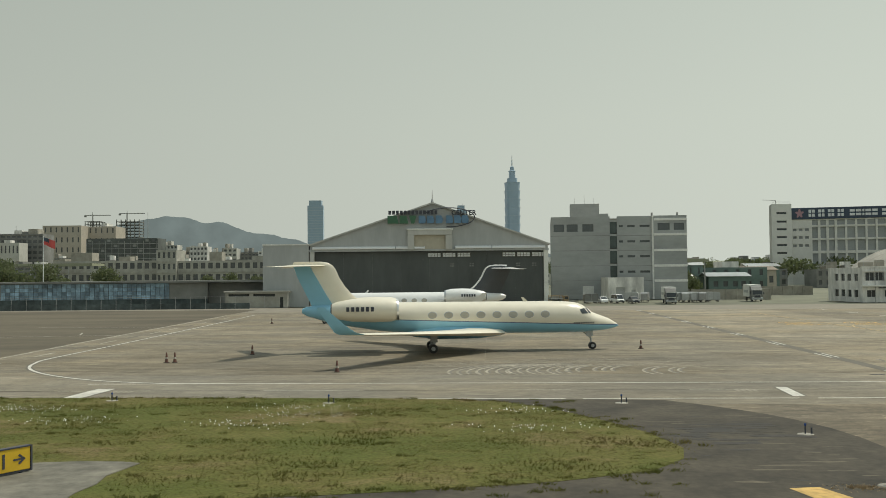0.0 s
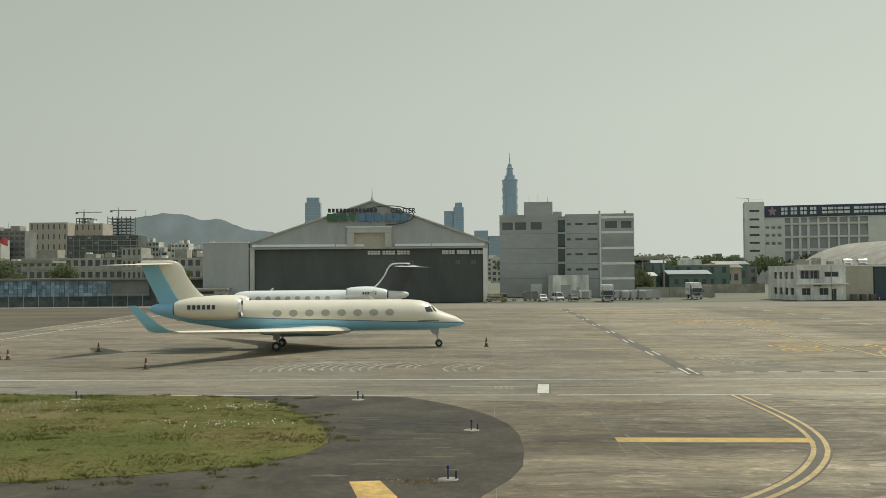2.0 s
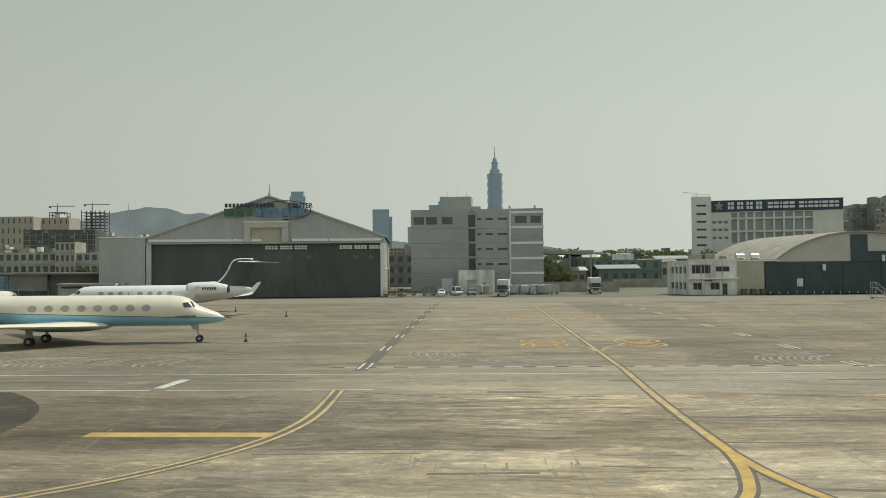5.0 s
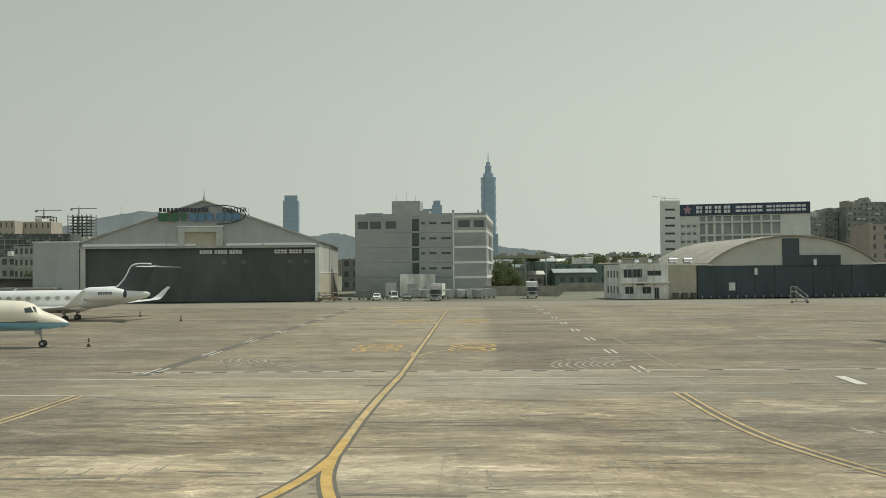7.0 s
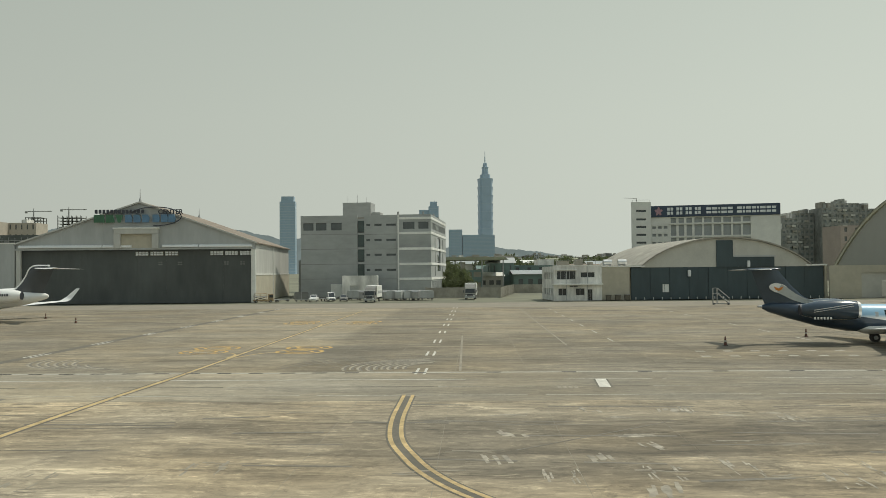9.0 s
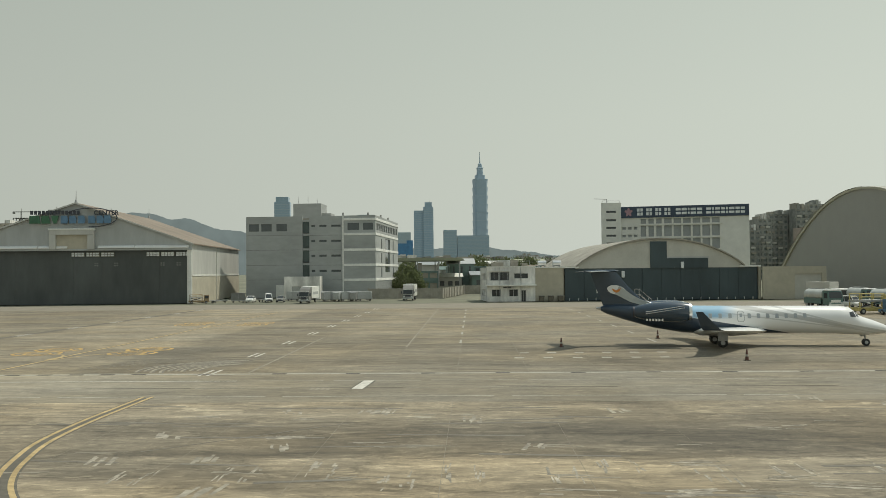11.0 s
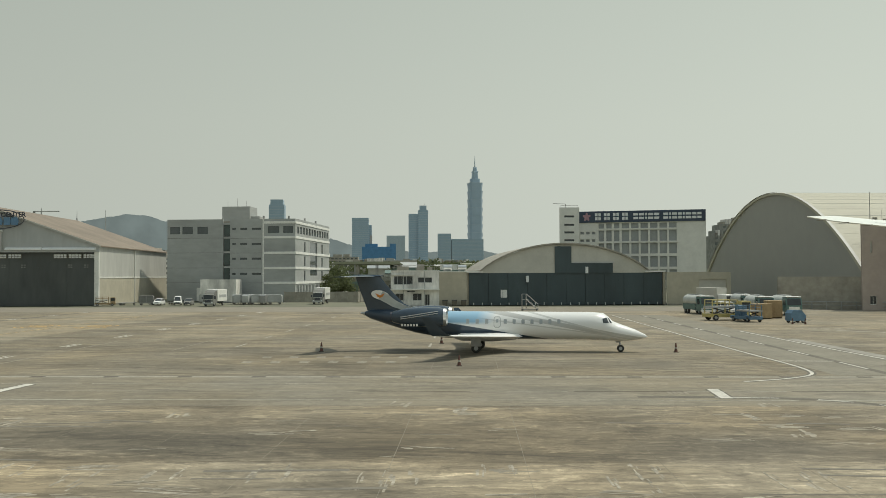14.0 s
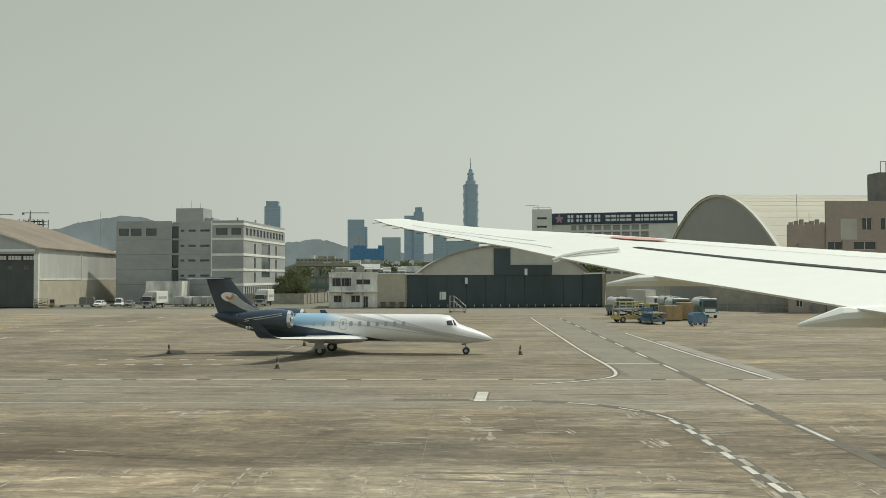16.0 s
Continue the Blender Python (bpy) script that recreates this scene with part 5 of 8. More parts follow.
    f = part("fin", Geo().loft([foil_upright(z, x, c, 1.1) for z, x, c in fin]), fin_mat, j, smooth=True)
    part("fin_bullet", Geo().loft([[(-s, r * math.cos(2 * math.pi * i / 12), 7.36 + 0.7 * r * math.sin(2 * math.pi * i / 12)) for i in range(12)] for s, r in ((24.4, 0.02), (24.9, 0.1), (26.2, 0.16), (27.8, 0.12), (28.4, 0.02))]), top, f, smooth=True)
    if fin_mat is DARK_TAIL:                         # white leading edge on the dark fin
        le = [(-19.9, 0, 3.75), (-21.5, 0, 4.0), (-22.2, 0, 4.4), (-22.8, 0, 4.9), (-23.4, 0, 5.6), (-23.85, 0, 6.3), (-24.15, 0, 7.0), (-24.4, 0, 7.35), (-24.8, 0, 7.6), (-25.5, 0, 7.7), (-27.2, 0, 7.68)]
        strip = Geo()
        for a, b in zip(le, le[1:]):
            strip.rod(a, b, 0.13, n=8)
        part("leading_edge", strip, WHITE_PAINT, f)
    if fin_rear:
        rr = [(3.7, -24.2, 1.86), (4.9, -24.95, 1.71), (6.3, -25.75, 1.61), (7.35, -26.35, 1.41)]
        part("rudder", Geo().loft([[(x + c * 0.0 - c * a, 1.25 * c * 0.16 * (1 - a) * q, z) for a, q in ((0, 1), (1, 1), (1, -1), (0, -1))] for z, x, c in rr]), fin_rear, f)
    ng = part("nose_gear", Geo().rod((-2.35, 0, 0.32), (-2.55, 0, 1.7), 0.08).rod((-2.35, 0, 0.9), (-3.2, 0, 1.6), 0.05).box(-2.9, -2.3, -0.32, -0.28, 1.15, 1.7), GREY_PAINT, j)
    for o in (-0.16, 0.16):
        wheel(ng, -2.3, o, 0.31, 0.2)
    part("antenna", Geo().prism([(-8.2, -0.02, 4.12), (-7.8, -0.02, 4.12), (-8.2, -0.02, 4.5), (-8.4, -0.02, 4.5)], (0, 0.04, 0)), top, fus)
    return j


jet1 = big_jet("business_jet", "cream and pale blue twin-engine business jet parked among cones", pose(17.3, 79.4, 0, 0, 0, 1.8), JET_BODY, CREAM_PAINT, CREAM_PAINT, BLUE_PAINT, BLUE_PAINT, CREAM_PAINT, JET_PANE)
letter_bars(jet1, -23.15, -3.26, 3.55, 6, 0.36, 0.40, INK)
letter_bars(jet1, -4.1, -1.19, 2.26, 9, 0.13, 0.20, INK, name="title_bar")
jet2 = big_jet("business_jet", "white twin-engine business jet with a dark grey tail", pose(-14.9, 127.5, 0, 0, 0, 175), WHITE_PAINT, WHITE_PAINT, DARK_TAIL, None, WHITE_PAINT, WHITE_PAINT, JET_PANE)
letter_bars(jet2, -23.0, 3.26, 3.6, 6, 0.34, 0.33, INK, 1)


def small_jet(m):
    """A regional-jet-based business jet with a navy tail; nose at the origin, flying along +x."""
    j = thing("corporate_jet", "white corporate jet with navy tail and grey swirls", "business jet", m, group="parked business jets")
    prof = [(0.0, 1.28, 0.03, 0.03), (0.25, 1.32, 0.18, 0.18), (0.9, 1.42, 0.44, 0.41), (1.6, 1.51, 0.66, 0.59), (2.4, 1.63, 0.86, 0.75), (2.85, 1.75, 0.94, 0.82), (3.2, 1.93, 1.01, 1.0), (3.6, 2.08, 1.08, 1.14), (4.4, 2.15, 1.13, 1.16), (5.0, 2.16, 1.14, 1.16),
            (14.0, 2.2, 1.14, 1.16)]
    rear = [(14.0, 2.2, 1.14, 1.16), (17.0, 2.24, 1.14, 1.15), (19.5, 2.5, 0.98, 0.98), (21.8, 2.85, 0.68, 0.68), (23.4, 3.1, 0.36, 0.4), (23.9, 3.15, 0.14, 0.16)]
    fus = part("fuselage", Geo().loft([ring(-s, zc, hw, hh) for s, zc, hw, hh in prof]), LEGACY_BODY, j, smooth=True)
    part("rear_fuselage", Geo().loft([ring(-s, zc, hw * 1.002, hh * 1.002) for s, zc, hw, hh in rear]), LEGACY_BODY, j, smooth=True)
    part("tail_cone", Geo().rod((-23.8, 0, 3.15), (-24.3, 0, 3.18), 0.16, 0.06), SILVER, j)
    part("belly_fairing", Geo().loft([ring(-s, 1.35, hw, hh, 20) for s, hw, hh in ((9.8, 0.1, 0.05), (11, 0.8, 0.4), (13, 1.1, 0.55), (15.5, 1.0, 0.5), (17, 0.1, 0.05))]), WHITE_PAINT, j, smooth=True)
    for sg in (-1, 1):
        st = [(0.9, 1.28, -10.3, 5.4), (3.6, 1.45, -12.4, 3.3), (9.6, 1.85, -15.2, 1.5)]
        w = part("wing", Geo().loft([foil_flat(sg * y, z, x, c) for y, z, x, c in st]), WHITE_PAINT, j, smooth=True)
        wl_ = [(9.6, 1.85, -15.2, 1.5), (9.9, 2.0, -15.6, 1.3), (10.2, 2.6, -16.2, 0.95), (10.5, 3.3, -16.9, 0.5)]
        part("winglet", Geo().loft([[(x - c * a, sg * (y + 0.4 * c * b), z) for a, b in FOIL] for y, z, x, c in wl_]), NAVY_PAINT, w, smooth=True)
        nc = [(16.6, 0.52), (16.7, 0.7), (17.3, 0.82), (18.6, 0.84), (20.0, 0.74), (21.0, 0.5), (21.2, 0.4)]
        n_ = part("nacelle", Geo().loft([[(-s, sg * 1.95 + r * math.cos(2 * math.pi * i / 24), 2.95 + r * math.sin(2 * math.pi * i / 24)) for i in range(24)] for s, r in nc], caps=False), NAVY_PAINT, j, smooth=True)
        part("inlet_lip", Geo().loft([[(-s, sg * 1.95 + r * math.cos(2 * math.pi * i / 24), 2.95 + r * math.sin(2 * math.pi * i / 24)) for i in range(24)] for s, r in ((16.8, 0.75), (16.55, 0.68), (16.55, 0.56), (16.8, 0.5))], caps=False), SILVER, n_, smooth=True)
        part("fan", Geo().rod((-17.1, sg * 1.95, 2.95), (-17.2, sg * 1.95, 2.95), 0.74, n=20), INK, n_)
        part("exhaust", Geo().rod((-21.1, sg * 1.95, 2.95), (-21.3, sg * 1.95, 2.95), 0.42, n=20), INK, n_)
        st_ = Geo()
        for o in (0.0, 0.16):
            p_ = [(-17.2 - 0.45 * k, sg * (1.95 + math.sqrt(max(0.0, 0.8 - (0.30 - 0.07 * k + o) ** 2)) * 0.93), 2.95 + 0.34 - 0.07 * k + o) for k in range(8)]
            for a, b in zip(p_, p_[1:]):
                st_.rod(a, b, 0.035, n=5)
        part("pinstripe", st_, GREY_PAINT, n_)
        part("pylon", Geo().loft([foil_upright(z, -17.6, 2.8, 1, sg * y) for y, z in ((0.8, 2.8), (1.3, 2.95))]), NAVY_PAINT, j)
        tl = [(0.0, 6.34, -22.9, 2.2), (3.75, 6.30, -24.8, 1.3)]
        part("tailplane", Geo().loft([foil_flat(sg * y, z, x, c, 0.7) for y, z, x, c in tl]), NAVY_PAINT, j, smooth=True)
        side = prof + [(17.0, 2.24, 1.14, 1.15)]
        for s in [7.3 + 0.74 * k for k in range(7)] + [13.3, 14.1, 14.9]:
            q = pane_on(side, [(s + a, 2.55 + b) for a, b in ((-0.14, -0.15), (-0.09, -0.2), (0.09, -0.2), (0.14, -0.15), (0.14, 0.15), (0.09, 0.2), (-0.09, 0.2), (-0.14, 0.15))], sg, 0.01)
            wn_ = part("cabin_window", q, GREY_PAINT, fus)
            part("window_pane", pane_on(side, [(s + a, 2.55 + b) for a, b in ((-0.10, -0.15), (0.10, -0.15), (0.10, 0.15), (-0.10, 0.15))], sg, 0.016), CABIN_PANE, wn_)
        door_line = [(12.42 + 0.29 * max(-1, min(1, 1.25 * math.cos(2 * math.pi * k / 28))), 2.5 + 0.46 * max(-1, min(1, 1.15 * math.sin(2 * math.pi * k / 28)))) for k in range(28)]
        inner = [(12.42 + (a - 12.42) * 0.84, 2.5 + (b - 2.5) * 0.9) for a, b in door_line]
        part("exit_outline", Geo().loft([[skin_at(side, a, b, sg, o) for a, b in q_] for q_, o in ((door_line, -0.02), (door_line, 0.012), (inner, 0.012), (inner, -0.02))], caps=False), GREY_PAINT, fus)
        part("exit_pane", pane_on(side, [(12.42 + a, 2.6 + b) for a, b in ((-0.1, -0.14), (0.1, -0.14), (0.1, 0.14), (-0.1, 0.14))], sg, 0.014), CABIN_PANE, fus)
        part("windscreen", screen_on(prof, (3.18, 2.44), (3.66, 2.44), (3.72, 2.8), (3.36, 2.88), sg), GLASS, fus)
        part("windscreen", screen_on(prof, (2.9, 2.42), (3.1, 2.45), (3.28, 2.9), (3.2, 2.86), sg), GLASS, fus)
        leg = part("main_gear", Geo().rod((-14.1, sg * 2.05, 0.4), (-14.0, sg * 2.05, 1.4), 0.11).box(-14.5, -13.7, sg * 2.35 - 0.03, sg * 2.35 + 0.03, 0.55, 1.4), GREY_PAINT, j)
        for o in (-0.2, 0.2):
            wheel(leg, -14.1, sg * 2.05 + o, 0.39, 0.25)
    fin = [(3.1, -17.3, 6.3), (3.45, -19.2, 4.5), (4.0, -20.5, 3.4), (5.0, -21.5, 2.8), (6.35, -22.6, 2.15)]
    f = part("fin", Geo().loft([foil_upright(z, x, c, 1.1) for z, x, c in fin]), NAVY_PAINT, j, smooth=True)
    for sg in (-1, 1):
        el = [(-22.55 + 0.75 * math.cos(2 * math.pi * k / 20) - 0.2 * math.sin(2 * math.pi * k / 20), sg * 0.21, 4.75 + 0.42 * math.sin(2 * math.pi * k / 20)) for k in range(20)]
        e_ = part("fin_emblem", Geo().prism(el, (0, sg * 0.02, 0)), WHITE_PAINT, f, "white oval with an orange emblem")
        part("emblem_wings", Geo().prism([(-22.95, sg * 0.235, 4.9), (-22.55, sg * 0.235, 4.72), (-22.15, sg * 0.235, 4.9), (-22.3, sg * 0.235, 4.62), (-22.55, sg * 0.235, 4.5), (-22.8, sg * 0.235, 4.62)], (0, sg * 0.02, 0)), ORANGE, e_)
        fl = Geo().prism([(-22.3, sg * 0.2, 5.1), (-21.8, sg * 0.205, 4.75), (-21.2, sg * 0.21, 4.3), (-20.5, sg * 0.21, 3.92), (-19.6, sg * 0.21, 3.62), (-18.6, sg * 0.2, 3.42), (-17.5, sg * 0.15, 3.3),
                          (-17.5, sg * 0.15, 3.2), (-18.8, sg * 0.2, 3.2), (-20.2, sg * 0.215, 3.36), (-21.4, sg * 0.215, 3.72), (-22.2, sg * 0.21, 4.15), (-22.7, sg * 0.2, 4.4)], (0, sg * 0.03, 0))
        part("grey_flash", fl, TANK_PAINT, f)
    part("fin_bullet", Geo().loft([[(-s, r * math.cos(2 * math.pi * i / 12), 6.38 + 0.7 * r * math.sin(2 * math.pi * i / 12)) for i in range(12)] for s, r in ((22.3, 0.03), (22.7, 0.14), (24.4, 0.16), (25.4, 0.02))]), NAVY_PAINT, f, smooth=True)
    ng = part("nose_gear", Geo().rod((-2.2, 0, 0.3), (-2.3, 0, 1.1), 0.07).box(-2.6, -2.2, 0.24, 0.28, 0.75, 1.1), GREY_PAINT, j)
    for o in (-0.14, 0.14):
        wheel(ng, -2.2, o, 0.29, 0.18)
    return j


def swirl_paint():
    """White paint with a pale blue patch, grey swirls and a navy rear, in the jet's own metres."""
    m, n, l, b = node_tree("white_and_navy_swirl_paint")
    tc, s = n.new("ShaderNodeTexCoord"), n.new("ShaderNodeSeparateXYZ")
    l.new(tc.outputs["Object"], s.inputs[0])

    def lin(kx, kz, c):
        a = n.new("ShaderNodeMath")
        a.operation = "MULTIPLY_ADD"
        l.new(s.outputs["X"], a.inputs[0])
        a.inputs[1].default_value, a.inputs[2].default_value = kx, c
        q = n.new("ShaderNodeMath")
        q.operation = "MULTIPLY_ADD"
        l.new(s.outputs["Z"], q.inputs[0])
        q.inputs[1].default_value = kz
        l.new(a.outputs[0], q.inputs[2])
        return q.outputs[0]

    def step(sock, lo, hi):
        r = n.new("ShaderNodeMapRange")
        r.inputs[1].default_value, r.inputs[2].default_value = lo, hi
        l.new(sock, r.inputs[0])
        return r.outputs[0]

    def mul(a, c):
        k = n.new("ShaderNodeMath")
        k.operation = "MULTIPLY"
        l.new(a, k.inputs[0])
        l.new(c, k.inputs[1])
        return k.outputs[0]

    def mix(fac, a, c):
        k = n.new("ShaderNodeMix")
        k.data_type = "RGBA"
        l.new(fac, k.inputs[0])
        if isinstance(a, tuple):
            k.inputs[6].default_value = (*a, 1)
        else:
            l.new(a, k.inputs[6])
        k.inputs[7].default_value = (*c, 1)
        return k.outputs[2]
    grey = mul(step(lin(0.19, 1, -0.75), 0.0, 0.03), step(lin(-0.19, -1, 1.15), 0.0, 0.05))     # a falling grey band
    col = mix(grey, (0.80, 0.80, 0.78), (0.50, 0.50, 0.48))
    thin = mul(step(lin(0.27, 1, -0.62), 0.0, 0.02), step(lin(-0.27, -1, 0.78), 0.0, 0.02))      # two finer bands beside it
    col = mix(thin, col, (0.58, 0.58, 0.56))
    thin = mul(step(lin(0.13, 1, -0.95), 0.0, 0.02), step(lin(-0.13, -1, 1.07), 0.0, 0.02))
    col = mix(thin, col, (0.60, 0.60, 0.58))
    blue = mul(step(lin(-1.0, 0.35, -13.6), 0.0, 1.6), step(lin(0, 1, -2.25), 0.0, 0.25))
    col = mix(blue, col, (0.30, 0.50, 0.66))
    low = step(lin(-0.16, -1, -0.22), 0.0, 0.02)                                                 # navy sweep along the belly
    col = mix(low, col, (0.034, 0.055, 0.082))
    col = mix(step(lin(-1.0, 0.3, -17.6), 0.0, 0.04), col, (0.034, 0.055, 0.082))
    l.new(col, b.inputs["Base Color"])
    b.inputs["Roughness"].default_value, b.inputs["Coat Weight"].default_value = 0.28, 0.25
    return m


LEGACY_BODY = swirl_paint()
jet3 = small_jet(pose(114.8, 69.3, 0, 0, 0, -9.9))
letter_bars(jet3, -20.3, -1.93 - 0.66, 2.2, 6, 0.2, 0.25, GREY_BAND)


# ---- the wing of the airliner that carries the camera, as it stands at the end ----
def airliner_wing():
    w = thing("airliner_wing", "long white swept airliner wing with flap fairings and a red disc", "aircraft wing", pose(106.707, -7.549, 0))
    # distance out, trailing edge x z, crest x z
    st = [(27.3, -0.62, 8.12, 0.2, 8.14), (26.3, -0.25, 7.93, 0.85, 7.97), (25.0, 0.25, 7.74, 1.75, 7.80), (23.2, 0.98, 7.50, 2.98, 7.60), (21.0, 1.88, 7.22, 4.5, 7.40), (19.5, 2.5, 7.04, 5.55, 7.24),
          (17.6, 3.26, 6.76, 6.85, 7.03), (15.4, 4.15, 6.46, 8.4, 6.80), (13.4, 4.95, 6.25, 9.8, 6.60), (11.4, 5.74, 6.02, 11.2, 6.42), (9.0, 6.8, 5.75, 12.9, 6.2), (6.6, 7.9, 5.48, 14.6, 6.0), (4.6, 8.8, 5.25, 16.0, 5.85)]
    rings = []
    for d, tx, tz, cx, cz in st:
        ch = cx - tx
        rings.append([(tx, d, tz), (tx + ch * 0.35, d, tz + (cz - tz) * 0.45), (tx + ch * 0.7, d, tz + (cz - tz) * 0.85), (cx, d, cz), (cx + ch * 0.2, d, cz - ch * 0.015), (cx + ch * 0.32, d, cz - ch * 0.07),
                      (cx + ch * 0.2, d, cz - ch * 0.11), (cx - ch * 0.2, d, cz - ch * 0.13), (tx + ch * 0.3, d, tz - ch * 0.015), (tx + 0.02, d, tz - 0.03)])
    skin = part("wing_skin", Geo().loft(rings), WING_PAINT, w, smooth=True)

    def on(f, d):
        """A place on the upper skin: fraction of the way from trailing edge to crest, distance out."""
        for a, b in zip(st, st[1:]):
            if b[0] <= d <= a[0]:
                k = (a[0] - d) / (a[0] - b[0])
                tx, tz, cx, cz = [a[i] + (b[i] - a[i]) * k for i in (1, 2, 3, 4)]
                h = np.interp(f, [0, 0.35, 0.7, 1.0], [0, 0.45, 0.85, 1.0])
                return Vector((tx + (cx - tx) * f, d, tz + (cz - tz) * h))
    gap = Geo()
    ds = [18.1, 17, 16, 15, 14, 13, 12, 11, 10, 9.2, 7.5, 6, 4.8]
    gap.loft([[on(0.47, d) + Vector((0, 0, 0.012)), on(0.47 + 0.036, d) + Vector((0, 0, 0.014))] for d in ds], caps=False, closed=False)
    part("flap_gap", gap, BLACK, skin)
    for f, d0, d1 in ((0.30, 25.5, 20.2), (0.78, 20.5, 9.5), (0.16, 24.0, 19.0)):
        line = Geo()
        pts = [on(f, d0 + (d1 - d0) * k / 12) + Vector((0, 0, 0.008)) for k in range(13)]
        line.loft([[p, p + Vector((0.03, 0, 0.002))] for p in pts], caps=False, closed=False)
        part("panel_line", line, GREY_PAINT, skin)
    disc = [on(0.80 + 0.085 * math.cos(2 * math.pi * k / 28), 19.25 + 0.62 * math.sin(2 * math.pi * k / 28)) + Vector((0, 0, 0.03)) for k in range(28)]
    part("red_disc", Geo().sheet(disc), FADED_RED, skin)
    # pointed flap fairings with a keel along the bottom
    for d, x0, keel, ln, wide in ((15.2, 3.5, 6.26, 5.8, 0.42), (11.4, 5.05, 5.77, 6.0, 0.46)):
        a = on(0.0, d)
        rr = []
        for k in range(12):
            q = k / 11
            w_ = wide * math.sin(math.pi * (0.004 + 0.62 * q)) ** 0.9 + 0.004
            x = x0 + ln * q
            top = max(keel + 0.02 + 0.03 * q, min(a.z + 0.03, keel + 0.05 + (x - x0) / (a.x - x0) * (a.z - keel)))
            low = keel - 0.05 * q
            rr.append([(x, d, low), (x, d + w_ * 0.8, low + (top - low) * 0.45), (x, d + w_ * 0.9, low + (top - low) * 0.75), (x, d + w_ * 0.4, top), (x, d - w_ * 0.4, top), (x, d - w_ * 0.9, low + (top - low) * 0.75), (x, d - w_ * 0.8, low + (top - low) * 0.45)])
        part("flap_fairing", Geo().loft(rr), WING_PAINT, w, smooth=False)
    end_ = Geo()
    pts = [Vector((3.05, 17.8, 6.735)), Vector((3.3, 17.8, 6.83)), Vector((3.7, 17.8, 6.90)), Vector((4.35, 17.8, 6.955))]
    for a, b in zip(pts, pts[1:]):
        end_.rod(a, b, 0.035, n=6)
    part("flap_end_strip", end_, WING_PAINT, skin)
    # grey sheet just below the end strip, painted as its shadow
    shadow_line = Geo().loft([[p + Vector((0.02, -0.05, -0.03)), p + Vector((0.02, -0.1, -0.045))] for p in pts], caps=False, closed=False)
    part("flap_end_seam", shadow_line, GREY_PAINT, skin)
    for k in range(9):
        p = on(0.0, 26.6 - 0.75 * k)
        part("static_wick", Geo().rod(p, p + Vector((-0.28, 0, -0.03)), 0.012, 0.006, n=5), DARK_LINE, skin)
    gear = part("main_gear", Geo().rod((13.0, 5.6, 0.62), (13.0, 5.3, 5.5), 0.17, 0.2, n=12).rod((13.0, 5.5, 2.6), (15.0, 5.2, 5.3), 0.1).box(12.0, 14.0, 5.5, 5.7, 0.52, 0.72), GREY_PAINT, w, "grey landing gear leg with a four-wheel bogie")
    for x in (12.2, 13.8):
        for y in (5.15, 6.05):
            wheel(gear, x, y, 0.62, 0.42)


airliner_wing()


# ---- cones, lights and signs on the apron ----
def traffic_cone(x, y, tilt=0.0, dark=False):
    c = thing("traffic_cone", "dark orange rubber traffic cone on the apron", "traffic cone", pose(x, y, 0) @ Matrix.Scale(0.82, 4), group="traffic cones")
    part("base", Geo().box(-0.24, 0.24, -0.24, 0.24, 0, 0.05, 0.015), CONE_BASE, c)
    part("body", Geo().loft([[(r * math.cos(2 * math.pi * i / 14), r * math.sin(2 * math.pi * i / 14), z) for i in range(14)] for r, z in ((0.19, 0.05), (0.165, 0.1), (0.06, 0.92), (0.035, 0.95))]), CONE_RED, c, smooth=True)
    part("collar", Geo().loft([[(r * math.cos(2 * math.pi * i / 14), r * math.sin(2 * math.pi * i / 14), z) for i in range(14)] for r, z in ((0.139, 0.35), (0.105, 0.56))], caps=False), FADED_LINE, c)
    return c


for x, y in ((19.1, 78.9), (-5.4, 62.6), (-13.7, 77.6), (-19.0, 71.0), (-18.4, 71.1), (-20.0, 128.5), (17.3, 120.5), (8.1, 134.5), (87.6, 72.2), (98.2, 80.5), (98.4, 58.7), (117.05, 68.8), (145.0, 110.4), (146.6, 110.2)):
    traffic_cone(x, y)


def edge_light(x, y, h=0.34):
    e = thing("taxiway_light", "small blue taxiway edge light on a thin stem", "taxiway light", pose(x, y, 0.006), group="taxiway edge lights")
    part("pad", Geo().loft([[(r * 1.3 * math.cos(2 * math.pi * i / 16), r * math.sin(2 * math.pi * i / 16), z) for i in range(16)] for r, z in ((0.26, 0.0), (0.23, 0.03))]), CONCRETE, e, "pale concrete pad")
    part("stem", Geo().rod((0, 0, 0.03), (0, 0, h), 0.032), INK, e)
    part("lens", Geo().loft([[(r * math.cos(2 * math.pi * i / 10), r * math.sin(2 * math.pi * i / 10), z) for i in range(10)] for r, z in ((0.035, h), (0.05, h + 0.03), (0.045, h + 0.09), (0.02, h + 0.11))]), BLUE_LENS, e, smooth=True)
    part("marker_stake", Geo().box(0.22, 0.28, -0.02, 0.02, 0, h * 0.8), INK, e)


for x, y in ((10.1, 45.9), (15.3, 36.4), (14.05, 27.5), (-4.5, 47.2), (-16, 49.2)):
    edge_light(x, y)


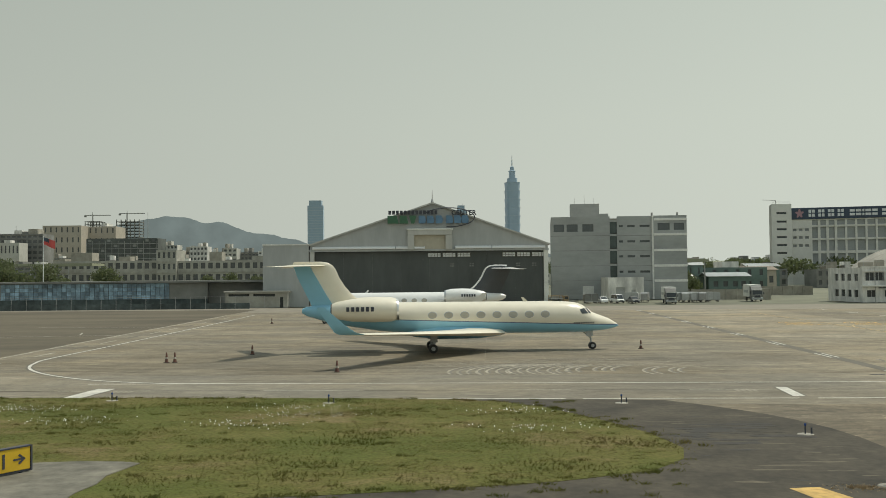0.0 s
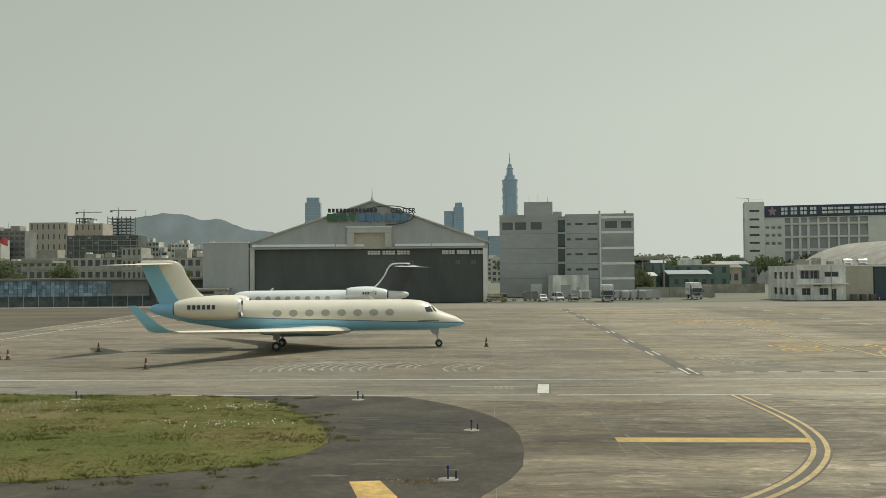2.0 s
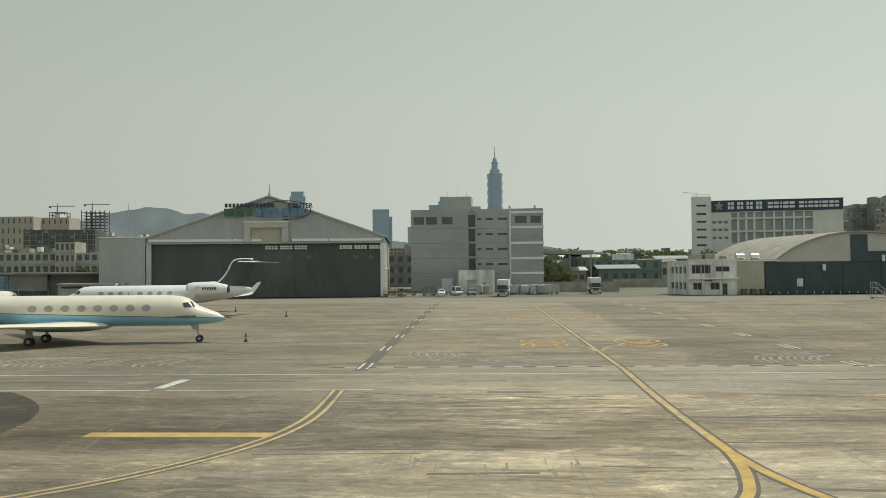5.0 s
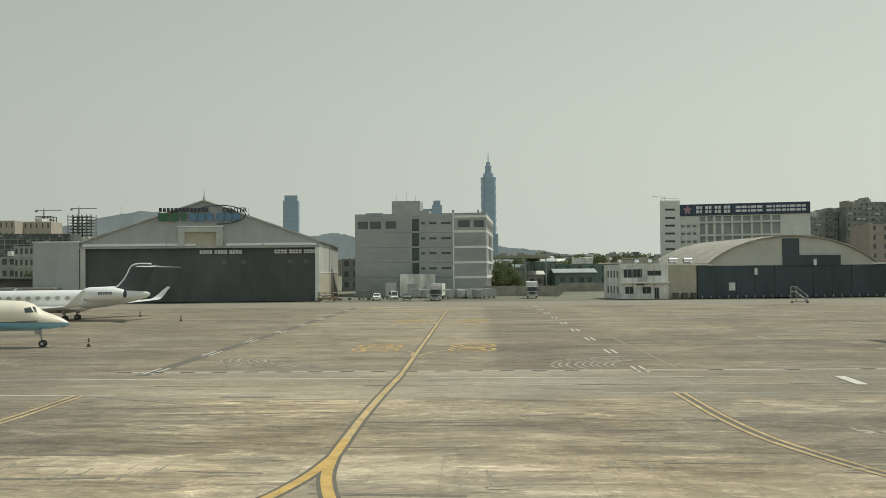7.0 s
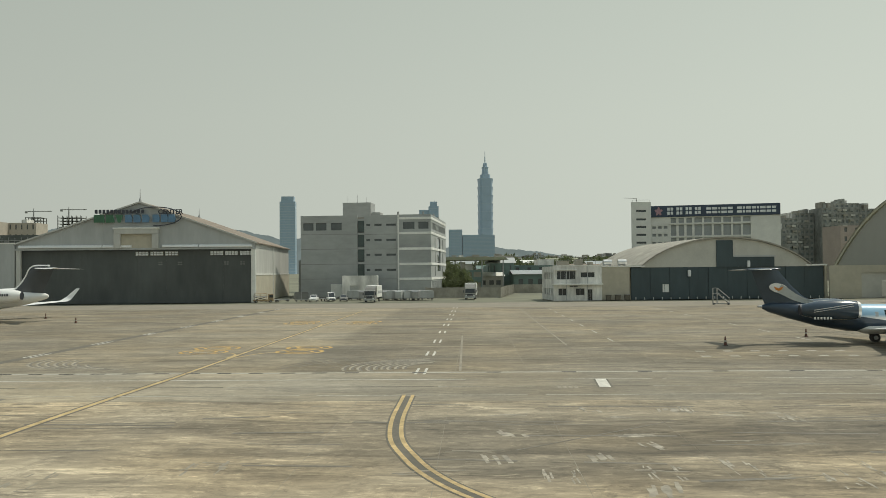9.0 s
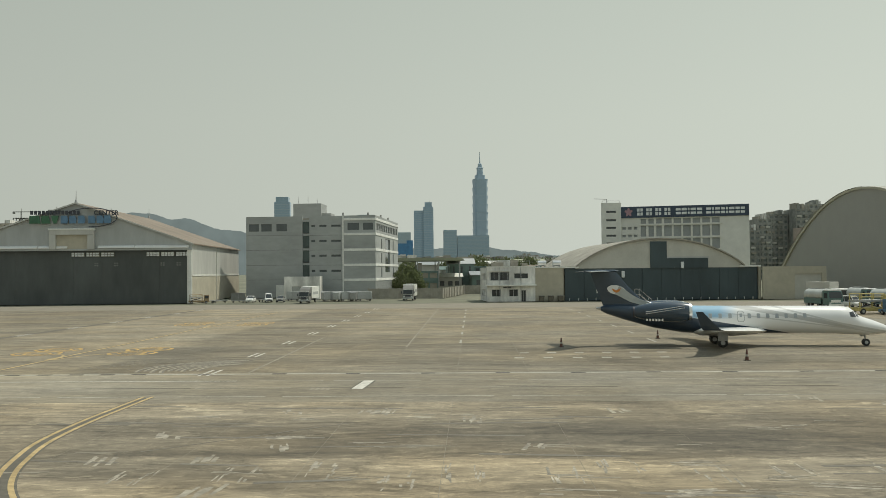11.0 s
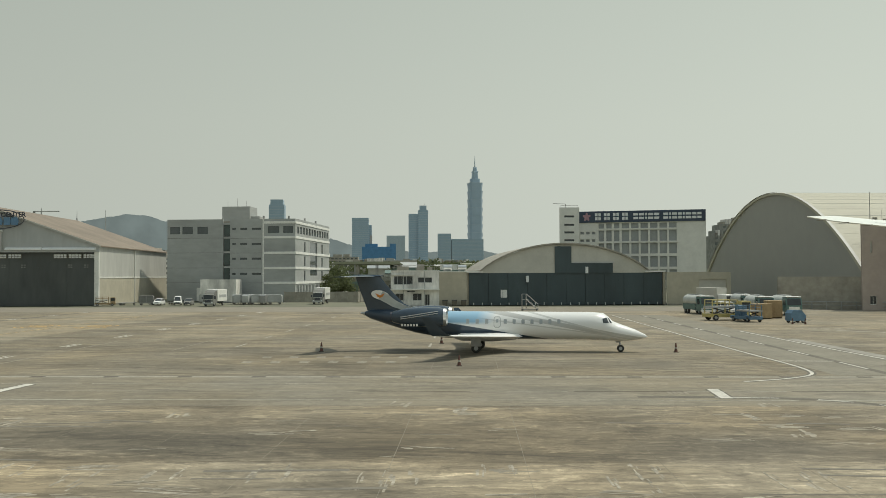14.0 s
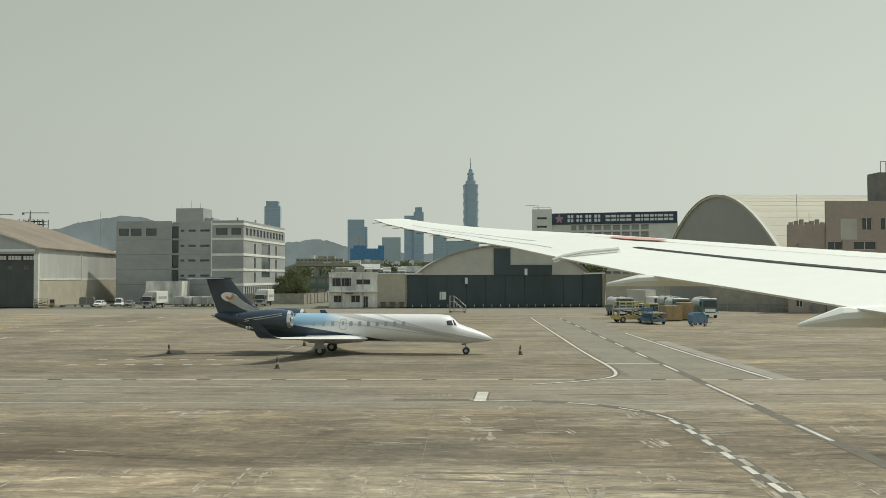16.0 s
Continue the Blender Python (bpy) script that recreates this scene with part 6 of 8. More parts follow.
def direction_sign():
    s = thing("taxiway_sign", "yellow taxiway direction sign with black figure and arrow", "sign", pose(-12.95, 31.4, 0.02, 0, 0, 236))
    part("panel", Geo().box(0, 3.2, -0.09, 0.09, 0.12, 0.86, 0.02), SIGN_YELLOW, s)
    part("frame", Geo().box(-0.06, 3.26, -0.06, 0.06, 0.06, 0.12).box(-0.06, 0.0, -0.11, 0.11, 0.06, 0.9).box(-0.06, 3.26, -0.11, 0.11, 0.86, 0.9), INK, s)
    for x in (0.3, 1.6, 2.9):
        part("leg", Geo().box(x - 0.05, x + 0.05, -0.05, 0.05, 0, 0.07), INK, s)
    # seen face: arrow, the figure 1 and part of a letter
    for yy in (0.093,):
        part("arrow", Geo().box(0.24, 0.62, yy, yy + 0.012, 0.46, 0.52).prism([(0.18, yy, 0.49), (0.40, yy, 0.66), (0.46, yy, 0.61), (0.29, yy, 0.49)], (0, 0.012, 0)).prism([(0.18, yy, 0.49), (0.29, yy, 0.49), (0.46, yy, 0.37), (0.40, yy, 0.32)], (0, 0.012, 0)), INK, s)
        part("figure", Geo().box(0.92, 1.0, yy, yy + 0.012, 0.25, 0.73), INK, s)
        part("letter", Geo().box(1.28, 1.7, yy, yy + 0.012, 0.25, 0.33).box(1.62, 1.7, yy, yy + 0.012, 0.25, 0.73), INK, s)
    p = thing("sign_pad", "weathered grey concrete pad in the grass", "concrete pad", APRON @ pose(0, 0, 0))
    g = Geo().prism([(-18.6, 32.3, 0.0), (-16.0, 31.6, 0.0), (-14.4, 31.9, 0.0), (-12.9, 31.85, 0.0), (-12.15, 31.6, 0.0), (-12.5, 29.6, 0.0), (-12.3, 28.4, 0.0), (-12.45, 27.2, 0.0), (-12.3, 25.5, 0.0), (-18.4, 25.0, 0.0)], (0, 0, 0.045))
    part("slab_top", g, PAD_TOP, p)


direction_sign()


# ---- vehicles ----
def road_wheel(parent, x, y, r=0.45, w=0.28):
    h = part("wheel", Geo().rod((x, y - w / 2 - 0.01, r), (x, y + w / 2 + 0.01, r), r * 0.5, n=12), STEEL, parent)
    t = Geo().loft([[(x + r * q * math.cos(2 * math.pi * k / 16), y + o, r + r * q * math.sin(2 * math.pi * k / 16)) for k in range(16)] for q, o in ((0.5, -w / 2), (0.95, -w / 2), (1, -w / 3), (1, w / 3), (0.95, w / 2), (0.5, w / 2))], caps=False)
    part("tyre", t, TYRE, h)


def box_truck(m, cab, cargo, label):
    """Along +x, front at x = 0."""
    t = thing("box_truck", label, "truck", m, group="box trucks")
    part("chassis", Geo().box(-7.2, -0.3, -0.5, 0.5, 0.55, 0.85), INK, t)
    c = part("cab", Geo().prism([(-2.0, -1.15, 0.55), (0, -1.15, 0.55), (0, -1.15, 1.5), (-0.25, -1.15, 2.55), (-2.0, -1.15, 2.65)], (0, 2.3, 0)), cab, t)
    part("windscreen", Geo().prism([(0.01, -1.0, 1.55), (0.01, 1.0, 1.55), (-0.22, 0.95, 2.45), (-0.22, -0.95, 2.45)], (0.02, 0, 0.01)), GLASS, c)
    for sg in (-1, 1):
        part("side_window", Geo().prism([(-0.35, sg * 1.15, 1.55), (-1.5, sg * 1.15, 1.55), (-1.5, sg * 1.15, 2.35), (-0.5, sg * 1.15, 2.35)], (0, sg * 0.02, 0)), GLASS, c)
        part("headlight", Geo().box(0.0, 0.03, sg * 0.85 - 0.18, sg * 0.85 + 0.18, 0.75, 0.95), SIGN_WHITE, c)
        part("mirror", Geo().box(-0.2, -0.1, sg * 1.35 - 0.1, sg * 1.35 + 0.1, 1.6, 2.1).box(-0.17, -0.13, min(sg * 1.15, sg * 1.3), max(sg * 1.15, sg * 1.3), 1.9, 1.95), INK, c)
    part("bumper", Geo().box(-0.1, 0.12, -1.15, 1.15, 0.4, 0.7, 0.03), GREY_PAINT, c)
    part("grille", Geo().box(0.0, 0.025, -0.6, 0.6, 0.95, 1.35), INK, c)
    b = part("cargo_box", Geo().box(-7.4, -2.15, -1.25, 1.25, 1.0, 3.7, 0.04), cargo, t)
    part("roof_fairing", Geo().prism([(-2.1, -1.1, 2.64), (-0.5, -1.1, 2.6), (-1.2, -1.1, 3.25), (-2.1, -1.1, 3.5)], (0, 2.2, 0)), cab, t)
    part("sun_visor", Geo().box(-0.32, -0.12, -1.05, 1.05, 2.5, 2.6), GREY_BAND, c)
    part("chrome_strip", Geo().box(0.0, 0.03, -1.0, 1.0, 1.4, 1.47), GREY_BAND, c)
    part("side_stripe", Geo().box(-6.8, -3.0, -1.275, -1.25, 1.9, 2.5).box(-6.8, -3.0, 1.25, 1.275, 1.9, 2.5), GREY_PAINT, b)
    for x in (-1.0, -5.6):
        for y in (-0.95, 0.95):
            road_wheel(t, x, y)
    return t


box_truck(pose(53.6, 194.0, 0, 0, 0, -99) @ Matrix.Diagonal((1.15, 1.0, 0.95, 1)), DARK_WALL, WHITE_TRIM, "white box truck parked facing the apron")
box_truck(pose(76.0, 205.0, 0, 0, 0, -97) @ Matrix.Diagonal((1.1, 1.05, 1.0, 1)), DARK_WALL, WHITE_TRIM, "white high-lift box truck with dark cab front")


def small_car(m, paint, label, van=False):
    """Along +x, front at x = 0."""
    c = thing("van" if van else "car", label, "van" if van else "car", m, group="parked cars")
    h, tail = (1.9, -4.5) if van else (1.47, -4.3)

    def hull(x, z0, z1, w):
        return [(x, -w, z0), (x, w, z0), (x, w + 0.03, z0 + 0.3), (x, w, z1 - 0.1), (x, w - 0.12, z1), (x, -w + 0.12, z1), (x, -w, z1 - 0.1), (x, -w - 0.03, z0 + 0.3)]
    b = part("body", Geo().loft([hull(0.0, 0.34, 0.68, 0.66), hull(-0.12, 0.28, 0.78, 0.78), hull(-0.9, 0.26, 0.95, 0.83), hull(tail + 0.7, 0.26, 0.98, 0.83), hull(tail + 0.08, 0.28, 0.95, 0.78), hull(tail, 0.36, 0.85, 0.7)]), paint, c)
    f0, f1, r0, r1 = (-0.55, -1.2, tail + 0.1, tail + 0.2) if van else (-0.95, -1.75, tail + 0.45, tail + 0.95)

    def deck(z, front, rear, w):
        return [(front, -w, z), (front, w, z), (rear, w, z), (rear, -w, z)]
    part("cabin_glass", Geo().loft([deck(0.93, f0, r0, 0.74), deck(h - 0.06, f1, r1, 0.6)]), GLASS, b)
    part("roof_panel", Geo().loft([deck(h - 0.09, f1 + 0.06, r1 - 0.06, 0.625), deck(h - 0.02, f1 - 0.02, r1 + 0.02, 0.61), deck(h, f1 - 0.2, r1 + 0.2, 0.5)]), paint, b)
    for sg in (-1, 1):
        for q in (0.0, 0.48, 1.0):
            lo, hi = f0 + (r0 - f0) * q, f1 + (r1 - f1) * q
            part("pillar", Geo().rod((lo, sg * 0.735, 0.92), (hi, sg * 0.6, h - 0.06), 0.045, n=5), paint, b)
        part("headlight", Geo().box(-0.1, 0.02, sg * 0.55 - 0.13, sg * 0.55 + 0.13, 0.55, 0.67), SIGN_WHITE, b)
        part("mirror", Geo().box(f0 - 0.35, f0 - 0.2, sg * 0.95 - 0.08, sg * 0.95 + 0.08, 0.98, 1.12), INK, b)
        for x in (-0.8, tail + 0.8):
            road_wheel(c, x, sg * 0.74, 0.31, 0.2)
    part("grille", Geo().box(-0.1, 0.012, -0.38, 0.38, 0.53, 0.64), INK, b)
    part("bumper", Geo().box(-0.1, 0.06, -0.7, 0.7, 0.3, 0.46, 0.03), GREY_BAND if paint is WHITE_PAINT else INK, b)
    return c


small_car(pose(40.9, 201.0, 0, 0, 0, -92), WHITE_PAINT, "white hatchback parked facing the apron")
small_car(pose(45.0, 203.0, 0, 0, 0, -80), GREY_BAND, "pale grey van parked facing the apron", van=True)
small_car(pose(47.7, 200.5, 0, 0, 0, -88), DARK_WALL, "dark grey car parked facing the apron")


def dolly(m, paint, cover=True):
    d = thing("baggage_dolly", "covered grey baggage dolly on small wheels", "baggage cart", m, group="baggage dollies")
    part("deck", Geo().box(-1.6, 1.6, -0.8, 0.8, 0.4, 0.55), STEEL, d)
    if cover:
        part("canopy", Geo().prism([(-1.55, -0.78, 0.55), (1.55, -0.78, 0.55), (1.55, -0.78, 1.9), (1.3, -0.78, 2.15), (-1.3, -0.78, 2.15), (-1.55, -0.78, 1.9)], (0, 1.56, 0)), paint, d)
        part("curtain_bar", Geo().box(-0.05, 0.05, -0.82, -0.78, 0.55, 2.1), STEEL, d)
    for x in (-1.1, 1.1):
        for y in (-0.6, 0.6):
            road_wheel(d, x, y, 0.2, 0.12)
    part("tow_bar", Geo().rod((1.6, 0, 0.42), (2.3, 0, 0.3), 0.04), STEEL, d)


rng = random.Random(8)
dolly(pose(38.2, 203.2, 0, 0, 0, 8), DARK_WALL)
for k, x in enumerate((58.2, 60.3, 62.2, 64.2, 66.3, 57.0, 59.6, 62.9, 65.6, 52.0, 49.5)):
    dolly(pose(x, 206.5 + (k // 5) * 3.2 + rng.uniform(-0.4, 0.4), 0, 0, 0, rng.uniform(-25, 25) + 90 * (k % 2)), rng.choice((GREY_PAINT, GREY_PAINT, CLADDING, STEEL)))
for k, (x, y) in enumerate(((31.5, 203.0), (33.8, 205.0), (43.6, 207.0), (38.8, 208.0))):
    dolly(pose(x, y, 0, 0, 0, 20 * k), GREY_PAINT, cover=False)


def loader(m, paint, label):
    l = thing("cargo_loader", label, "cargo loader", m, group="cargo loaders")
    part("chassis", Geo().box(-3.2, 3.2, -1.2, 1.2, 0.45, 0.95, 0.04), paint, l)
    part("platform", Geo().box(-3.0, 1.2, -1.25, 1.25, 1.75, 2.0), STEEL, l)
    for x in (-2.8, -0.9, 1.0):
        for y in (-1.15, 1.15):
            part("post", Geo().box(x - 0.06, x + 0.06, y - 0.06, y + 0.06, 0.95, 2.9), paint, l)
    for y in (-1.15, 1.15):
        part("guard_rail", Geo().rod((-2.8, y, 2.85), (1.0, y, 2.85), 0.05).rod((-2.8, y, 2.4), (1.0, y, 2.4), 0.04), paint, l)
    c = part("cab", Geo().box(1.6, 3.1, -1.1, 0.4, 0.95, 2.7, 0.05), paint, l)
    part("cab_window", Geo().box(3.1, 3.13, -0.95, 0.25, 1.6, 2.5).box(1.75, 2.95, -1.13, -1.1, 1.6, 2.5), GLASS, c)
    part("scissor", Geo().rod((-2.6, -0.9, 0.95), (0.6, -0.9, 1.75), 0.08).rod((0.6, -0.9, 0.95), (-2.6, -0.9, 1.75), 0.08), INK, l)
    for x in (-2.3, 2.2):
        for y in (-1.1, 1.1):
            road_wheel(l, x, y, 0.42, 0.3)


loader(pose(30.4, 199.0, 0, 0, 0, 15) @ Matrix.Scale(0.68, 4), CRATE_TAN, "dusty tan ground cart beside the hangar corner")
loader(pose(140.6, 122.0, 0, 0, 0, 8), YELLOW_TRUCK, "yellow cargo loader parked on the apron")
loader(pose(141.7, 117.6, 0, 0, 0, 100) @ Matrix.Scale(0.8, 4), LOADER_BLUE, "blue belt loader parked on the apron")
for x, y, w_, h_, tilt in ((146.6, 125.0, 2.6, 2.2, 12), (149.3, 127.0, 2.2, 2.6, -8)):
    cr = thing("plywood_crate", "tan plywood crate on skids", "crate", pose(x, y, 0, 0, 0, tilt), group="plywood crates")
    part("box", Geo().box(-w_ / 2, w_ / 2, -1.0, 1.0, 0.16, h_, 0.03), CRATE_TAN, cr)
    for q in (-0.45, 0.0, 0.45):
        part("batten", Geo().box(q * w_ - 0.06, q * w_ + 0.06, -1.04, -1.0, 0.16, h_), CRATE_TAN, cr)
    for q in (-0.7, 0.7):
        part("skid", Geo().box(-w_ / 2, w_ / 2, q - 0.08, q + 0.08, 0, 0.16), BARK, cr)


def tanker(m, label):
    """Along +x, front at x = 0."""
    t = thing("fuel_tanker", label, "fuel truck", m, group="fuel tankers")
    part("chassis", Geo().box(-8.6, -0.3, -0.55, 0.55, 0.6, 1.0), INK, t)
    c = part("cab", Geo().prism([(-2.0, -1.2, 0.6), (0, -1.2, 0.6), (0, -1.2, 1.6), (-0.3, -1.2, 2.75), (-2.0, -1.2, 2.85)], (0, 2.4, 0)), GREEN_TRUCK, t)
    part("windscreen", Geo().prism([(0.01, -1.05, 1.65), (0.01, 1.05, 1.65), (-0.26, 1.0, 2.65), (-0.26, -1.0, 2.65)], (0.03, 0, 0.01)), GLASS, c)
    part("cab_roof", Geo().box(-2.0, -0.35, -1.15, 1.15, 2.85, 3.0, 0.04), GREY_BAND, c)
    part("grille", Geo().box(0.0, 0.03, -0.8, 0.8, 0.95, 1.4), GREY_BAND, c)
    part("bumper", Geo().box(-0.1, 0.14, -1.2, 1.2, 0.45, 0.75, 0.03), GREY_BAND, c)
    for sg in (-1, 1):
        part("headlight", Geo().box(0.02, 0.05, sg * 0.95 - 0.15, sg * 0.95 + 0.15, 0.8, 0.98), SIGN_WHITE, c)
        part("side_window", Geo().prism([(-0.4, sg * 1.2, 1.65), (-1.5, sg * 1.2, 1.65), (-1.5, sg * 1.2, 2.5), (-0.6, sg * 1.2, 2.5)], (0, sg * 0.02, 0)), GLASS, c)
    tk = part("tank", Geo().loft([[(x, 1.2 * q * math.cos(2 * math.pi * k / 24), 2.15 + 0.98 * q * math.sin(2 * math.pi * k / 24)) for k in range(24)] for x, q in ((-8.7, 0.1), (-8.65, 0.8), (-8.5, 1.0), (-2.6, 1.0), (-2.45, 0.8), (-2.4, 0.1))]), TANK_PAINT, t, "pale rounded tank", smooth=True)
    part("catwalk", Geo().box(-8.2, -2.9, -0.35, 0.35, 3.12, 3.2), STEEL, tk)
    part("skirt", Geo().box(-8.4, -2.6, -1.2, -1.1, 0.7, 1.6).box(-8.4, -2.6, 1.1, 1.2, 0.7, 1.6), GREEN_TRUCK, t)
    for x in (-1.0, -6.2, -7.5):
        for y in (-1.0, 1.0):
            road_wheel(t, x, y, 0.5, 0.32)


tanker(pose(144.0, 140.0, 0, 0, 0, -88), "green and white fuel tanker parked near the hangar")
tanker(pose(151.2, 134.0, 0, 0, 0, -96), "green and white fuel tanker facing the apron")
tanker(pose(155.4, 133.6, 0, 0, 0, -96), "green fuel tanker with a pale tank")
tanker(pose(153.6, 146.5, 0, 0, 0, -95), "green and white fuel tanker in the second row")
small_car(pose(149.4, 143.0, 0, 0, 0, -70), WHITE_PAINT, "white pick-up parked between the tankers", van=True)
lr = thing("white_lorry", "tall white lorry parked by the shutter bay", "lorry", pose(154.5, 158.5, 0, 0, 0, -65))
part("cargo_box", Geo().box(-7.5, -2.2, -1.25, 1.25, 1.0, 4.0, 0.05), OFF_WALL, lr)
part("cab", Geo().box(-2.1, 0, -1.2, 1.2, 0.5, 2.8, 0.12), GREY_BAND, lr)
part("windscreen", Geo().box(0.0, 0.03, -1.0, 1.0, 1.6, 2.5), GLASS, lr)
for x in (-1.0, -6.0):
    for y in (-1.0, 1.0):
        road_wheel(lr, x, y)
bx = thing("equipment_box", "blue covered ground equipment on wheels", "ground equipment", pose(147.0, 113.6, 0, 0, 0, 10))
part("body", Geo().prism([(-1.3, -0.7, 0.3), (0.9, -0.7, 0.3), (0.9, -0.7, 1.0), (0.2, -0.7, 1.7), (-1.0, -0.7, 1.7), (-1.3, -0.7, 1.3)], (0, 1.4, 0)), LOADER_BLUE, bx)
part("tow_bar", Geo().rod((0.9, 0, 0.45), (2.0, 0, 0.3), 0.05), STEEL, bx)
for x in (-0.9, 0.5):
    for y in (-0.6, 0.6):
        road_wheel(bx, x, y, 0.24, 0.14)


def steps_unit(m):
    s = thing("mobile_steps", "wheeled steel access steps with handrails", "mobile steps", m)
    for k in range(7):
        part("tread", Geo().box(-0.1 + 0.3 * k, 0.22 + 0.3 * k, -0.5, 0.5, 2.0 - 0.27 * k, 2.05 - 0.27 * k), STEEL, s)
    for y in (-0.52, 0.52):
        part("stringer", Geo().rod((-0.2, y, 2.1), (2.0, y, 0.15), 0.06), STEEL, s)
        part("handrail", Geo().rod((-0.9, y, 3.0), (-0.1, y, 3.0), 0.035).rod((-0.1, y, 3.0), (2.0, y, 1.15), 0.035).rod((2.0, y, 1.15), (2.0, y, 0.15), 0.035).rod((-0.9, y, 3.0), (-0.9, y, 0.2), 0.045).rod((-0.15, y, 3.0), (-0.15, y, 0.2), 0.045), STEEL, s)
    part("landing", Geo().box(-0.95, -0.05, -0.5, 0.5, 2.0, 2.06), STEEL, s)
    part("base_frame", Geo().box(-1.0, 2.0, -0.6, -0.5, 0.15, 0.25).box(-1.0, 2.0, 0.5, 0.6, 0.15, 0.25), STEEL, s)
    for x in (-0.8, 1.8):
        for y in (-0.62, 0.62):
            road_wheel(s, x, y, 0.15, 0.1)


steps_unit(pose(117.6, 160.5, 0, 0, 0, -12))

# low concrete walls and the gate lane
def panel_wall(p, q, h, n_, label):
    w = thing("site_wall", label, "wall", Matrix())
    p, q = Vector(p), Vector(q)
    d = (q - p).normalized()
    nn = Vector((-d.y, d.x))
    for k in range(n_):
        a, b = p.lerp(q, k / n_), p.lerp(q, (k + 1) / n_)
        a2, b2 = a + d * 0.12, b - d * 0.12
        part("wall_panel", Geo().prism([(a2.x, a2.y, 0), (b2.x, b2.y, 0), (b2.x + nn.x * 0.15, b2.y + nn.y * 0.15, 0), (a2.x + nn.x * 0.15, a2.y + nn.y * 0.15, 0)], (0, 0, h)), CONCRETE, w)
        part("wall_post", Geo().box(a.x - 0.14, a.x + 0.14, a.y - 0.16, a.y + 0.16, 0, h + 0.12), CONCRETE, w)


panel_wall((66.5, 222.0), (84.5, 219.5), 2.5, 7, "weathered concrete panel wall along the apron edge")
panel_wall((84.5, 219.5), (93.0, 262.0), 2.5, 14, "concrete panel wall beside the gate lane")
panel_wall((93.0, 262.0), (112.0, 259.0), 2.5, 7, "concrete panel wall behind the gate lane")


# ---- trees ----
def tree(x, y, h, spread, seed, label="broad green tree behind the wall"):
    r = random.Random(seed)
    t = thing("tree", label, "tree", pose(x, y, 0), group="trees")
    tr = Geo()
    tr.rod((0, 0, 0), (0.1, 0, h * 0.5), 0.045 * h, 0.025 * h)
    tips = []
    for k in range(7):
        a = 2 * math.pi * k / 7 + r.uniform(-0.3, 0.3)
        p = Vector((math.cos(a) * spread * 0.6, math.sin(a) * spread * 0.6, h * r.uniform(0.32, 0.85)))
        tr.rod((0.05, 0, h * r.uniform(0.22, 0.45)), p, 0.016 * h, 0.006 * h, n=6)
        tips.append(p)
    tips.append(Vector((0, 0, h * 0.9)))
    part("trunk", tr, BARK, t)
    g = Geo()
    for k in range(1900):
        c = tips[r.randrange(len(tips))]
        v = Vector((r.gauss(0, 1), r.gauss(0, 1), r.gauss(0, 0.8)))
        v = v.normalized() * (r.random() ** 0.45) * spread * r.uniform(0.35, 0.62)
        q = c + Vector((v.x, v.y, v.z * 0.7))
        s = r.uniform(0.2, 0.46) * (h / 7) ** 0.5
        e = Euler((r.uniform(0, 6.28), r.uniform(0, 6.28), r.uniform(0, 6.28))).to_matrix()
        g.add([q + e @ Vector(o) * s for o in ((-1, 0, 0), (0, -0.55, 0.12), (1, 0, 0), (0, 0.55, 0.12))], [(0, 1, 2, 3)])
    part("crown", g, LEAF, t)


rng = random.Random(77)
for k, (x, y, h) in enumerate(((74, 262, 7.5), (78, 266, 6.5), (76, 274, 8), (72, 280, 8.5),
                               (104, 372, 12), (112, 365, 11), (120, 378, 12), (128, 372, 11), (96, 385, 12),
                               (-118, 268, 11), (-110, 275, 12), (-102, 262, 10), (-126, 280, 12), (-134, 272, 10), (-94, 282, 9), (-142, 290, 12), (-60, 268, 7), (-52, 262, 6.5), (-45, 262, 7), (-38, 260, 6.5))):
    tree(x, y, h * (0.85 + 0.3 * ((k * 7) % 5) / 5), h * (0.5 + 0.2 * ((k * 3) % 4) / 4), 100 + k)


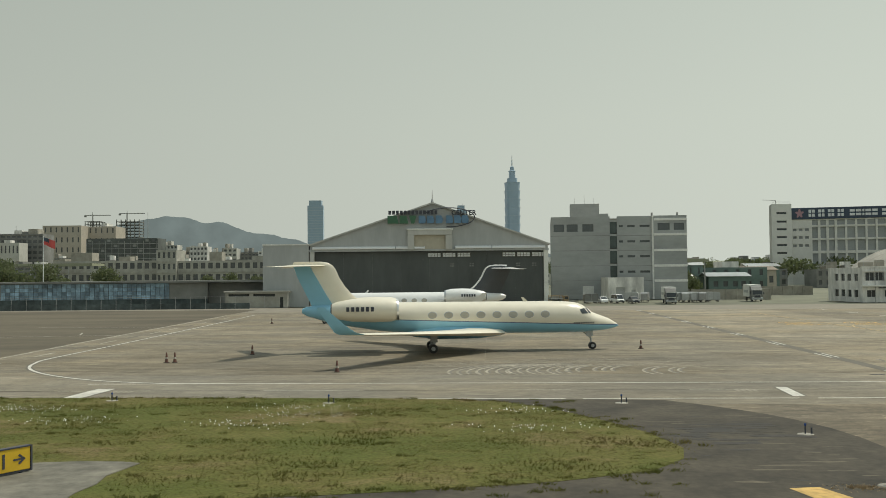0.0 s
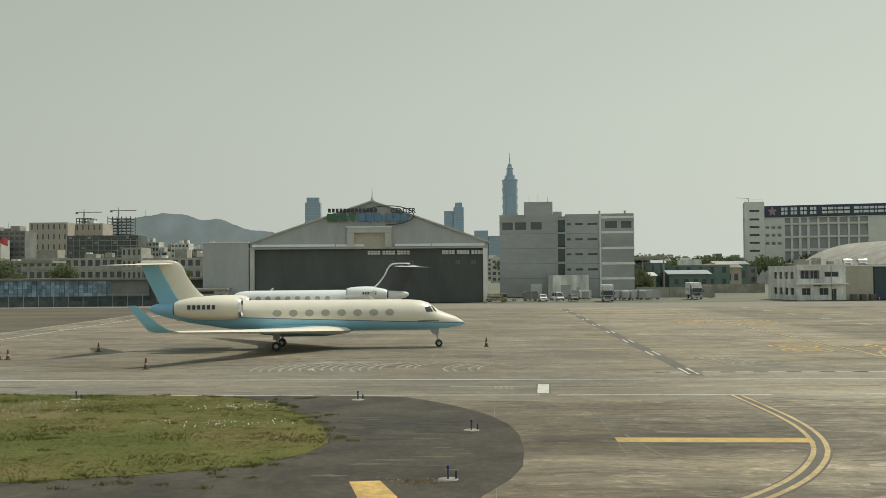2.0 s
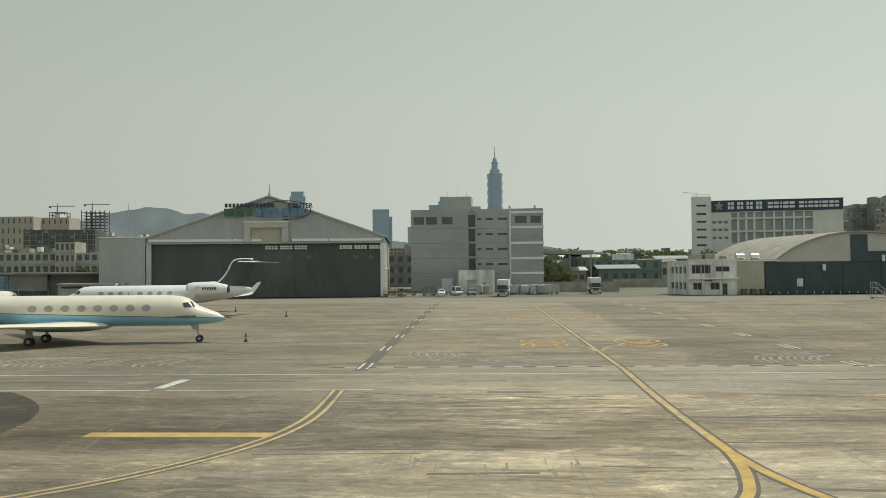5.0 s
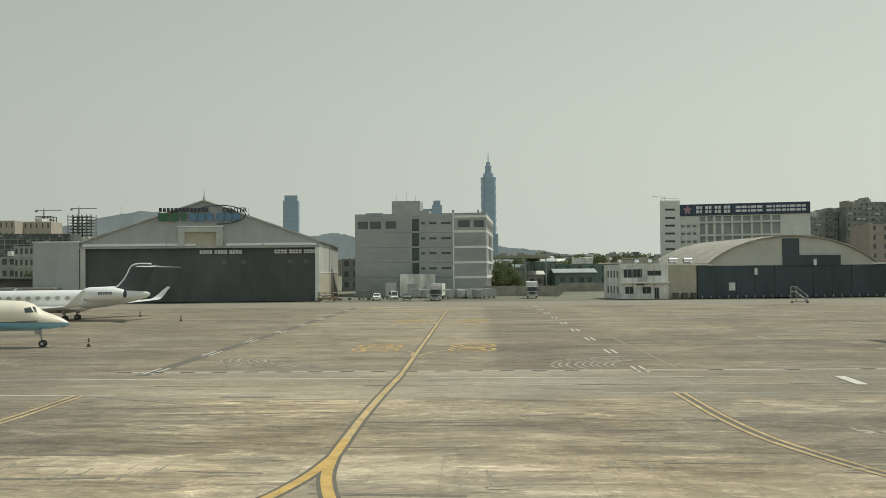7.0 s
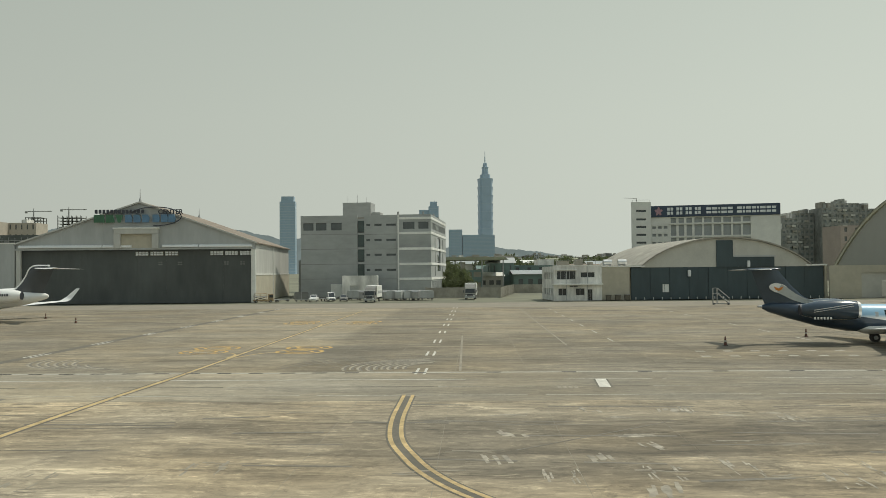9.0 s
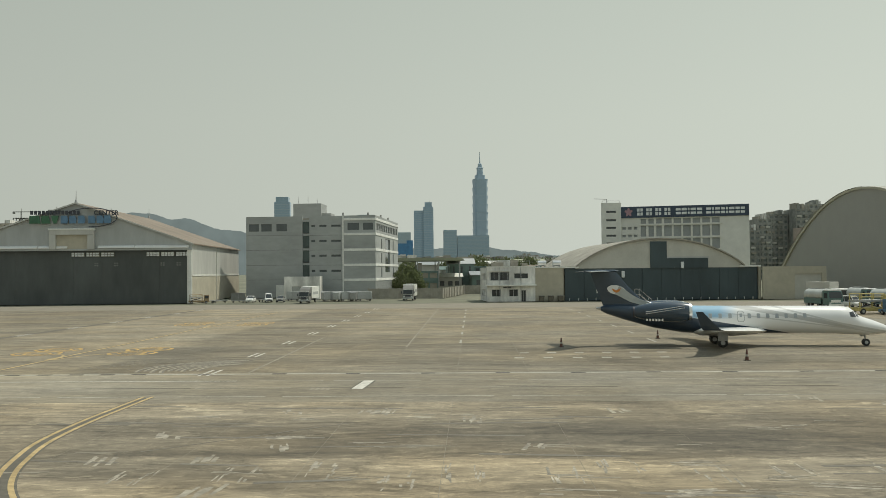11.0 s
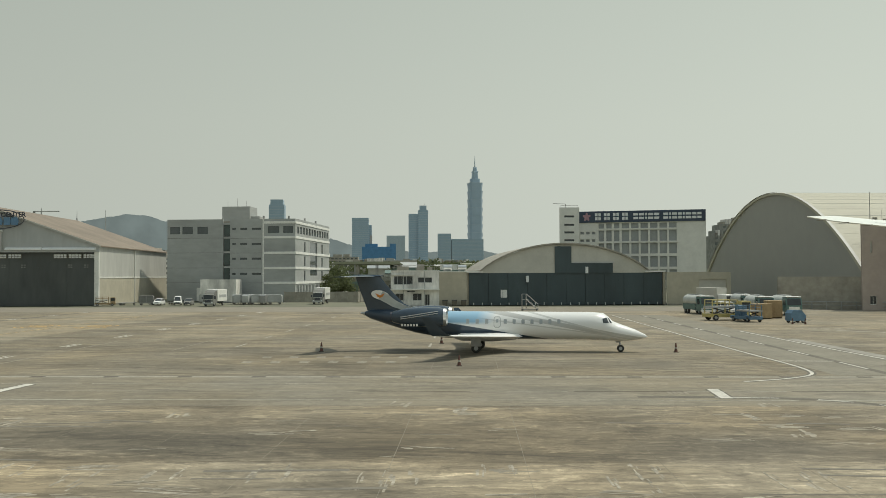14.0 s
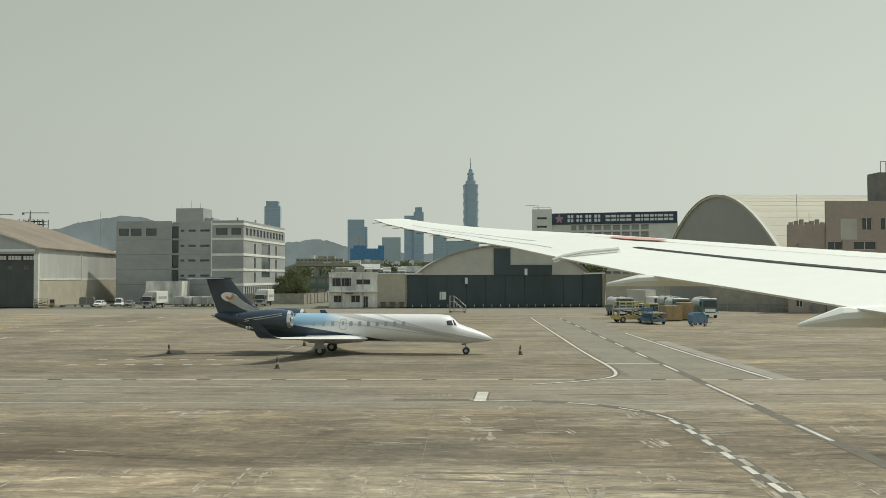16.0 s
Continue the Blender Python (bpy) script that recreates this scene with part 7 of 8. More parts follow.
# ---- buildings on the far side ----
def block(name, label, x, y, w, d, h, wall, rows, cols, ratio=0.55, turn=0.0, roof_bits=2, group="", seed=0, pane=CITY_GLASS, category="building"):
    """A city block: wall with real openings in front, plain sides, a roof slab and small roof structures."""
    r = random.Random(seed)
    b = thing(name, label, category, pose(x, y, 0, 0, 0, turn), group=group)
    fh, cw = h / rows, w / cols
    ops = [(cw * (c + (1 - ratio) / 2), cw * (c + (1 + ratio) / 2), fh * (k + 0.32), fh * (k + 0.82)) for k in range(rows) for c in range(cols)]
    facade(b, (0, 0, 0), (1, 0, 0), (0, 1, 0), w, 0, h, ops, wall, pane if y < 400 else None, depth=0.3, thick=0.5)
    if y >= 400:                                     # too small to tell apart: the panes stay one sheet behind the openings
        tagged(part("window_panes", Geo().box(0.4, w - 0.4, 0.3, 0.36, 0.2, h - 1.2), pane, b), kind="stuff")
    solid(b, 0, 0.5, 0.5, d, 0, h, wall, "side_wall")
    solid(b, w - 0.5, w, 0.5, d, 0, h, wall, "side_wall")
    solid(b, 0.5, w - 0.5, 0.5, d, h - 1.1, h - 0.7, CONCRETE, "roof")
    led = Geo()
    for k in range(1, rows):
        led.box(-0.1, w + 0.1, -0.18, 0.0, fh * k - 0.1, fh * k + 0.12)
    part("floor_ledge", led, wall, b)
    for k in range(roof_bits):
        a = r.uniform(0.05, 0.75) * w
        part("roof_hut", Geo().box(a, a + w * r.uniform(0.1, 0.22), 1.0 + 0.63 * k, d * 0.6 - 0.37 * k, h - 0.7 + 0.02 * k, h + r.uniform(1.5, 3.6)), r.choice((wall, CONCRETE, WHITE_WALL)), b)
    return b


# long low school-like range with a stair tower
block("long_range_building", "long two-storey pale grey range with many windows", -132, 343, 37, 14, 12.9, RANGE_WALL, 3, 14, 0.62, roof_bits=3, seed=1)
block("long_range_building", "long two-storey pale grey range beside a stair tower", -88, 343, 38, 14, 12.7, RANGE_WALL, 3, 14, 0.62, roof_bits=2, seed=2)
block("stair_tower", "pale grey stair tower with narrow windows", -95, 341.5, 7.2, 12, 16.6, RANGE_WALL, 4, 4, 0.5, roof_bits=0, seed=3)
block("tan_block", "large tan tiled block with few windows", -353, 885, 36, 40, 57, TAN_WALL, 6, 7, 0.28, roof_bits=0, seed=4)
block("tan_block", "tan tiled wing of a large block", -318, 905, 27, 30, 57, TAN_WALL, 6, 5, 0.25, roof_bits=1, seed=5)
nb = thing("netted_building", "dark building wrapped in scaffold netting", "building", pose(-215, 610, 0))
solid(nb, 0, 46, 0, 20, 0, 32.6, NETTING, "wrapped_body")
for k in range(9):
    part("scaffold_rail", Geo().box(-0.3, 46.3, -0.5, -0.2, 3.3 * k + 2.6, 3.3 * k + 2.9), STEEL, nb)
for k in range(10):
    for q in range(11):
        if (k * 5 + q * 3) % 7 > 1:
            part("window", Geo().box(1.2 + 4.1 * q, 1.2 + 4.1 * q + 2.0 + 0.2 * (k % 3), -0.12, 0.0, 3.3 * k + 0.7, 3.3 * k + 2.2), CITY_GLASS if (k + q) % 3 else PALE_PANE, nb)
for k in range(12):
    part("scaffold_post", Geo().box(4.1 * k, 4.1 * k + 0.25, -0.55, -0.3, 0, 31), STEEL, nb)
for k2, (x, y, w_, h, wall_) in enumerate(((-178, 648, 12, 32, OFF_WALL), (-165, 655, 9, 28, TAN_WALL), (-155.5, 640, 12, 30.5, WHITE_WALL), (-143, 650, 10, 27, CONCRETE), (-132.5, 640, 9, 29, OFF_WALL), (-123, 652, 13, 26.5, DARK_WALL),
                                          (-109.5, 645, 10, 27, WHITE_WALL), (-99, 655, 12, 25, TAN_WALL), (-86.5, 645, 11, 25.5, OFF_WALL))):
    block("apartment_house", "crowded pale apartment house with balconies and roof huts", x, y, w_, 14, h - 2.5, wall_, 8, max(3, int(w_ / 2.4)), 0.6, 0, 3, "apartment houses", 300 + k2)
block("dark_glass_block", "dark glazed block with pale vertical piers", -300, 660, 37, 20, 38.5, DARK_WALL, 10, 10, 0.7, 0, 3, seed=330)
block("pier_fronted_block", "pale block with narrow upright windows", -300, 640, 29, 14, 31.5, OFF_WALL, 3, 11, 0.4, 0, 1, seed=331)
# towers under construction with cranes
for x, y, h, w in ((-482, 1360, 90, 22), (-440, 1370, 93, 34)):
    s = thing("building_frame", "open concrete frame of a tower under construction", "building site", pose(x, y, 0), group="building frames")
    for k in range(int(h / 4.5)):
        part("floor_slab", Geo().box(0, w, 0, 24, 4.5 * k + 4, 4.5 * k + 4.6), DARK_WALL, s)
    for a in range(6):
        part("column", Geo().box(a * (w - 1) / 5, a * (w - 1) / 5 + 1, 0, 1, 0, h), DARK_WALL, s)
        part("column", Geo().box(a * (w - 1) / 5, a * (w - 1) / 5 + 1, 23, 24, 0, h), DARK_WALL, s)
    c = thing("tower_crane", "tower crane with a long level jib", "crane", pose(x + w * 0.4, y + 8, 0), group="tower cranes")
    part("mast", Geo().box(-0.8, 0.8, -0.8, 0.8, 0, h + 10), STEEL, c)
    part("jib", Geo().box(-12, 26, -0.4, 0.4, h + 8.6, h + 9.8), STEEL, c)
    part("counterweight", Geo().box(-12, -9, -1.2, 1.2, h + 6.5, h + 8.6), DARK_WALL, c)
    part("peak", Geo().rod((0, 0, h + 10), (0, 0, h + 14), 0.6, 0.3), STEEL, c)
# rows of apartment houses, stepping back
r = random.Random(9)
walls = [DARK_WALL, OFF_WALL, TAN_WALL, CONCRETE, GREY_WALL, WHITE_WALL]
k = 0
for y, x0, x1, h0, h1 in ((520, -330, -70, 12, 17), (660, -420, -60, 17, 24), (760, -330, -90, 18, 26)):
    x = x0
    while x < x1:
        w = r.uniform(16, 30)
        h = r.uniform(h0, h1)
        block("apartment_house", r.choice(("sooty apartment house with rows of dark windows", "pale apartment house with small windows", "weathered apartment house with roof huts")), x, y + r.uniform(-15, 15), w, 16, h, r.choice(walls[:4]) if x < -150 else r.choice(walls),
              max(4, int(h / 3.4)), max(3, int(w / 4)), r.uniform(0.5, 0.7), r.uniform(-12, 12), 3, "apartment houses", k)
        x += w + r.uniform(0.5, 8)
        k += 1
# low town between the office block and the white office
for y, x0, x1, h0, h1 in ((395, 84, 190, 6, 9), (470, 70, 178, 8, 13), (580, 60, 220, 10, 16), (740, 40, 260, 12, 18), (950, 0, 300, 14, 21), (1250, -40, 380, 17, 27), (1600, -80, 460, 20, 36)):
    x = x0
    while x < x1:
        w = r.uniform(9, 20) * (1 + y / 1500)
        h = r.uniform(h0, h1)
        yy_ = y + r.uniform(-20, 20)
        block("town_house", r.choice(("low town house with a metal roof shed", "weathered low house with rooftop clutter", "small flat-roofed town house")), x, yy_, w, 12, h, r.choice(walls if y < 900 else (SLUM_WALL, CONCRETE, GREY_WALL, DARK_WALL)),
              max(2, int(h / 3.4)), max(2, int(w / 3.2)), r.uniform(0.4, 0.6), r.uniform(-2, 2), 3, "town houses", k)
        if r.random() < 0.5:
            s = thing("roof_shed", "pale corrugated roof shed", "shed", pose(x + w * 0.2, yy_ + 2.5, h - 0.7), group="roof sheds")
            part("sheet_roof", Geo().prism([(-1, 0, 2.0), (w * 0.6, 0, 2.6), (w * 0.6, 0, 2.75), (-1, 0, 2.15)], (0, 7, 0)), r.choice((WHITE_TRIM, SILVER, ROOF_TAN)), s)
            for xx in (0, w * 0.55):
                for yy in (0.5, 6.5):
                    part("post", Geo().box(xx, xx + 0.15, yy, yy + 0.15, 0, 2.3), STEEL, s)
        x += w + r.uniform(0, 4)
        k += 1
woods, wr = Geo(), random.Random(55)
for k in range(150):                                  # tree tops between the roofs
    y = wr.choice((432, 440, 505, 530, 545, 620, 690, 820, 1080))
    cx_, cy_, top_ = wr.uniform(60, 110 + y * 0.22), y + wr.uniform(-8, 8), wr.uniform(7.5, 11.0) + y * 0.0075
    for q in range(90):
        v = Vector((wr.gauss(0, 1), wr.gauss(0, 1), wr.gauss(0, 1))).normalized() * wr.uniform(0.5, 1.0)
        p_ = Vector((cx_ + v.x * 4.2, cy_ + v.y * 4.2, top_ - 3.2 + v.z * 3.4))
        e_ = Euler((wr.uniform(0, 6.28), wr.uniform(0, 6.28), wr.uniform(0, 6.28))).to_matrix()
        woods.add([p_ + e_ @ Vector(o) * wr.uniform(0.7, 1.2) for o in ((-1, 0, 0), (0, -0.6, 0.15), (1, 0, 0), (0, 0.6, 0.15))], [(0, 1, 2, 3)])
tagged(part("far_woods", woods, LEAF), "hazy green tree tops between the town roofs", "trees", kind="stuff")
block("teal_hall", "teal clad hall with a pale metal roof", 92.2, 324, 8.6, 18, 9.2, GREEN_CLAD, 2, 3, 0.2, roof_bits=0, seed=74)
tr_ = thing("metal_roof", "pale corrugated metal roof sheet on a hall", "roof", pose(92.0, 323.6, 9.2))
part("sheet_roof", Geo().prism([(-0.4, 0, 0.0), (9.4, 0, 0.0), (9.4, 6, 1.9), (-0.4, 6, 1.9)], (0, 0, 0.15)), CLADDING, tr_)
part("sheet_roof", Geo().prism([(-0.4, 6, 1.9), (9.4, 6, 1.9), (9.4, 18, 0.0), (-0.4, 18, 0.0)], (0, 0, 0.15)), CLADDING, tr_)
block("grey_slab_block", "long grey apartment slab with setback roof", 10, 905, 46, 24, 25, CONCRETE, 7, 12, 0.6, roof_bits=3, seed=70)
block("grey_slab_block", "pinkish grey apartment slab with stepped roof", 62, 930, 34, 24, 22, GREY_WALL, 6, 9, 0.6, roof_bits=3, seed=71)
block("green_clad_store", "long green clad store behind the wall", 92, 330, 34, 20, 8.4, GREEN_CLAD, 2, 8, 0.3, roof_bits=2, seed=72)
block("green_glass_office", "low office with greenish glass front", 78, 300, 9, 14, 6.8, GREEN_CLAD, 2, 3, 0.8, roof_bits=1, seed=73, pane=CABIN_GLASS)
for k2, (x, y, w, h, wall_, roof_) in enumerate(((84, 318, 12, 4.6, OFF_WALL, WHITE_TRIM), (99, 312, 14, 5.2, GREEN_CLAD, SILVER), (90, 352, 16, 7.2, WHITE_WALL, GREEN_CLAD), (108, 346, 15, 6.6, GREEN_CLAD, WHITE_TRIM),
                                             (124, 352, 14, 7.4, TAN_WALL, ROOF_TAN), (82, 385, 14, 9.4, OFF_WALL, SILVER), (101, 402, 18, 9.8, DARK_WALL, WHITE_TRIM), (122, 398, 16, 10.4, WHITE_WALL, GREEN_ROOF), (141, 392, 14, 9.0, GREEN_CLAD, SILVER))):
    sh = thing("low_shed", "low town shed with a shallow metal roof", "shed", pose(x, y, 0), group="low sheds")
    facade(sh, (0, 0, 0), (1, 0, 0), (0, 1, 0), w, 0, h, [(w * q, w * q + 1.6, h * 0.35, h * 0.7) for q in (0.12, 0.36, 0.6, 0.8)], wall_, CITY_GLASS)
    solid(sh, 0, 0.4, 0.4, 10, 0, h, wall_, "side_wall")
    solid(sh, w - 0.4, w, 0.4, 10, 0, h, wall_, "side_wall")
    part("metal_roof", Geo().prism([(-0.6, -0.7, h), (w + 0.6, -0.7, h), (w + 0.6, 5, h + 1.3), (-0.6, 5, h + 1.3)], (0, 0, 0.15)).prism([(-0.6, 5, h + 1.3), (w + 0.6, 5, h + 1.3), (w + 0.6, 10.7, h), (-0.6, 10.7, h)], (0, 0, 0.15)), roof_, sh)
cs = thing("canopy_shed", "long open canopy with pale green flat roof", "canopy", pose(70, 300, 0))
part("roof_deck", Geo().prism([(2, 0, 10.2), (26, 0, 10.2), (24.5, 0, 11.1), (4, 0, 11.1)], (0, 30, 0)), GREEN_ROOF, cs)
for x in (3, 10, 17, 24):
    for y in (0.5, 29):
        part("post", Geo().box(x, x + 0.35, y, y + 0.35, 0, 10.2), STEEL, cs)
# hillside apartments to the right of the airline office
for k2, (x, w_, h) in enumerate(((280.5, 6.5, 29.5), (287.5, 8.5, 36.5), (296.5, 11.5, 39.5), (308.5, 9.5, 42), (318.5, 15, 45), (334, 15, 42), (349.5, 17, 40), (367, 16, 43), (383.5, 18, 41))):
    block("hillside_apartments", "tall greenish grey apartment block with crowded balconies", x, 530 + 5 * (k2 % 3), w_, 18, h, SLUM_WALL, max(7, int(h / 3.1)), max(2, int(w_ / 2.6)), 0.55, 0, 3, "hillside apartments", 200 + k2, pane=SLUM_GLASS)
    bal = thing("balcony_stack", "crowded balconies with metal cages", "balconies", pose(x, 530 + 5 * (k2 % 3), 0), group="balcony stacks")
    for q in range(max(1, int(w_ / 4))):
        for f in range(2, int(h / 3.1)):
            if (q * 7 + f * 3 + k2) % 4:
                a_ = 0.5 + 4 * q + 0.4 * ((f * 5 + q) % 3)
                part("balcony", Geo().box(a_, a_ + 2.6, -1.0, -0.2, 3.1 * f, 3.1 * f + 1.1), (OFF_WALL, SLUM_WALL, CONCRETE)[(f + q + k2) % 3], bal)
block("brick_block", "brown tiled block in front of the apartments", 281.5, 452, 56, 20, 27.8, PINK_WALL, 6, 10, 0.25, roof_bits=1, seed=230)
# between the hangar and the office block
block("lane_building", "narrow grey building seen in the gap", 27, 300, 9, 14, 10.5, DARK_WALL, 3, 3, 0.5, roof_bits=1, seed=240)

# ---- the left side of the apron: panelled hoarding, stores, fence, flag ----
pb = thing("panelled_shed", "long shed with a pale blue panelled front", "shed", pose(-92, 205, 0))
solid(pb, -30, 46, 0.3, 14, 0, 5.4, DARK_WALL, "body")
part("roof_edge", Geo().box(-31, 62, -0.6, 15, 5.4, 5.8), DARK_WALL, pb)
for i in range(36):
    for j in range(4):
        part("panel", Geo().box(1.2 + 1.015 * i, 2.13 + 1.015 * i, 0.12, 0.28, 1.85 + 0.87 * j, 2.66 + 0.87 * j), BLUE_PANEL, pb)
part("low_skirt", Geo().box(-30, 46, 0.0, 0.3, 0, 1.8), SKIRT, pb)
solid(pb, 46, 62, 2.0, 12, 0, 5.3, DARK_WALL, "dark_bay")
fe = thing("mesh_fence", "dark mesh fence on thin posts along the apron edge", "fence", pose(-130, 190, 0))
for i in range(34):
    part("post", Geo().box(3 * i - 0.04, 3 * i + 0.04, -0.04, 0.04, 0, 2.6), STEEL, fe)
part("mesh", Geo().box(0, 96, -0.01, 0.01, 0.05, 1.2), SKIRT, fe)
part("rail", Geo().box(0, 99, -0.03, 0.03, 2.5, 2.56), STEEL, fe)
st = thing("low_store", "low concrete store with louvred strip and pale doors", "store", pose(-40.2, 196, 0))
facade(st, (0, 0, 0), (1, 0, 0), (0, 1, 0), 13.0, 0, 3.2, [(0.6, 5.0, 2.35, 2.9), (5.8, 10.4, 2.35, 2.9), (11.4, 12.1, 0, 2.2)], RANGE_WALL, GLASS)
solid(st, 0, 0.4, 0.4, 8, 0, 3.2, RANGE_WALL, "wall")
solid(st, 12.6, 13.0, 0.4, 8, 0, 3.2, OFF_WALL, "wall")
solid(st, -0.3, 13.3, -0.4, 8.2, 3.2, 3.5, RANGE_WALL, "roof")
small_car(pose(-47, 214, 0, 0, 0, 180), WHITE_PAINT, "white car parked behind the low store")
fp = thing("flagpole", "white flagpole with a red flag with blue corner", "flagpole", pose(-99.5, 250, 0))
part("pole", Geo().rod((0, 0, 0), (0, 0, 18), 0.14, 0.07), SIGN_WHITE, fp)
fl = Geo()
rows_ = []
for i in range(9):
    x = 0.1 + 0.36 * i
    yv = 0.35 * math.sin(i * 0.9)
    rows_.append([(x, yv, 17.6 - 0.12 * i), (x, yv + 0.03, 17.6 - 0.12 * i), (x, yv + 0.18, 15.7 - 0.16 * i), (x, yv + 0.15, 15.7 - 0.16 * i)])
flag = part("flag", Geo().loft(rows_), RED, fp)
part("flag_corner", Geo().loft([[(a[0], a[1] - 0.02, a[2] + 0.01), (a[0], a[1] - 0.01, a[2] + 0.01), (a[0], a[1] + 0.07, a[2] - 1.0), (a[0], a[1] + 0.06, a[2] - 1.0)] for a in [q[0] for q in rows_[:5]]]), BLUE_TARP, flag)
lh = thing("left_canopy", "long low canopy roof at the apron edge", "canopy", pose(-150, 300, 0))
part("roof_deck", Geo().box(0, 46, 0, 12, 10.6, 11.4), GREEN_ROOF, lh)
for x in (2, 14, 26, 38, 45):
    part("post", Geo().box(x, x + 0.3, 1, 1.3, 0, 10.6), STEEL, lh)
# masts on the skyline
for x, y, h in ((-640, 1500, 92), (-1230, 4280, 309)):
    m_ = thing("radio_mast", "thin lattice radio mast", "mast", pose(x, y, 0), group="radio masts")
    part("mast", Geo().rod((0, 0, 0), (0, 0, h), h * 0.008, h * 0.003, n=4), STEEL, m_)


# ---- painted lines and marks on the apron ----
LAID = [0]                                          # each line lies a hair above the last


def ribbon(points, width, mat, name, label="", z=0.006, parent=None, closed=False):
    """A painted line of the given width along points (u, v) of the apron."""
    pts = [Vector((p[0], p[1])) for p in points]
    if not closed and 4 <= len(pts) < 14:            # round off the bends
        p_ = [pts[0] * 2 - pts[1], *pts, pts[-1] * 2 - pts[-2]]
        fine = []
        for a, b, c, d in zip(p_, p_[1:], p_[2:], p_[3:]):
            for k in range(5):
                t = k / 5
                fine.append(0.5 * (2 * b + (c - a) * t + (2 * a - 5 * b + 4 * c - d) * t * t + (3 * b - a - 3 * c + d) * t ** 3))
        pts = fine + [pts[-1]]
    LAID[0] += 1
    z += 0.00003 * (LAID[0] % 97)
    left, right = [], []
    for i, p in enumerate(pts):
        a, b = pts[max(i - 1, 0)], pts[min(i + 1, len(pts) - 1)]
        if closed:
            a, b = pts[i - 1], pts[(i + 1) % len(pts)]
        d = (b - a).normalized()
        nrm = Vector((-d.y, d.x)) * width / 2
        left.append((p.x + nrm.x, p.y + nrm.y, z))
        right.append((p.x - nrm.x, p.y - nrm.y, z))
    if closed:
        left.append(left[0])
        right.append(right[0])
    g = Geo().loft([[a, b, (b[0], b[1], 0.001), (a[0], a[1], 0.001)] for a, b in zip(left, right)], caps=False)
    return part(name, g, mat, parent or pavement, label)


def arc_points(cu, cv, r, a0, a1, n=18):
    return [(cu + r * math.cos(radians(a0 + (a1 - a0) * k / n)), cv + r * math.sin(radians(a0 + (a1 - a0) * k / n))) for k in range(n + 1)]


def offset(points, d):
    out = []
    for i, p in enumerate(points):
        a, b = points[max(i - 1, 0)], points[min(i + 1, len(points) - 1)]
        v = Vector((b[0] - a[0], b[1] - a[1])).normalized()
        out.append((p[0] - v.y * d, p[1] + v.x * d))
    return out


def dashes(points_at, start, stop, on, off, width, mat, name, z=0.006):
    v = start
    while v < stop:
        ribbon([points_at(v), points_at(min(v + on, stop))], width, mat, name, z=z)
        v += on + off


# service road: thin edge lines, a dashed middle, drain gratings
u = -150.0
while u < 290:
    ribbon([(u, 48.35), (u + 11.0, 48.35)], 0.17, WHITE_LINE if u < 20 else FADED_LINE, "road_edge_line")
    ribbon([(u, 52.0), (u + 6.0, 52.0)], 0.16, DARK_LINE, "centre_dash_dark")
    ribbon([(u + 6.2, 52.0), (u + 11.6, 52.0)], 0.13, FADED_LINE, "centre_dash")
    u += 11.9
ribbon([(-24.5, 55.4), (60, 55.4)], 0.17, WHITE_LINE, "road_edge_line")
u = 60.0
while u < 200:
    ribbon([(u, 55.4 + 0.05 * math.sin(u)), (u + 5.2, 55.4 + 0.05 * math.sin(u + 2))], 0.15, FADED_LINE, "road_edge_line")
    u += 5.8
for uu in [24.0 + 2.05 * k for k in range(15)] + [57.0 + 4.75 * k for k in range(28)]:
    gr = thing("drain_grating", "dark iron drain grating set in concrete", "drain", APRON @ pose(uu, 59.2, 0), group="drain gratings")
    part("pan", Geo().box(-0.45, 0.45, -0.2, 0.2, 0.001, 0.01), INK, gr)
    bars = Geo()
    for q in range(8):
        bars.box(-0.44 + 0.118 * q, -0.38 + 0.118 * q, -0.19, 0.19, 0.01, 0.018)
    part("grate", bars, DARK_LINE, gr)
ribbon([(24, 59.2), (190, 59.2)], 0.5, FADED_LINE, "drain_channel", z=0.0035)

# wide white stop bars
for uu in (-22.6, 15.9, 67.7, 107.5):
    vv = 51.3 if 60 < uu < 70 else 49.0
    ribbon([(uu, vv), (uu + 0.25, vv + 4.1)], 1.35 if uu < 0 else 0.85, DARK_LINE, "stop_bar_border", z=0.005)
    ribbon([(uu, vv + 0.1), (uu + 0.25, vv + 4.0)], 1.05 if uu < 0 else 0.62, WHITE_LINE, "stop_bar", z=0.008)
    g = Geo()
    for k in range(4):
        g.box(uu - 2.6 + 0.3 * k if uu > 0 else uu + 1.2 + 0.3 * k, uu - 2.4 + 0.3 * k if uu > 0 else uu + 1.4 + 0.3 * k, 51.0, 51.9, 0.002, 0.006)
    part("painted_code", g, PALE_MARK, pavement, "small faded painted code")

# yellow lead-in line with a fork
far_stem = [(42.0, 152), (42.0, 57)]
stem = [(42.0, 57), (41.8, 50), (41.68, 44), (41.64, 39), (41.66, 35.5)]
throat = [(41.66, 35.5), (41.67, 34.0), (41.68, 33.0), (41.68, 32.0)]
left_leg = [(41.68, 32.0), (41.42, 29.6), (41.08, 27.8), (40.55, 26.0), (39.3, 23.6), (37.2, 21.1), (34.0, 17.6), (29.5, 13.8), (24, 10.8), (17, 8.2)]
right_leg = [(41.68, 32.0), (41.86, 29.6), (42.14, 27.8), (42.55, 26.0), (43.3, 23.6), (44.6, 20.6), (46.8, 16.9), (51, 12.6), (56, 9.8), (62, 8.0)]
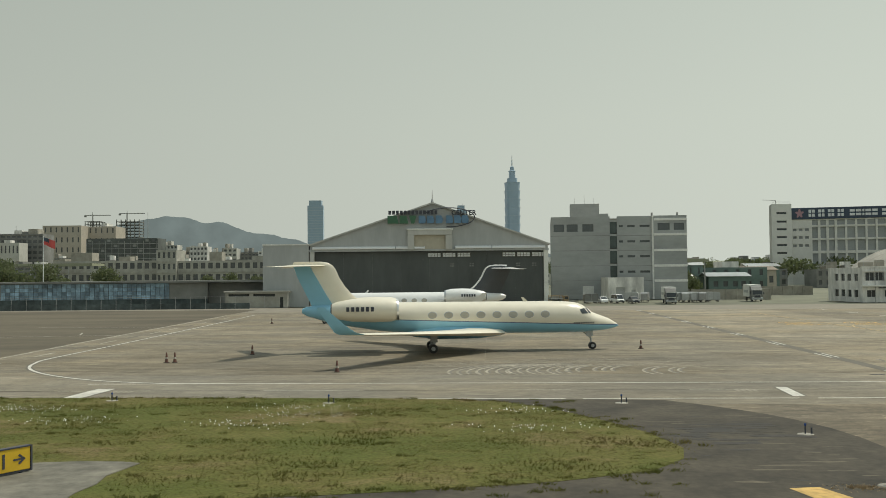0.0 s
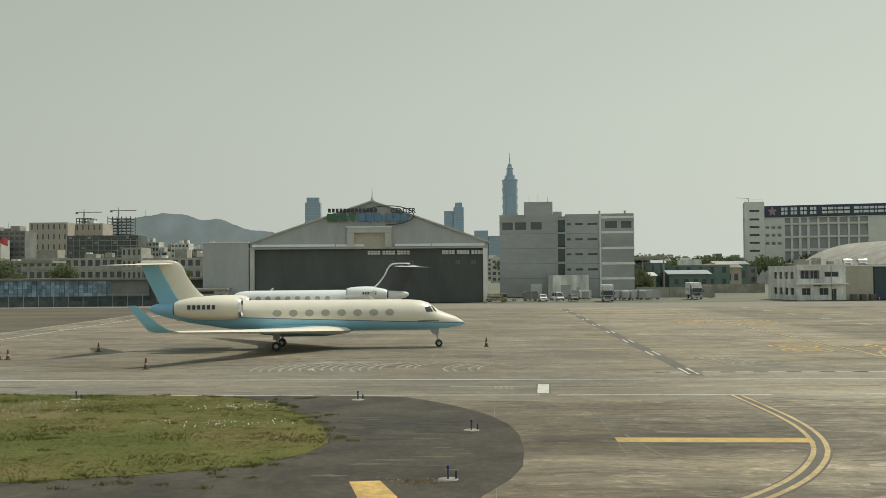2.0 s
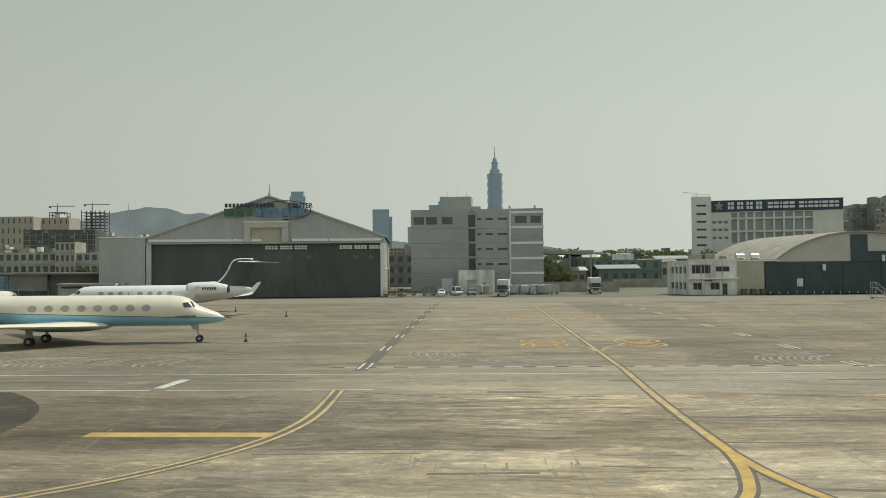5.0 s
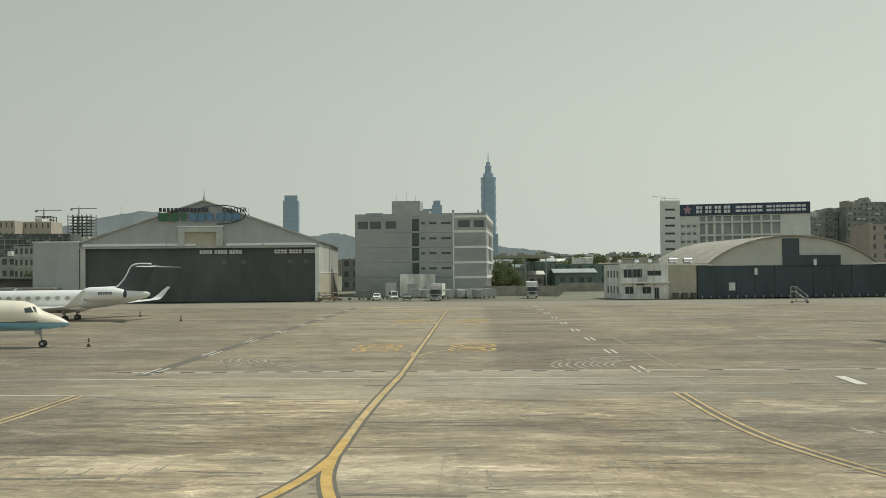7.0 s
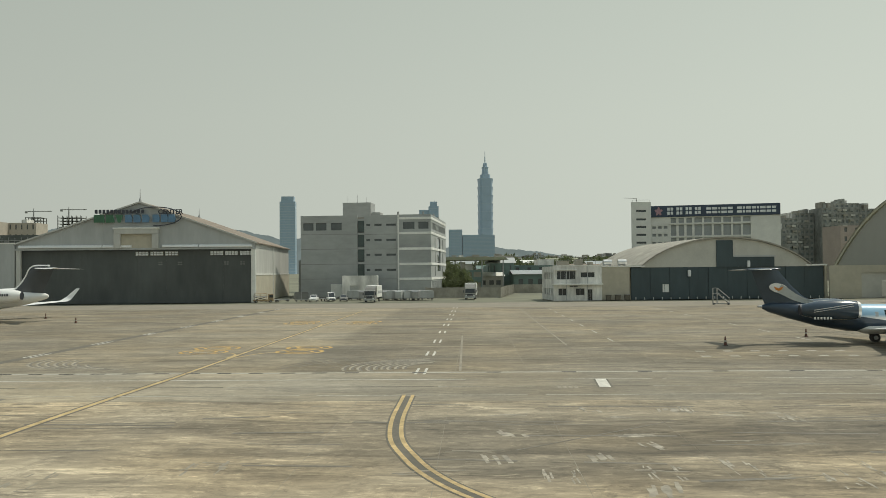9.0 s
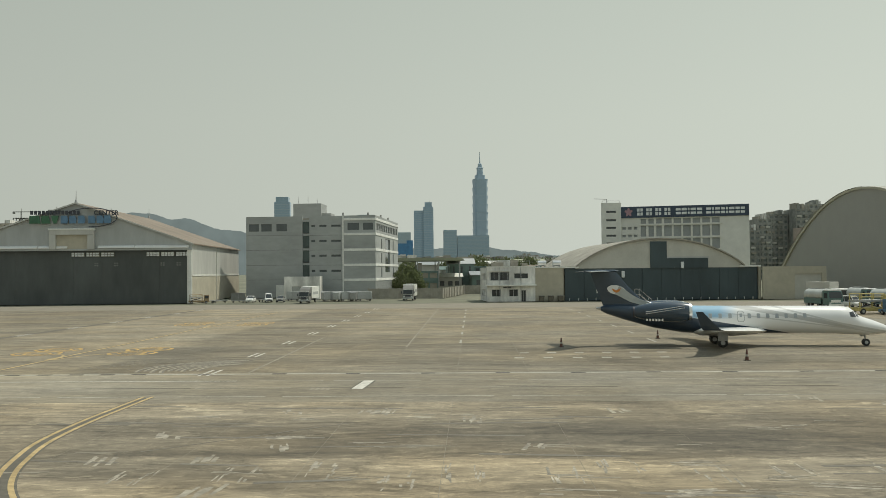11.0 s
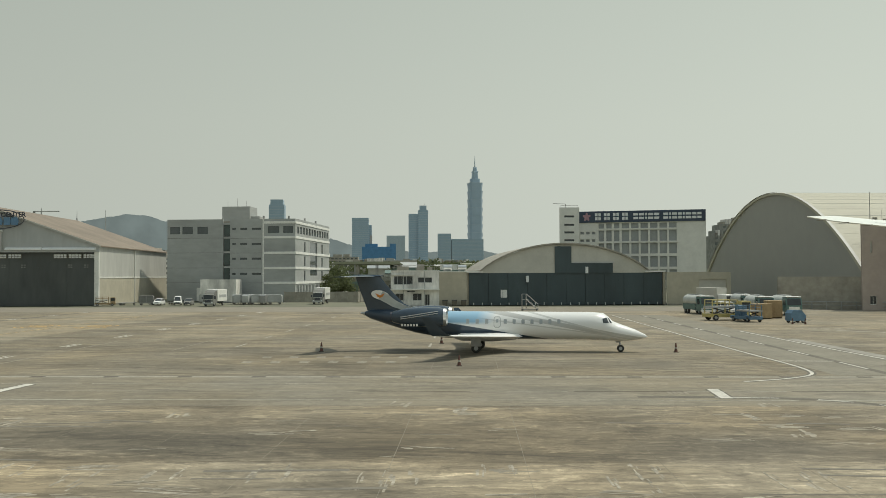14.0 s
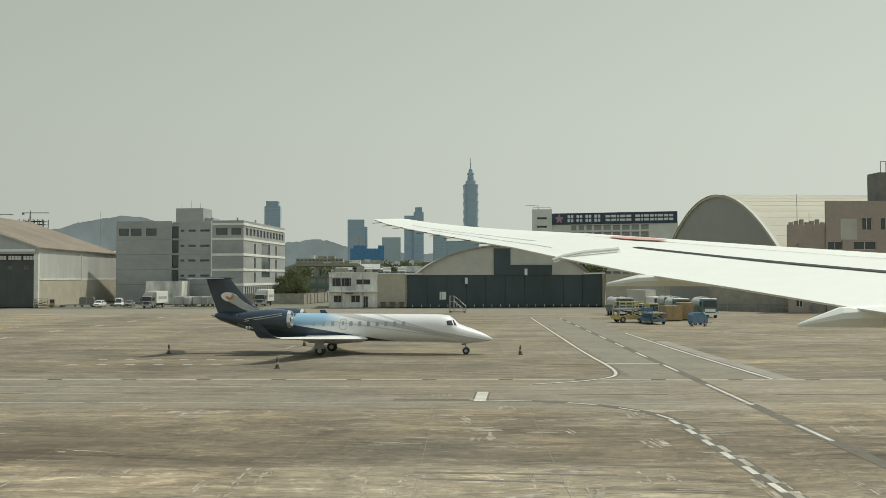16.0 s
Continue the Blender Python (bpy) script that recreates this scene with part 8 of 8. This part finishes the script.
ribbon(far_stem, 0.56, DARK_LINE, "line_border", z=0.005)
ribbon(far_stem, 0.27, FADED_YELLOW, "lead_in_line", "worn yellow lead-in line", z=0.009)
for pts in (stem, throat, left_leg, right_leg):
    ribbon(pts, 0.62, DARK_LINE, "line_border", z=0.005)
ribbon(stem, 0.32, FADED_YELLOW, "lead_in_line", "worn yellow lead-in line", z=0.009)
for pts in (throat, left_leg, right_leg):
    ribbon(pts, 0.36, YELLOW_LINE, "lead_in_line", "yellow painted lead-in line", z=0.009)

# double yellow lines that bend away to both sides
dl = [(25.75, 48.3), (25.9, 44), (25.95, 40.5), (25.75, 37.5), (25.2, 34.6), (24.2, 31.8), (22.5, 28.7), (20.2, 25.9), (17.0, 23.2), (12.5, 20.6), (6.0, 18.2), (-2, 16.5)]
dr = [(57.1, 48.5), (57.12, 45), (57.15, 41.5), (57.3, 38.3), (57.6, 35.4), (58.15, 32.9), (59.0, 30.0), (60.3, 27.2), (62.2, 24.5), (65.0, 21.8), (69.2, 19.1), (74.5, 16.8), (82, 15)]
for pts in (dl, dr):
    ribbon(pts, 0.80, DARK_LINE, "line_border", z=0.005)
    for o in (-0.23, 0.23):
        ribbon(offset(pts, o), 0.18, FADED_YELLOW, "double_line", "worn double yellow line", z=0.009)
ribbon([(17.9, 35.4), (25.2, 35.35)], 1.25, DARK_LINE, "hold_bar_border", z=0.004)
ribbon([(17.9, 35.4), (25.2, 35.35)], 0.92, YELLOW_LINE, "hold_bar", "wide yellow hold bar", z=0.009)
part("yellow_patch", Geo().prism([(8.78, 28.17, 0.006), (9.72, 28.34, 0.006), (10.45, 26.3, 0.006), (10.9, 23.5, 0.006), (9.75, 23.4, 0.006), (9.3, 26.26, 0.006)], (0, 0, 0.006)), RING_PAINT, pavement, "flaking yellow painted patch")

# double white dashes on dark strips between the stands
for uu, tint in ((25.75, WHITE_LINE), (57.1, WHITE_LINE)):
    if uu < 30:
        ribbon([(uu, 57.2), (uu, 166)], 0.95, DARK_LINE, "dark_strip", z=0.003)
    for o in (-0.27, 0.27):
        dashes(lambda v, o=o, uu=uu: (uu + o, v), 58.2, 165, 3.6, 9.3, 0.17, tint, "stand_dash", z=0.007)
ribbon([(68.4, 80), (68.2, 135), (68.1, 160)], 0.13, PALE_MARK, "stand_line", z=0.007)
ribbon([(59.6, 60), (59.3, 92)], 0.16, PALE_MARK, "stand_line", z=0.006)
for uu in (73.0, 90.5):
    dashes(lambda v, uu=uu: (uu, v), 84, 160, 4.0, 7.5, 0.2, FADED_LINE, "stand_dash", z=0.007)

# stand numbers: stacked rings in worn orange-yellow, with thin leaders
for cu, cv in ((38.4, 77.2), (46.3, 77.2), (38.4, 118.4), (46.4, 117.8)):
    for k, o in enumerate((-1.9, 1.9)):
        for a, b, w_ in ((1.85, 1.85, 0.30), (1.05, 0.95, 0.26)):
            ring_pts = [(cu + 0.1 * k + a * math.cos(2 * math.pi * q / 32), cv + o + b * math.sin(2 * math.pi * q / 32)) for q in range(32)]
            ribbon(ring_pts, w_ + 0.24, RUBBER_MARK, "stand_number_border", closed=True, z=0.003)
            ribbon(ring_pts, w_, RING_PAINT, "stand_number_ring", "worn painted stand number" if a > 1.5 else "", closed=True)
    side = 1 if cu < 42 else -1
    ribbon([(cu + side * 1.6, cv - 2.4), (cu + side * 2.6, cv - 3.1), (cu + side * 3.3, cv - 4.6), (42.0 - side * 0.25, cv - 7.4)], 0.18, FADED_YELLOW, "leader_line")

# white boundary of the left stand, with its round corner
corner = [(-15.5, 55.4), (-20, 55.7), (-24.5, 57.2), (-28.3, 59.7), (-31.4, 62.7), (-33.6, 66.0), (-34.9, 69.5), (-35.6, 73.3), (-36.1, 86.5), (-37.0, 104.0), (-38.3, 128.0), (-40.1, 156.0)]
ribbon(corner, 0.5, DARK_LINE, "line_border", z=0.004)
ribbon(corner, 0.22, WHITE_LINE, "stand_line", z=0.008)
outer = [(-39.2, 60), (-39.9, 73.5), (-41.0, 89.7), (-42.3, 113.6), (-44.4, 154.0)]
ribbon(outer, 0.2, FADED_LINE, "stand_line", z=0.008)
mid = [(-37.0, 62), (-37.8, 75), (-38.6, 90), (-39.8, 113), (-42.0, 150)]
for k in range(len(mid) - 1):
    a, b = Vector(mid[k]), Vector(mid[k + 1])
    n_ = max(1, int((b - a).length / 7))
    for q in range(n_):
        p0, p1 = a.lerp(b, q / n_), a.lerp(b, (q + 0.55) / n_)
        ribbon([p0, p1], 0.4 if q % 2 else 0.2, DARK_LINE if q % 2 else FADED_LINE, "lane_dash", z=0.007)
g = Geo().prism([(-39.7, 60, 0.001), (-40.4, 73.5, 0.001), (-41.5, 89.7, 0.001), (-42.8, 113.6, 0.001), (-44.9, 154, 0.001), (-46, 180, 0.001), (-150, 180, 0.001), (-150, 60, 0.001)], (0, 0, 0.003))
part("asphalt_stand", g, OLD_STAND, pavement, "worn dark asphalt stand")
for pts in (((-58, 100), (-41, 103)), ((-47, 104), (-48.5, 108)), ((-60, 120), (-38, 117)), ((-70, 90), (-50, 88))):
    ribbon(pts, 0.2, FADED_LINE, "stand_line", z=0.0075)

# right-hand stand: boundary with hooked corner, lane dashes, checkered curve, pale strip
hook = [(116.7, 148), (116.7, 110), (116.7, 88), (116.8, 76), (116.95, 70), (116.93, 65.5), (116.6, 62.4), (115.9, 60.5), (114.65, 59.1), (113.0, 57.9), (110.6, 56.7)]
ribbon(hook, 0.55, DARK_LINE, "line_border", z=0.004)
ribbon(hook, 0.22, WHITE_LINE, "stand_line", z=0.008)
ribbon([(116.9, 70.1), (121.0, 69.9)], 0.25, WHITE_LINE, "stand_line", z=0.008)
lane = Geo().box(117.4, 125.4, 60.2, 150, 0.0005, 0.0025)
part("asphalt_lane", lane, DARK_LANE, pavement, "grey asphalt lane between stands")
ribbon([(121.1, 14), (121.1, 148)], 0.62, DARK_LINE, "lane_dash_border", z=0.004)
for a, b in [(25.6, 29.6), (37.7, 41.6), (47.9, 51.7), (51.85, 56.9)] + [(64.2 + 11.1 * k, 69.1 + 11.1 * k) for k in range(8)]:
    ribbon([(121.1, a), (121.1, b)], 0.2, WHITE_LINE, "lane_dash", z=0.008)
ribbon([(126.75, 59.6), (126.3, 76), (126.0, 94)], 1.15, PALE_STRIP, "pale_strip", z=0.005)
ribbon([(125.9, 59.6), (125.2, 80), (124.75, 107)], 0.6, DARK_LINE, "line_border", z=0.004)
ribbon([(125.9, 59.6), (125.2, 80), (124.75, 107)], 0.25, WHITE_LINE, "stand_line", z=0.008)
for k in range(9):
    ribbon([(126.5 + 1.5 * k, 111.0), (127.4 + 1.5 * k, 111.0)], 0.6, FADED_LINE, "crossing_bar", z=0.008)
ribbon([(136, 108), (150, 92), (166, 78)], 0.5, FADED_LINE, "stand_line", z=0.007)
curve = [(103, 49.75), (107, 49.6), (110.2, 49.2), (112.0, 48.65), (113.4, 47.7), (114.3, 46.8), (115.1, 45.65), (115.7, 44.55), (116.1, 43.2), (116.25, 41), (116.32, 37), (116.4, 32), (116.5, 26), (116.45, 16)]
ribbon(curve, 0.7, DARK_LINE, "line_border", z=0.004)
bend = curve[:9]
for k in range(1, len(bend) - 1, 2):                   # single dashes round the bend
    ribbon([bend[k], bend[k + 1]], 0.16, WHITE_LINE, "bend_dash", z=0.008)
for k in range(21):                                   # then two staggered rows of blocks
    a, b = 43.0 - 1.28 * k, 43.0 - 1.28 * (k + 1)
    o = 0.11 if k % 2 else -0.13
    uu = [float(np.interp(-q, [-p[1] for p in curve], [p[0] for p in curve])) + o for q in (a, b)]
    ribbon([(uu[0], a), (uu[1], b)], 0.24, FADED_LINE if k % 2 else WHITE_LINE, "checker_block", z=0.008)

# small marks: faint squares under the navy jet, paint patches, tyre arcs
rng = random.Random(11)
for k in range(6):
    for q in (0, 1):
        ribbon([(77.2 + 2.15 * k + 0.6 * q, 69.3 + 4.2 * q), (77.9 + 2.15 * k + 0.6 * q, 69.3 + 4.2 * q)], 0.7, FADED_LINE, "square_mark", z=0.005)
for k in range(40):
    uu = 30 + 2.6 * k + rng.uniform(-1.2, 1.2)
    vv = 30.3 + rng.uniform(-1.6, 1.4)
    if 36 < uu < 62 and k % 2 or 38 < uu < 45 or 55 < uu < 62:
        continue
    for o in (0.0, rng.uniform(0.7, 1.1)):
        for q in range(6):
            a = uu + o + rng.uniform(-0.16, 0.16)
            lo = vv + rng.uniform(-1.5, 0.6)
            ribbon([(a, lo), (a + rng.uniform(-0.05, 0.05), lo + rng.uniform(0.2, 1.1))], rng.uniform(0.03, 0.1), SCAR if uu > 58 else PALE_MARK, "paint_scar", z=0.004)
for k in range(70):                                   # blotches where old paint was scraped off
    uu, vv = rng.uniform(60, 138), rng.choice((rng.uniform(25, 33), rng.uniform(34, 47), rng.uniform(36, 44)))
    lean, across = rng.uniform(-0.25, 0.25), rng.random() < 0.55
    for q in range(rng.randrange(4, 9)):
        a, b = uu + rng.uniform(-0.5, 0.5), vv + rng.uniform(-0.5, 0.5)
        ln = rng.uniform(0.3, 1.5)
        tip = (a + ln, b + lean * ln) if across else (a + lean * ln, b + ln)
        ribbon([(a, b), ((a + tip[0]) / 2 + rng.uniform(-0.06, 0.06), (b + tip[1]) / 2 + rng.uniform(-0.06, 0.06)), tip], rng.uniform(0.05, 0.2), SCAR if k % 3 else LOOP_MARK, "paint_scar", z=0.0043)
for k in range(110):
    uu, vv = rng.uniform(28, 135), rng.choice((rng.uniform(36, 46), rng.uniform(24, 35), rng.uniform(62, 72)))
    for q in range(rng.randrange(2, 5)):             # a scuff of a few thin strokes
        ln, o = rng.uniform(0.4, 2.0), rng.uniform(-0.3, 0.3)
        ribbon([(uu + o, vv + 0.16 * q), (uu + o + ln * 0.5, vv + 0.16 * q + rng.uniform(-0.12, 0.12)), (uu + o + ln, vv + 0.16 * q + rng.uniform(-0.2, 0.2))], rng.uniform(0.04, 0.13), PALE_MARK, "scuff", z=0.0045)
for k in range(60):
    uu, vv = rng.uniform(18, 130), rng.uniform(24, 46)
    ribbon([(uu, vv), (uu + rng.uniform(2, 7), vv + rng.uniform(-0.5, 0.5))], rng.uniform(0.12, 0.3), RUBBER_MARK, "tyre_streak", z=0.004)
# loops scrubbed by turning tugs: sets of thin pale and dark strokes side by side
for tip, cv, r0, n_, a0, a1, gap in ((-2.9, 61.8, 5.6, 4, 105, 200, 0.42), (-1.0, 62.0, 5.2, 4, 110, 200, 0.45), (1.1, 62.4, 5.0, 4, 100, 205, 0.42), (3.7, 62.2, 4.6, 3, 125, 205, 0.4), (5.0, 62.6, 4.4, 2, 115, 200, 0.45),
                                     (6.8, 62.6, 4.2, 3, 110, 195, 0.4), (10.0, 61.8, 4.2, 2, 135, 200, 0.4), (11.7, 61.8, 4.0, 2, 140, 195, 0.4),
                                     (51.7, 62.4, 6.3, 3, 98, 198, 0.3), (53.3, 62.4, 5.6, 3, 110, 200, 0.3), (54.7, 62.3, 4.6, 3, 118, 196, 0.32), (28.0, 68.2, 6.4, 3, 172, 252, 0.42), (30.0, 68.0, 6.0, 3, 175, 250, 0.42), (31.8, 67.4, 6.0, 2, 195, 255, 0.5)):
    for k in range(n_):
        rk = r0 - 0.2 * k
        pts = arc_points(tip + gap * k + r0, cv, rk, a0 + rng.uniform(-8, 8), a1 + rng.uniform(-9, 5), 16)
        ribbon(pts, 0.16, LOOP_MARK, "tyre_arc", z=0.0046)
        ribbon(offset(pts, 0.17), 0.14, RUBBER_MARK, "tyre_arc", z=0.0042)
for k in range(9):                                    # long fainter sweeps behind the loops
    ribbon(arc_points(6.0 + rng.uniform(-2, 2), 58.0, 9.0 + 0.55 * k, 50 + rng.uniform(-14, 8), 135 + rng.uniform(-10, 12), 18), 0.12, PALE_MARK, "tyre_arc", z=0.0042)
for k in range(8):
    ribbon(arc_points(55.5 + 0.4 * k, 60.5, 5.0 + 1.0 * k, 75 + rng.uniform(-8, 8), 165 + rng.uniform(-25, 10), 16), rng.uniform(0.1, 0.2), RUBBER_MARK, "tyre_arc", z=0.0042)
for a, b in (((18.4, 36.6), (19.2, 31.5)), ((27, 47.5), (33, 44.6)), ((30, 43.5), (44, 45.2)), ((62, 33.5), (69, 40))):
    ribbon([a, b], 0.1, RUBBER_MARK, "tyre_streak", z=0.004)
ribbon([(17.5, 40.9), (19.4, 40.9)], 0.75, DARK_LINE, "drain_cover", "dark iron drain cover", z=0.006)
ribbon([(33.5, 47.4), (36.3, 47.2)], 0.5, RUBBER_MARK, "oil_patch", z=0.004)
for k in range(26):                                   # mud washed off the grass tip onto the asphalt
    uu, vv = rng.gauss(8.6, 1.3), rng.gauss(38.0, 1.3)
    ln = rng.uniform(0.6, 2.4)
    ribbon([(uu, vv), (uu + ln * 0.4, vv + rng.uniform(-0.15, 0.15)), (uu + ln, vv + rng.uniform(-0.3, 0.3))], rng.uniform(0.08, 0.5), MUD, "mud_streak", z=0.0075)

for k in range(34):                                   # pale dirt washed over the asphalt
    uu, vv = rng.uniform(7.0, 12.6), rng.uniform(27.5, 42.5)
    n_, rx, ry = 11, rng.uniform(0.25, 1.1), rng.uniform(0.06, 0.2)
    pts = [(uu + rx * rng.uniform(0.5, 1.1) * math.cos(2 * math.pi * q / n_), vv + ry * rng.uniform(0.4, 1.2) * math.sin(2 * math.pi * q / n_), 0.0062 + 0.00003 * k) for q in range(n_)]
    if all(inside(p[0], p[1], edge) for p in pts):
        part("dirt_patch", Geo().prism(pts, (0, 0, 0.0012)), DIRT if k % 3 else MUD, pavement)
clump = thing("weed_clump", "dry brown weeds growing through the asphalt", "weeds", APRON @ pose(10.9, 28.2, 0.006))
g = Geo()
for k in range(260):
    a, q = rng.uniform(0, 6.28), abs(rng.gauss(0, 0.42))
    x, y = q * 1.5 * math.cos(a), q * 0.7 * math.sin(a)
    w, h = rng.uniform(0.01, 0.025), rng.uniform(0.04, 0.11) * (1.2 - min(q, 1))
    g.add([(x - w, y, 0), (x + w, y, 0), (x + rng.uniform(-0.1, 0.1), y + rng.uniform(-0.06, 0.06), max(h, 0.02))], [(0, 1, 2)])
tagged(part("blades", g, CRATE_TAN, clump), kind="stuff")

# ---- the grass island: blades and flowers ----
rng = random.Random(21)
blades, flowers = Geo(), Geo()
pad_out = [(-18.6, 32.3), (-14.4, 31.9), (-12.15, 31.6), (-12.4, 25.5), (-18.4, 25.0)]
count = 0
while count < 50000:
    uu, vv = rng.uniform(-34, 8.0), rng.uniform(24.5, 49.4)
    if not inside(uu + rng.gauss(0, 0.4), vv + rng.gauss(0, 0.28), turf_edge) or inside(uu, vv, pad_out):
        continue
    if rng.random() > 0.55 + 1.2 * noise.noise((uu * 0.3, vv * 0.5, 1)):
        continue
    count += 1
    h = rng.uniform(0.03, 0.075) * (1.9 if noise.noise((uu * 0.25, vv * 0.6, 1)) > 0.12 else 1.0)
    a, w = rng.uniform(0, math.pi), rng.uniform(0.012, 0.03)
    dx, dy = w * math.cos(a), w * math.sin(a)
    tx, ty = rng.uniform(-0.13, 0.13), rng.uniform(-0.13, 0.13)
    blades.add([(uu - dx, vv - dy, 0.015), (uu + dx, vv + dy, 0.015), (uu + tx, vv + ty, h)], [(0, 1, 2)])
rim = [Vector(p) for p in turf_edge]                  # taller tufts along the ragged edge and in the middle
spots = []
for a, b in zip(rim, rim[1:]):
    if max(a.x, b.x) > -45:
        for k in range(int((b - a).length / 0.28)):
            if noise.noise((k * 0.35, a.x, a.y)) > -0.15:
                spots.append((a.lerp(b, rng.random()) + Vector((rng.gauss(0, 0.32), rng.gauss(0, 0.25))), rng.uniform(0.05, 0.15)))
spots += [(Vector((rng.uniform(-34, 6), rng.uniform(27, 48.5))), rng.uniform(0.05, 0.13)) for _ in range(260)]
for c, h in spots:
    if c.x < -36 or inside(c.x, c.y, pad_out) or not inside(c.x, c.y, edge) and not inside(c.x, c.y, turf_edge):
        continue
    for k in range(26):
        a, q = rng.uniform(0, 6.28), rng.uniform(0, 0.22)
        x, y, w = c.x + q * 1.5 * math.cos(a), c.y + q * math.sin(a), rng.uniform(0.01, 0.022)
        blades.add([(x - w, y, 0.01), (x + w, y, 0.01), (x + rng.uniform(-0.12, 0.12), y + rng.uniform(-0.08, 0.08), h * rng.uniform(0.6, 1.2))], [(0, 1, 2)])
clusters = [(rng.uniform(-26, 4), rng.uniform(38, 45)) for _ in range(9)]
for k in range(520):
    c = clusters[k % 9]
    uu, vv = rng.gauss(c[0], 1.4), rng.gauss(c[1], 0.6)
    if inside(uu, vv, turf_edge):
        r = rng.uniform(0.012, 0.03)
        flowers.add([(uu - r, vv, 0.1), (uu + r, vv, 0.1), (uu, vv + r, 0.1 + r), (uu, vv - r, 0.08)], [(0, 2, 1), (0, 1, 3)])
o = part("grass", blades, GRASS)
o.matrix_world = APRON
tagged(o, "short dry grass with green patches", "grass", kind="stuff")
o = part("wild_flowers", flowers, WHITE_TRIM)
o.matrix_world = APRON
tagged(o, "scattered small white wild flowers", "flowers", kind="stuff")

# ---- slabs along the taxiway, one by one ----
kinds = [bpy.data.meshes.new("slab") for _ in range(3)]
for k, me in enumerate(kinds):
    q = Geo()
    w = STEP / 2 - 0.007
    b_ = 0.003 + 0.003 * k
    q.loft([[(-w, -w, -0.04), (w, -w, -0.04), (w, w, -0.04), (-w, w, -0.04)], [(-w, -w, -b_), (w, -w, -b_), (w, w, -b_), (-w, w, -b_)],
            [(-w + b_, -w + b_, 0), (w - b_, -w + b_, 0), (w - b_, w - b_, 0), (-w + b_, w - b_, 0)]])
    me.from_pydata(q.v, [], q.f)
    me.materials.append(SLAB)
rng = random.Random(31)
for i in range(-1, 41):
    for j in range(-8, 0):
        uu, vv = U0 + STEP * i, V0 + STEP * j
        s_ = new("slab", kinds[rng.randrange(3)])
        s_.parent = pavement
        s_.location = (uu + STEP / 2, vv + STEP / 2, rng.uniform(-0.0015, 0.0))
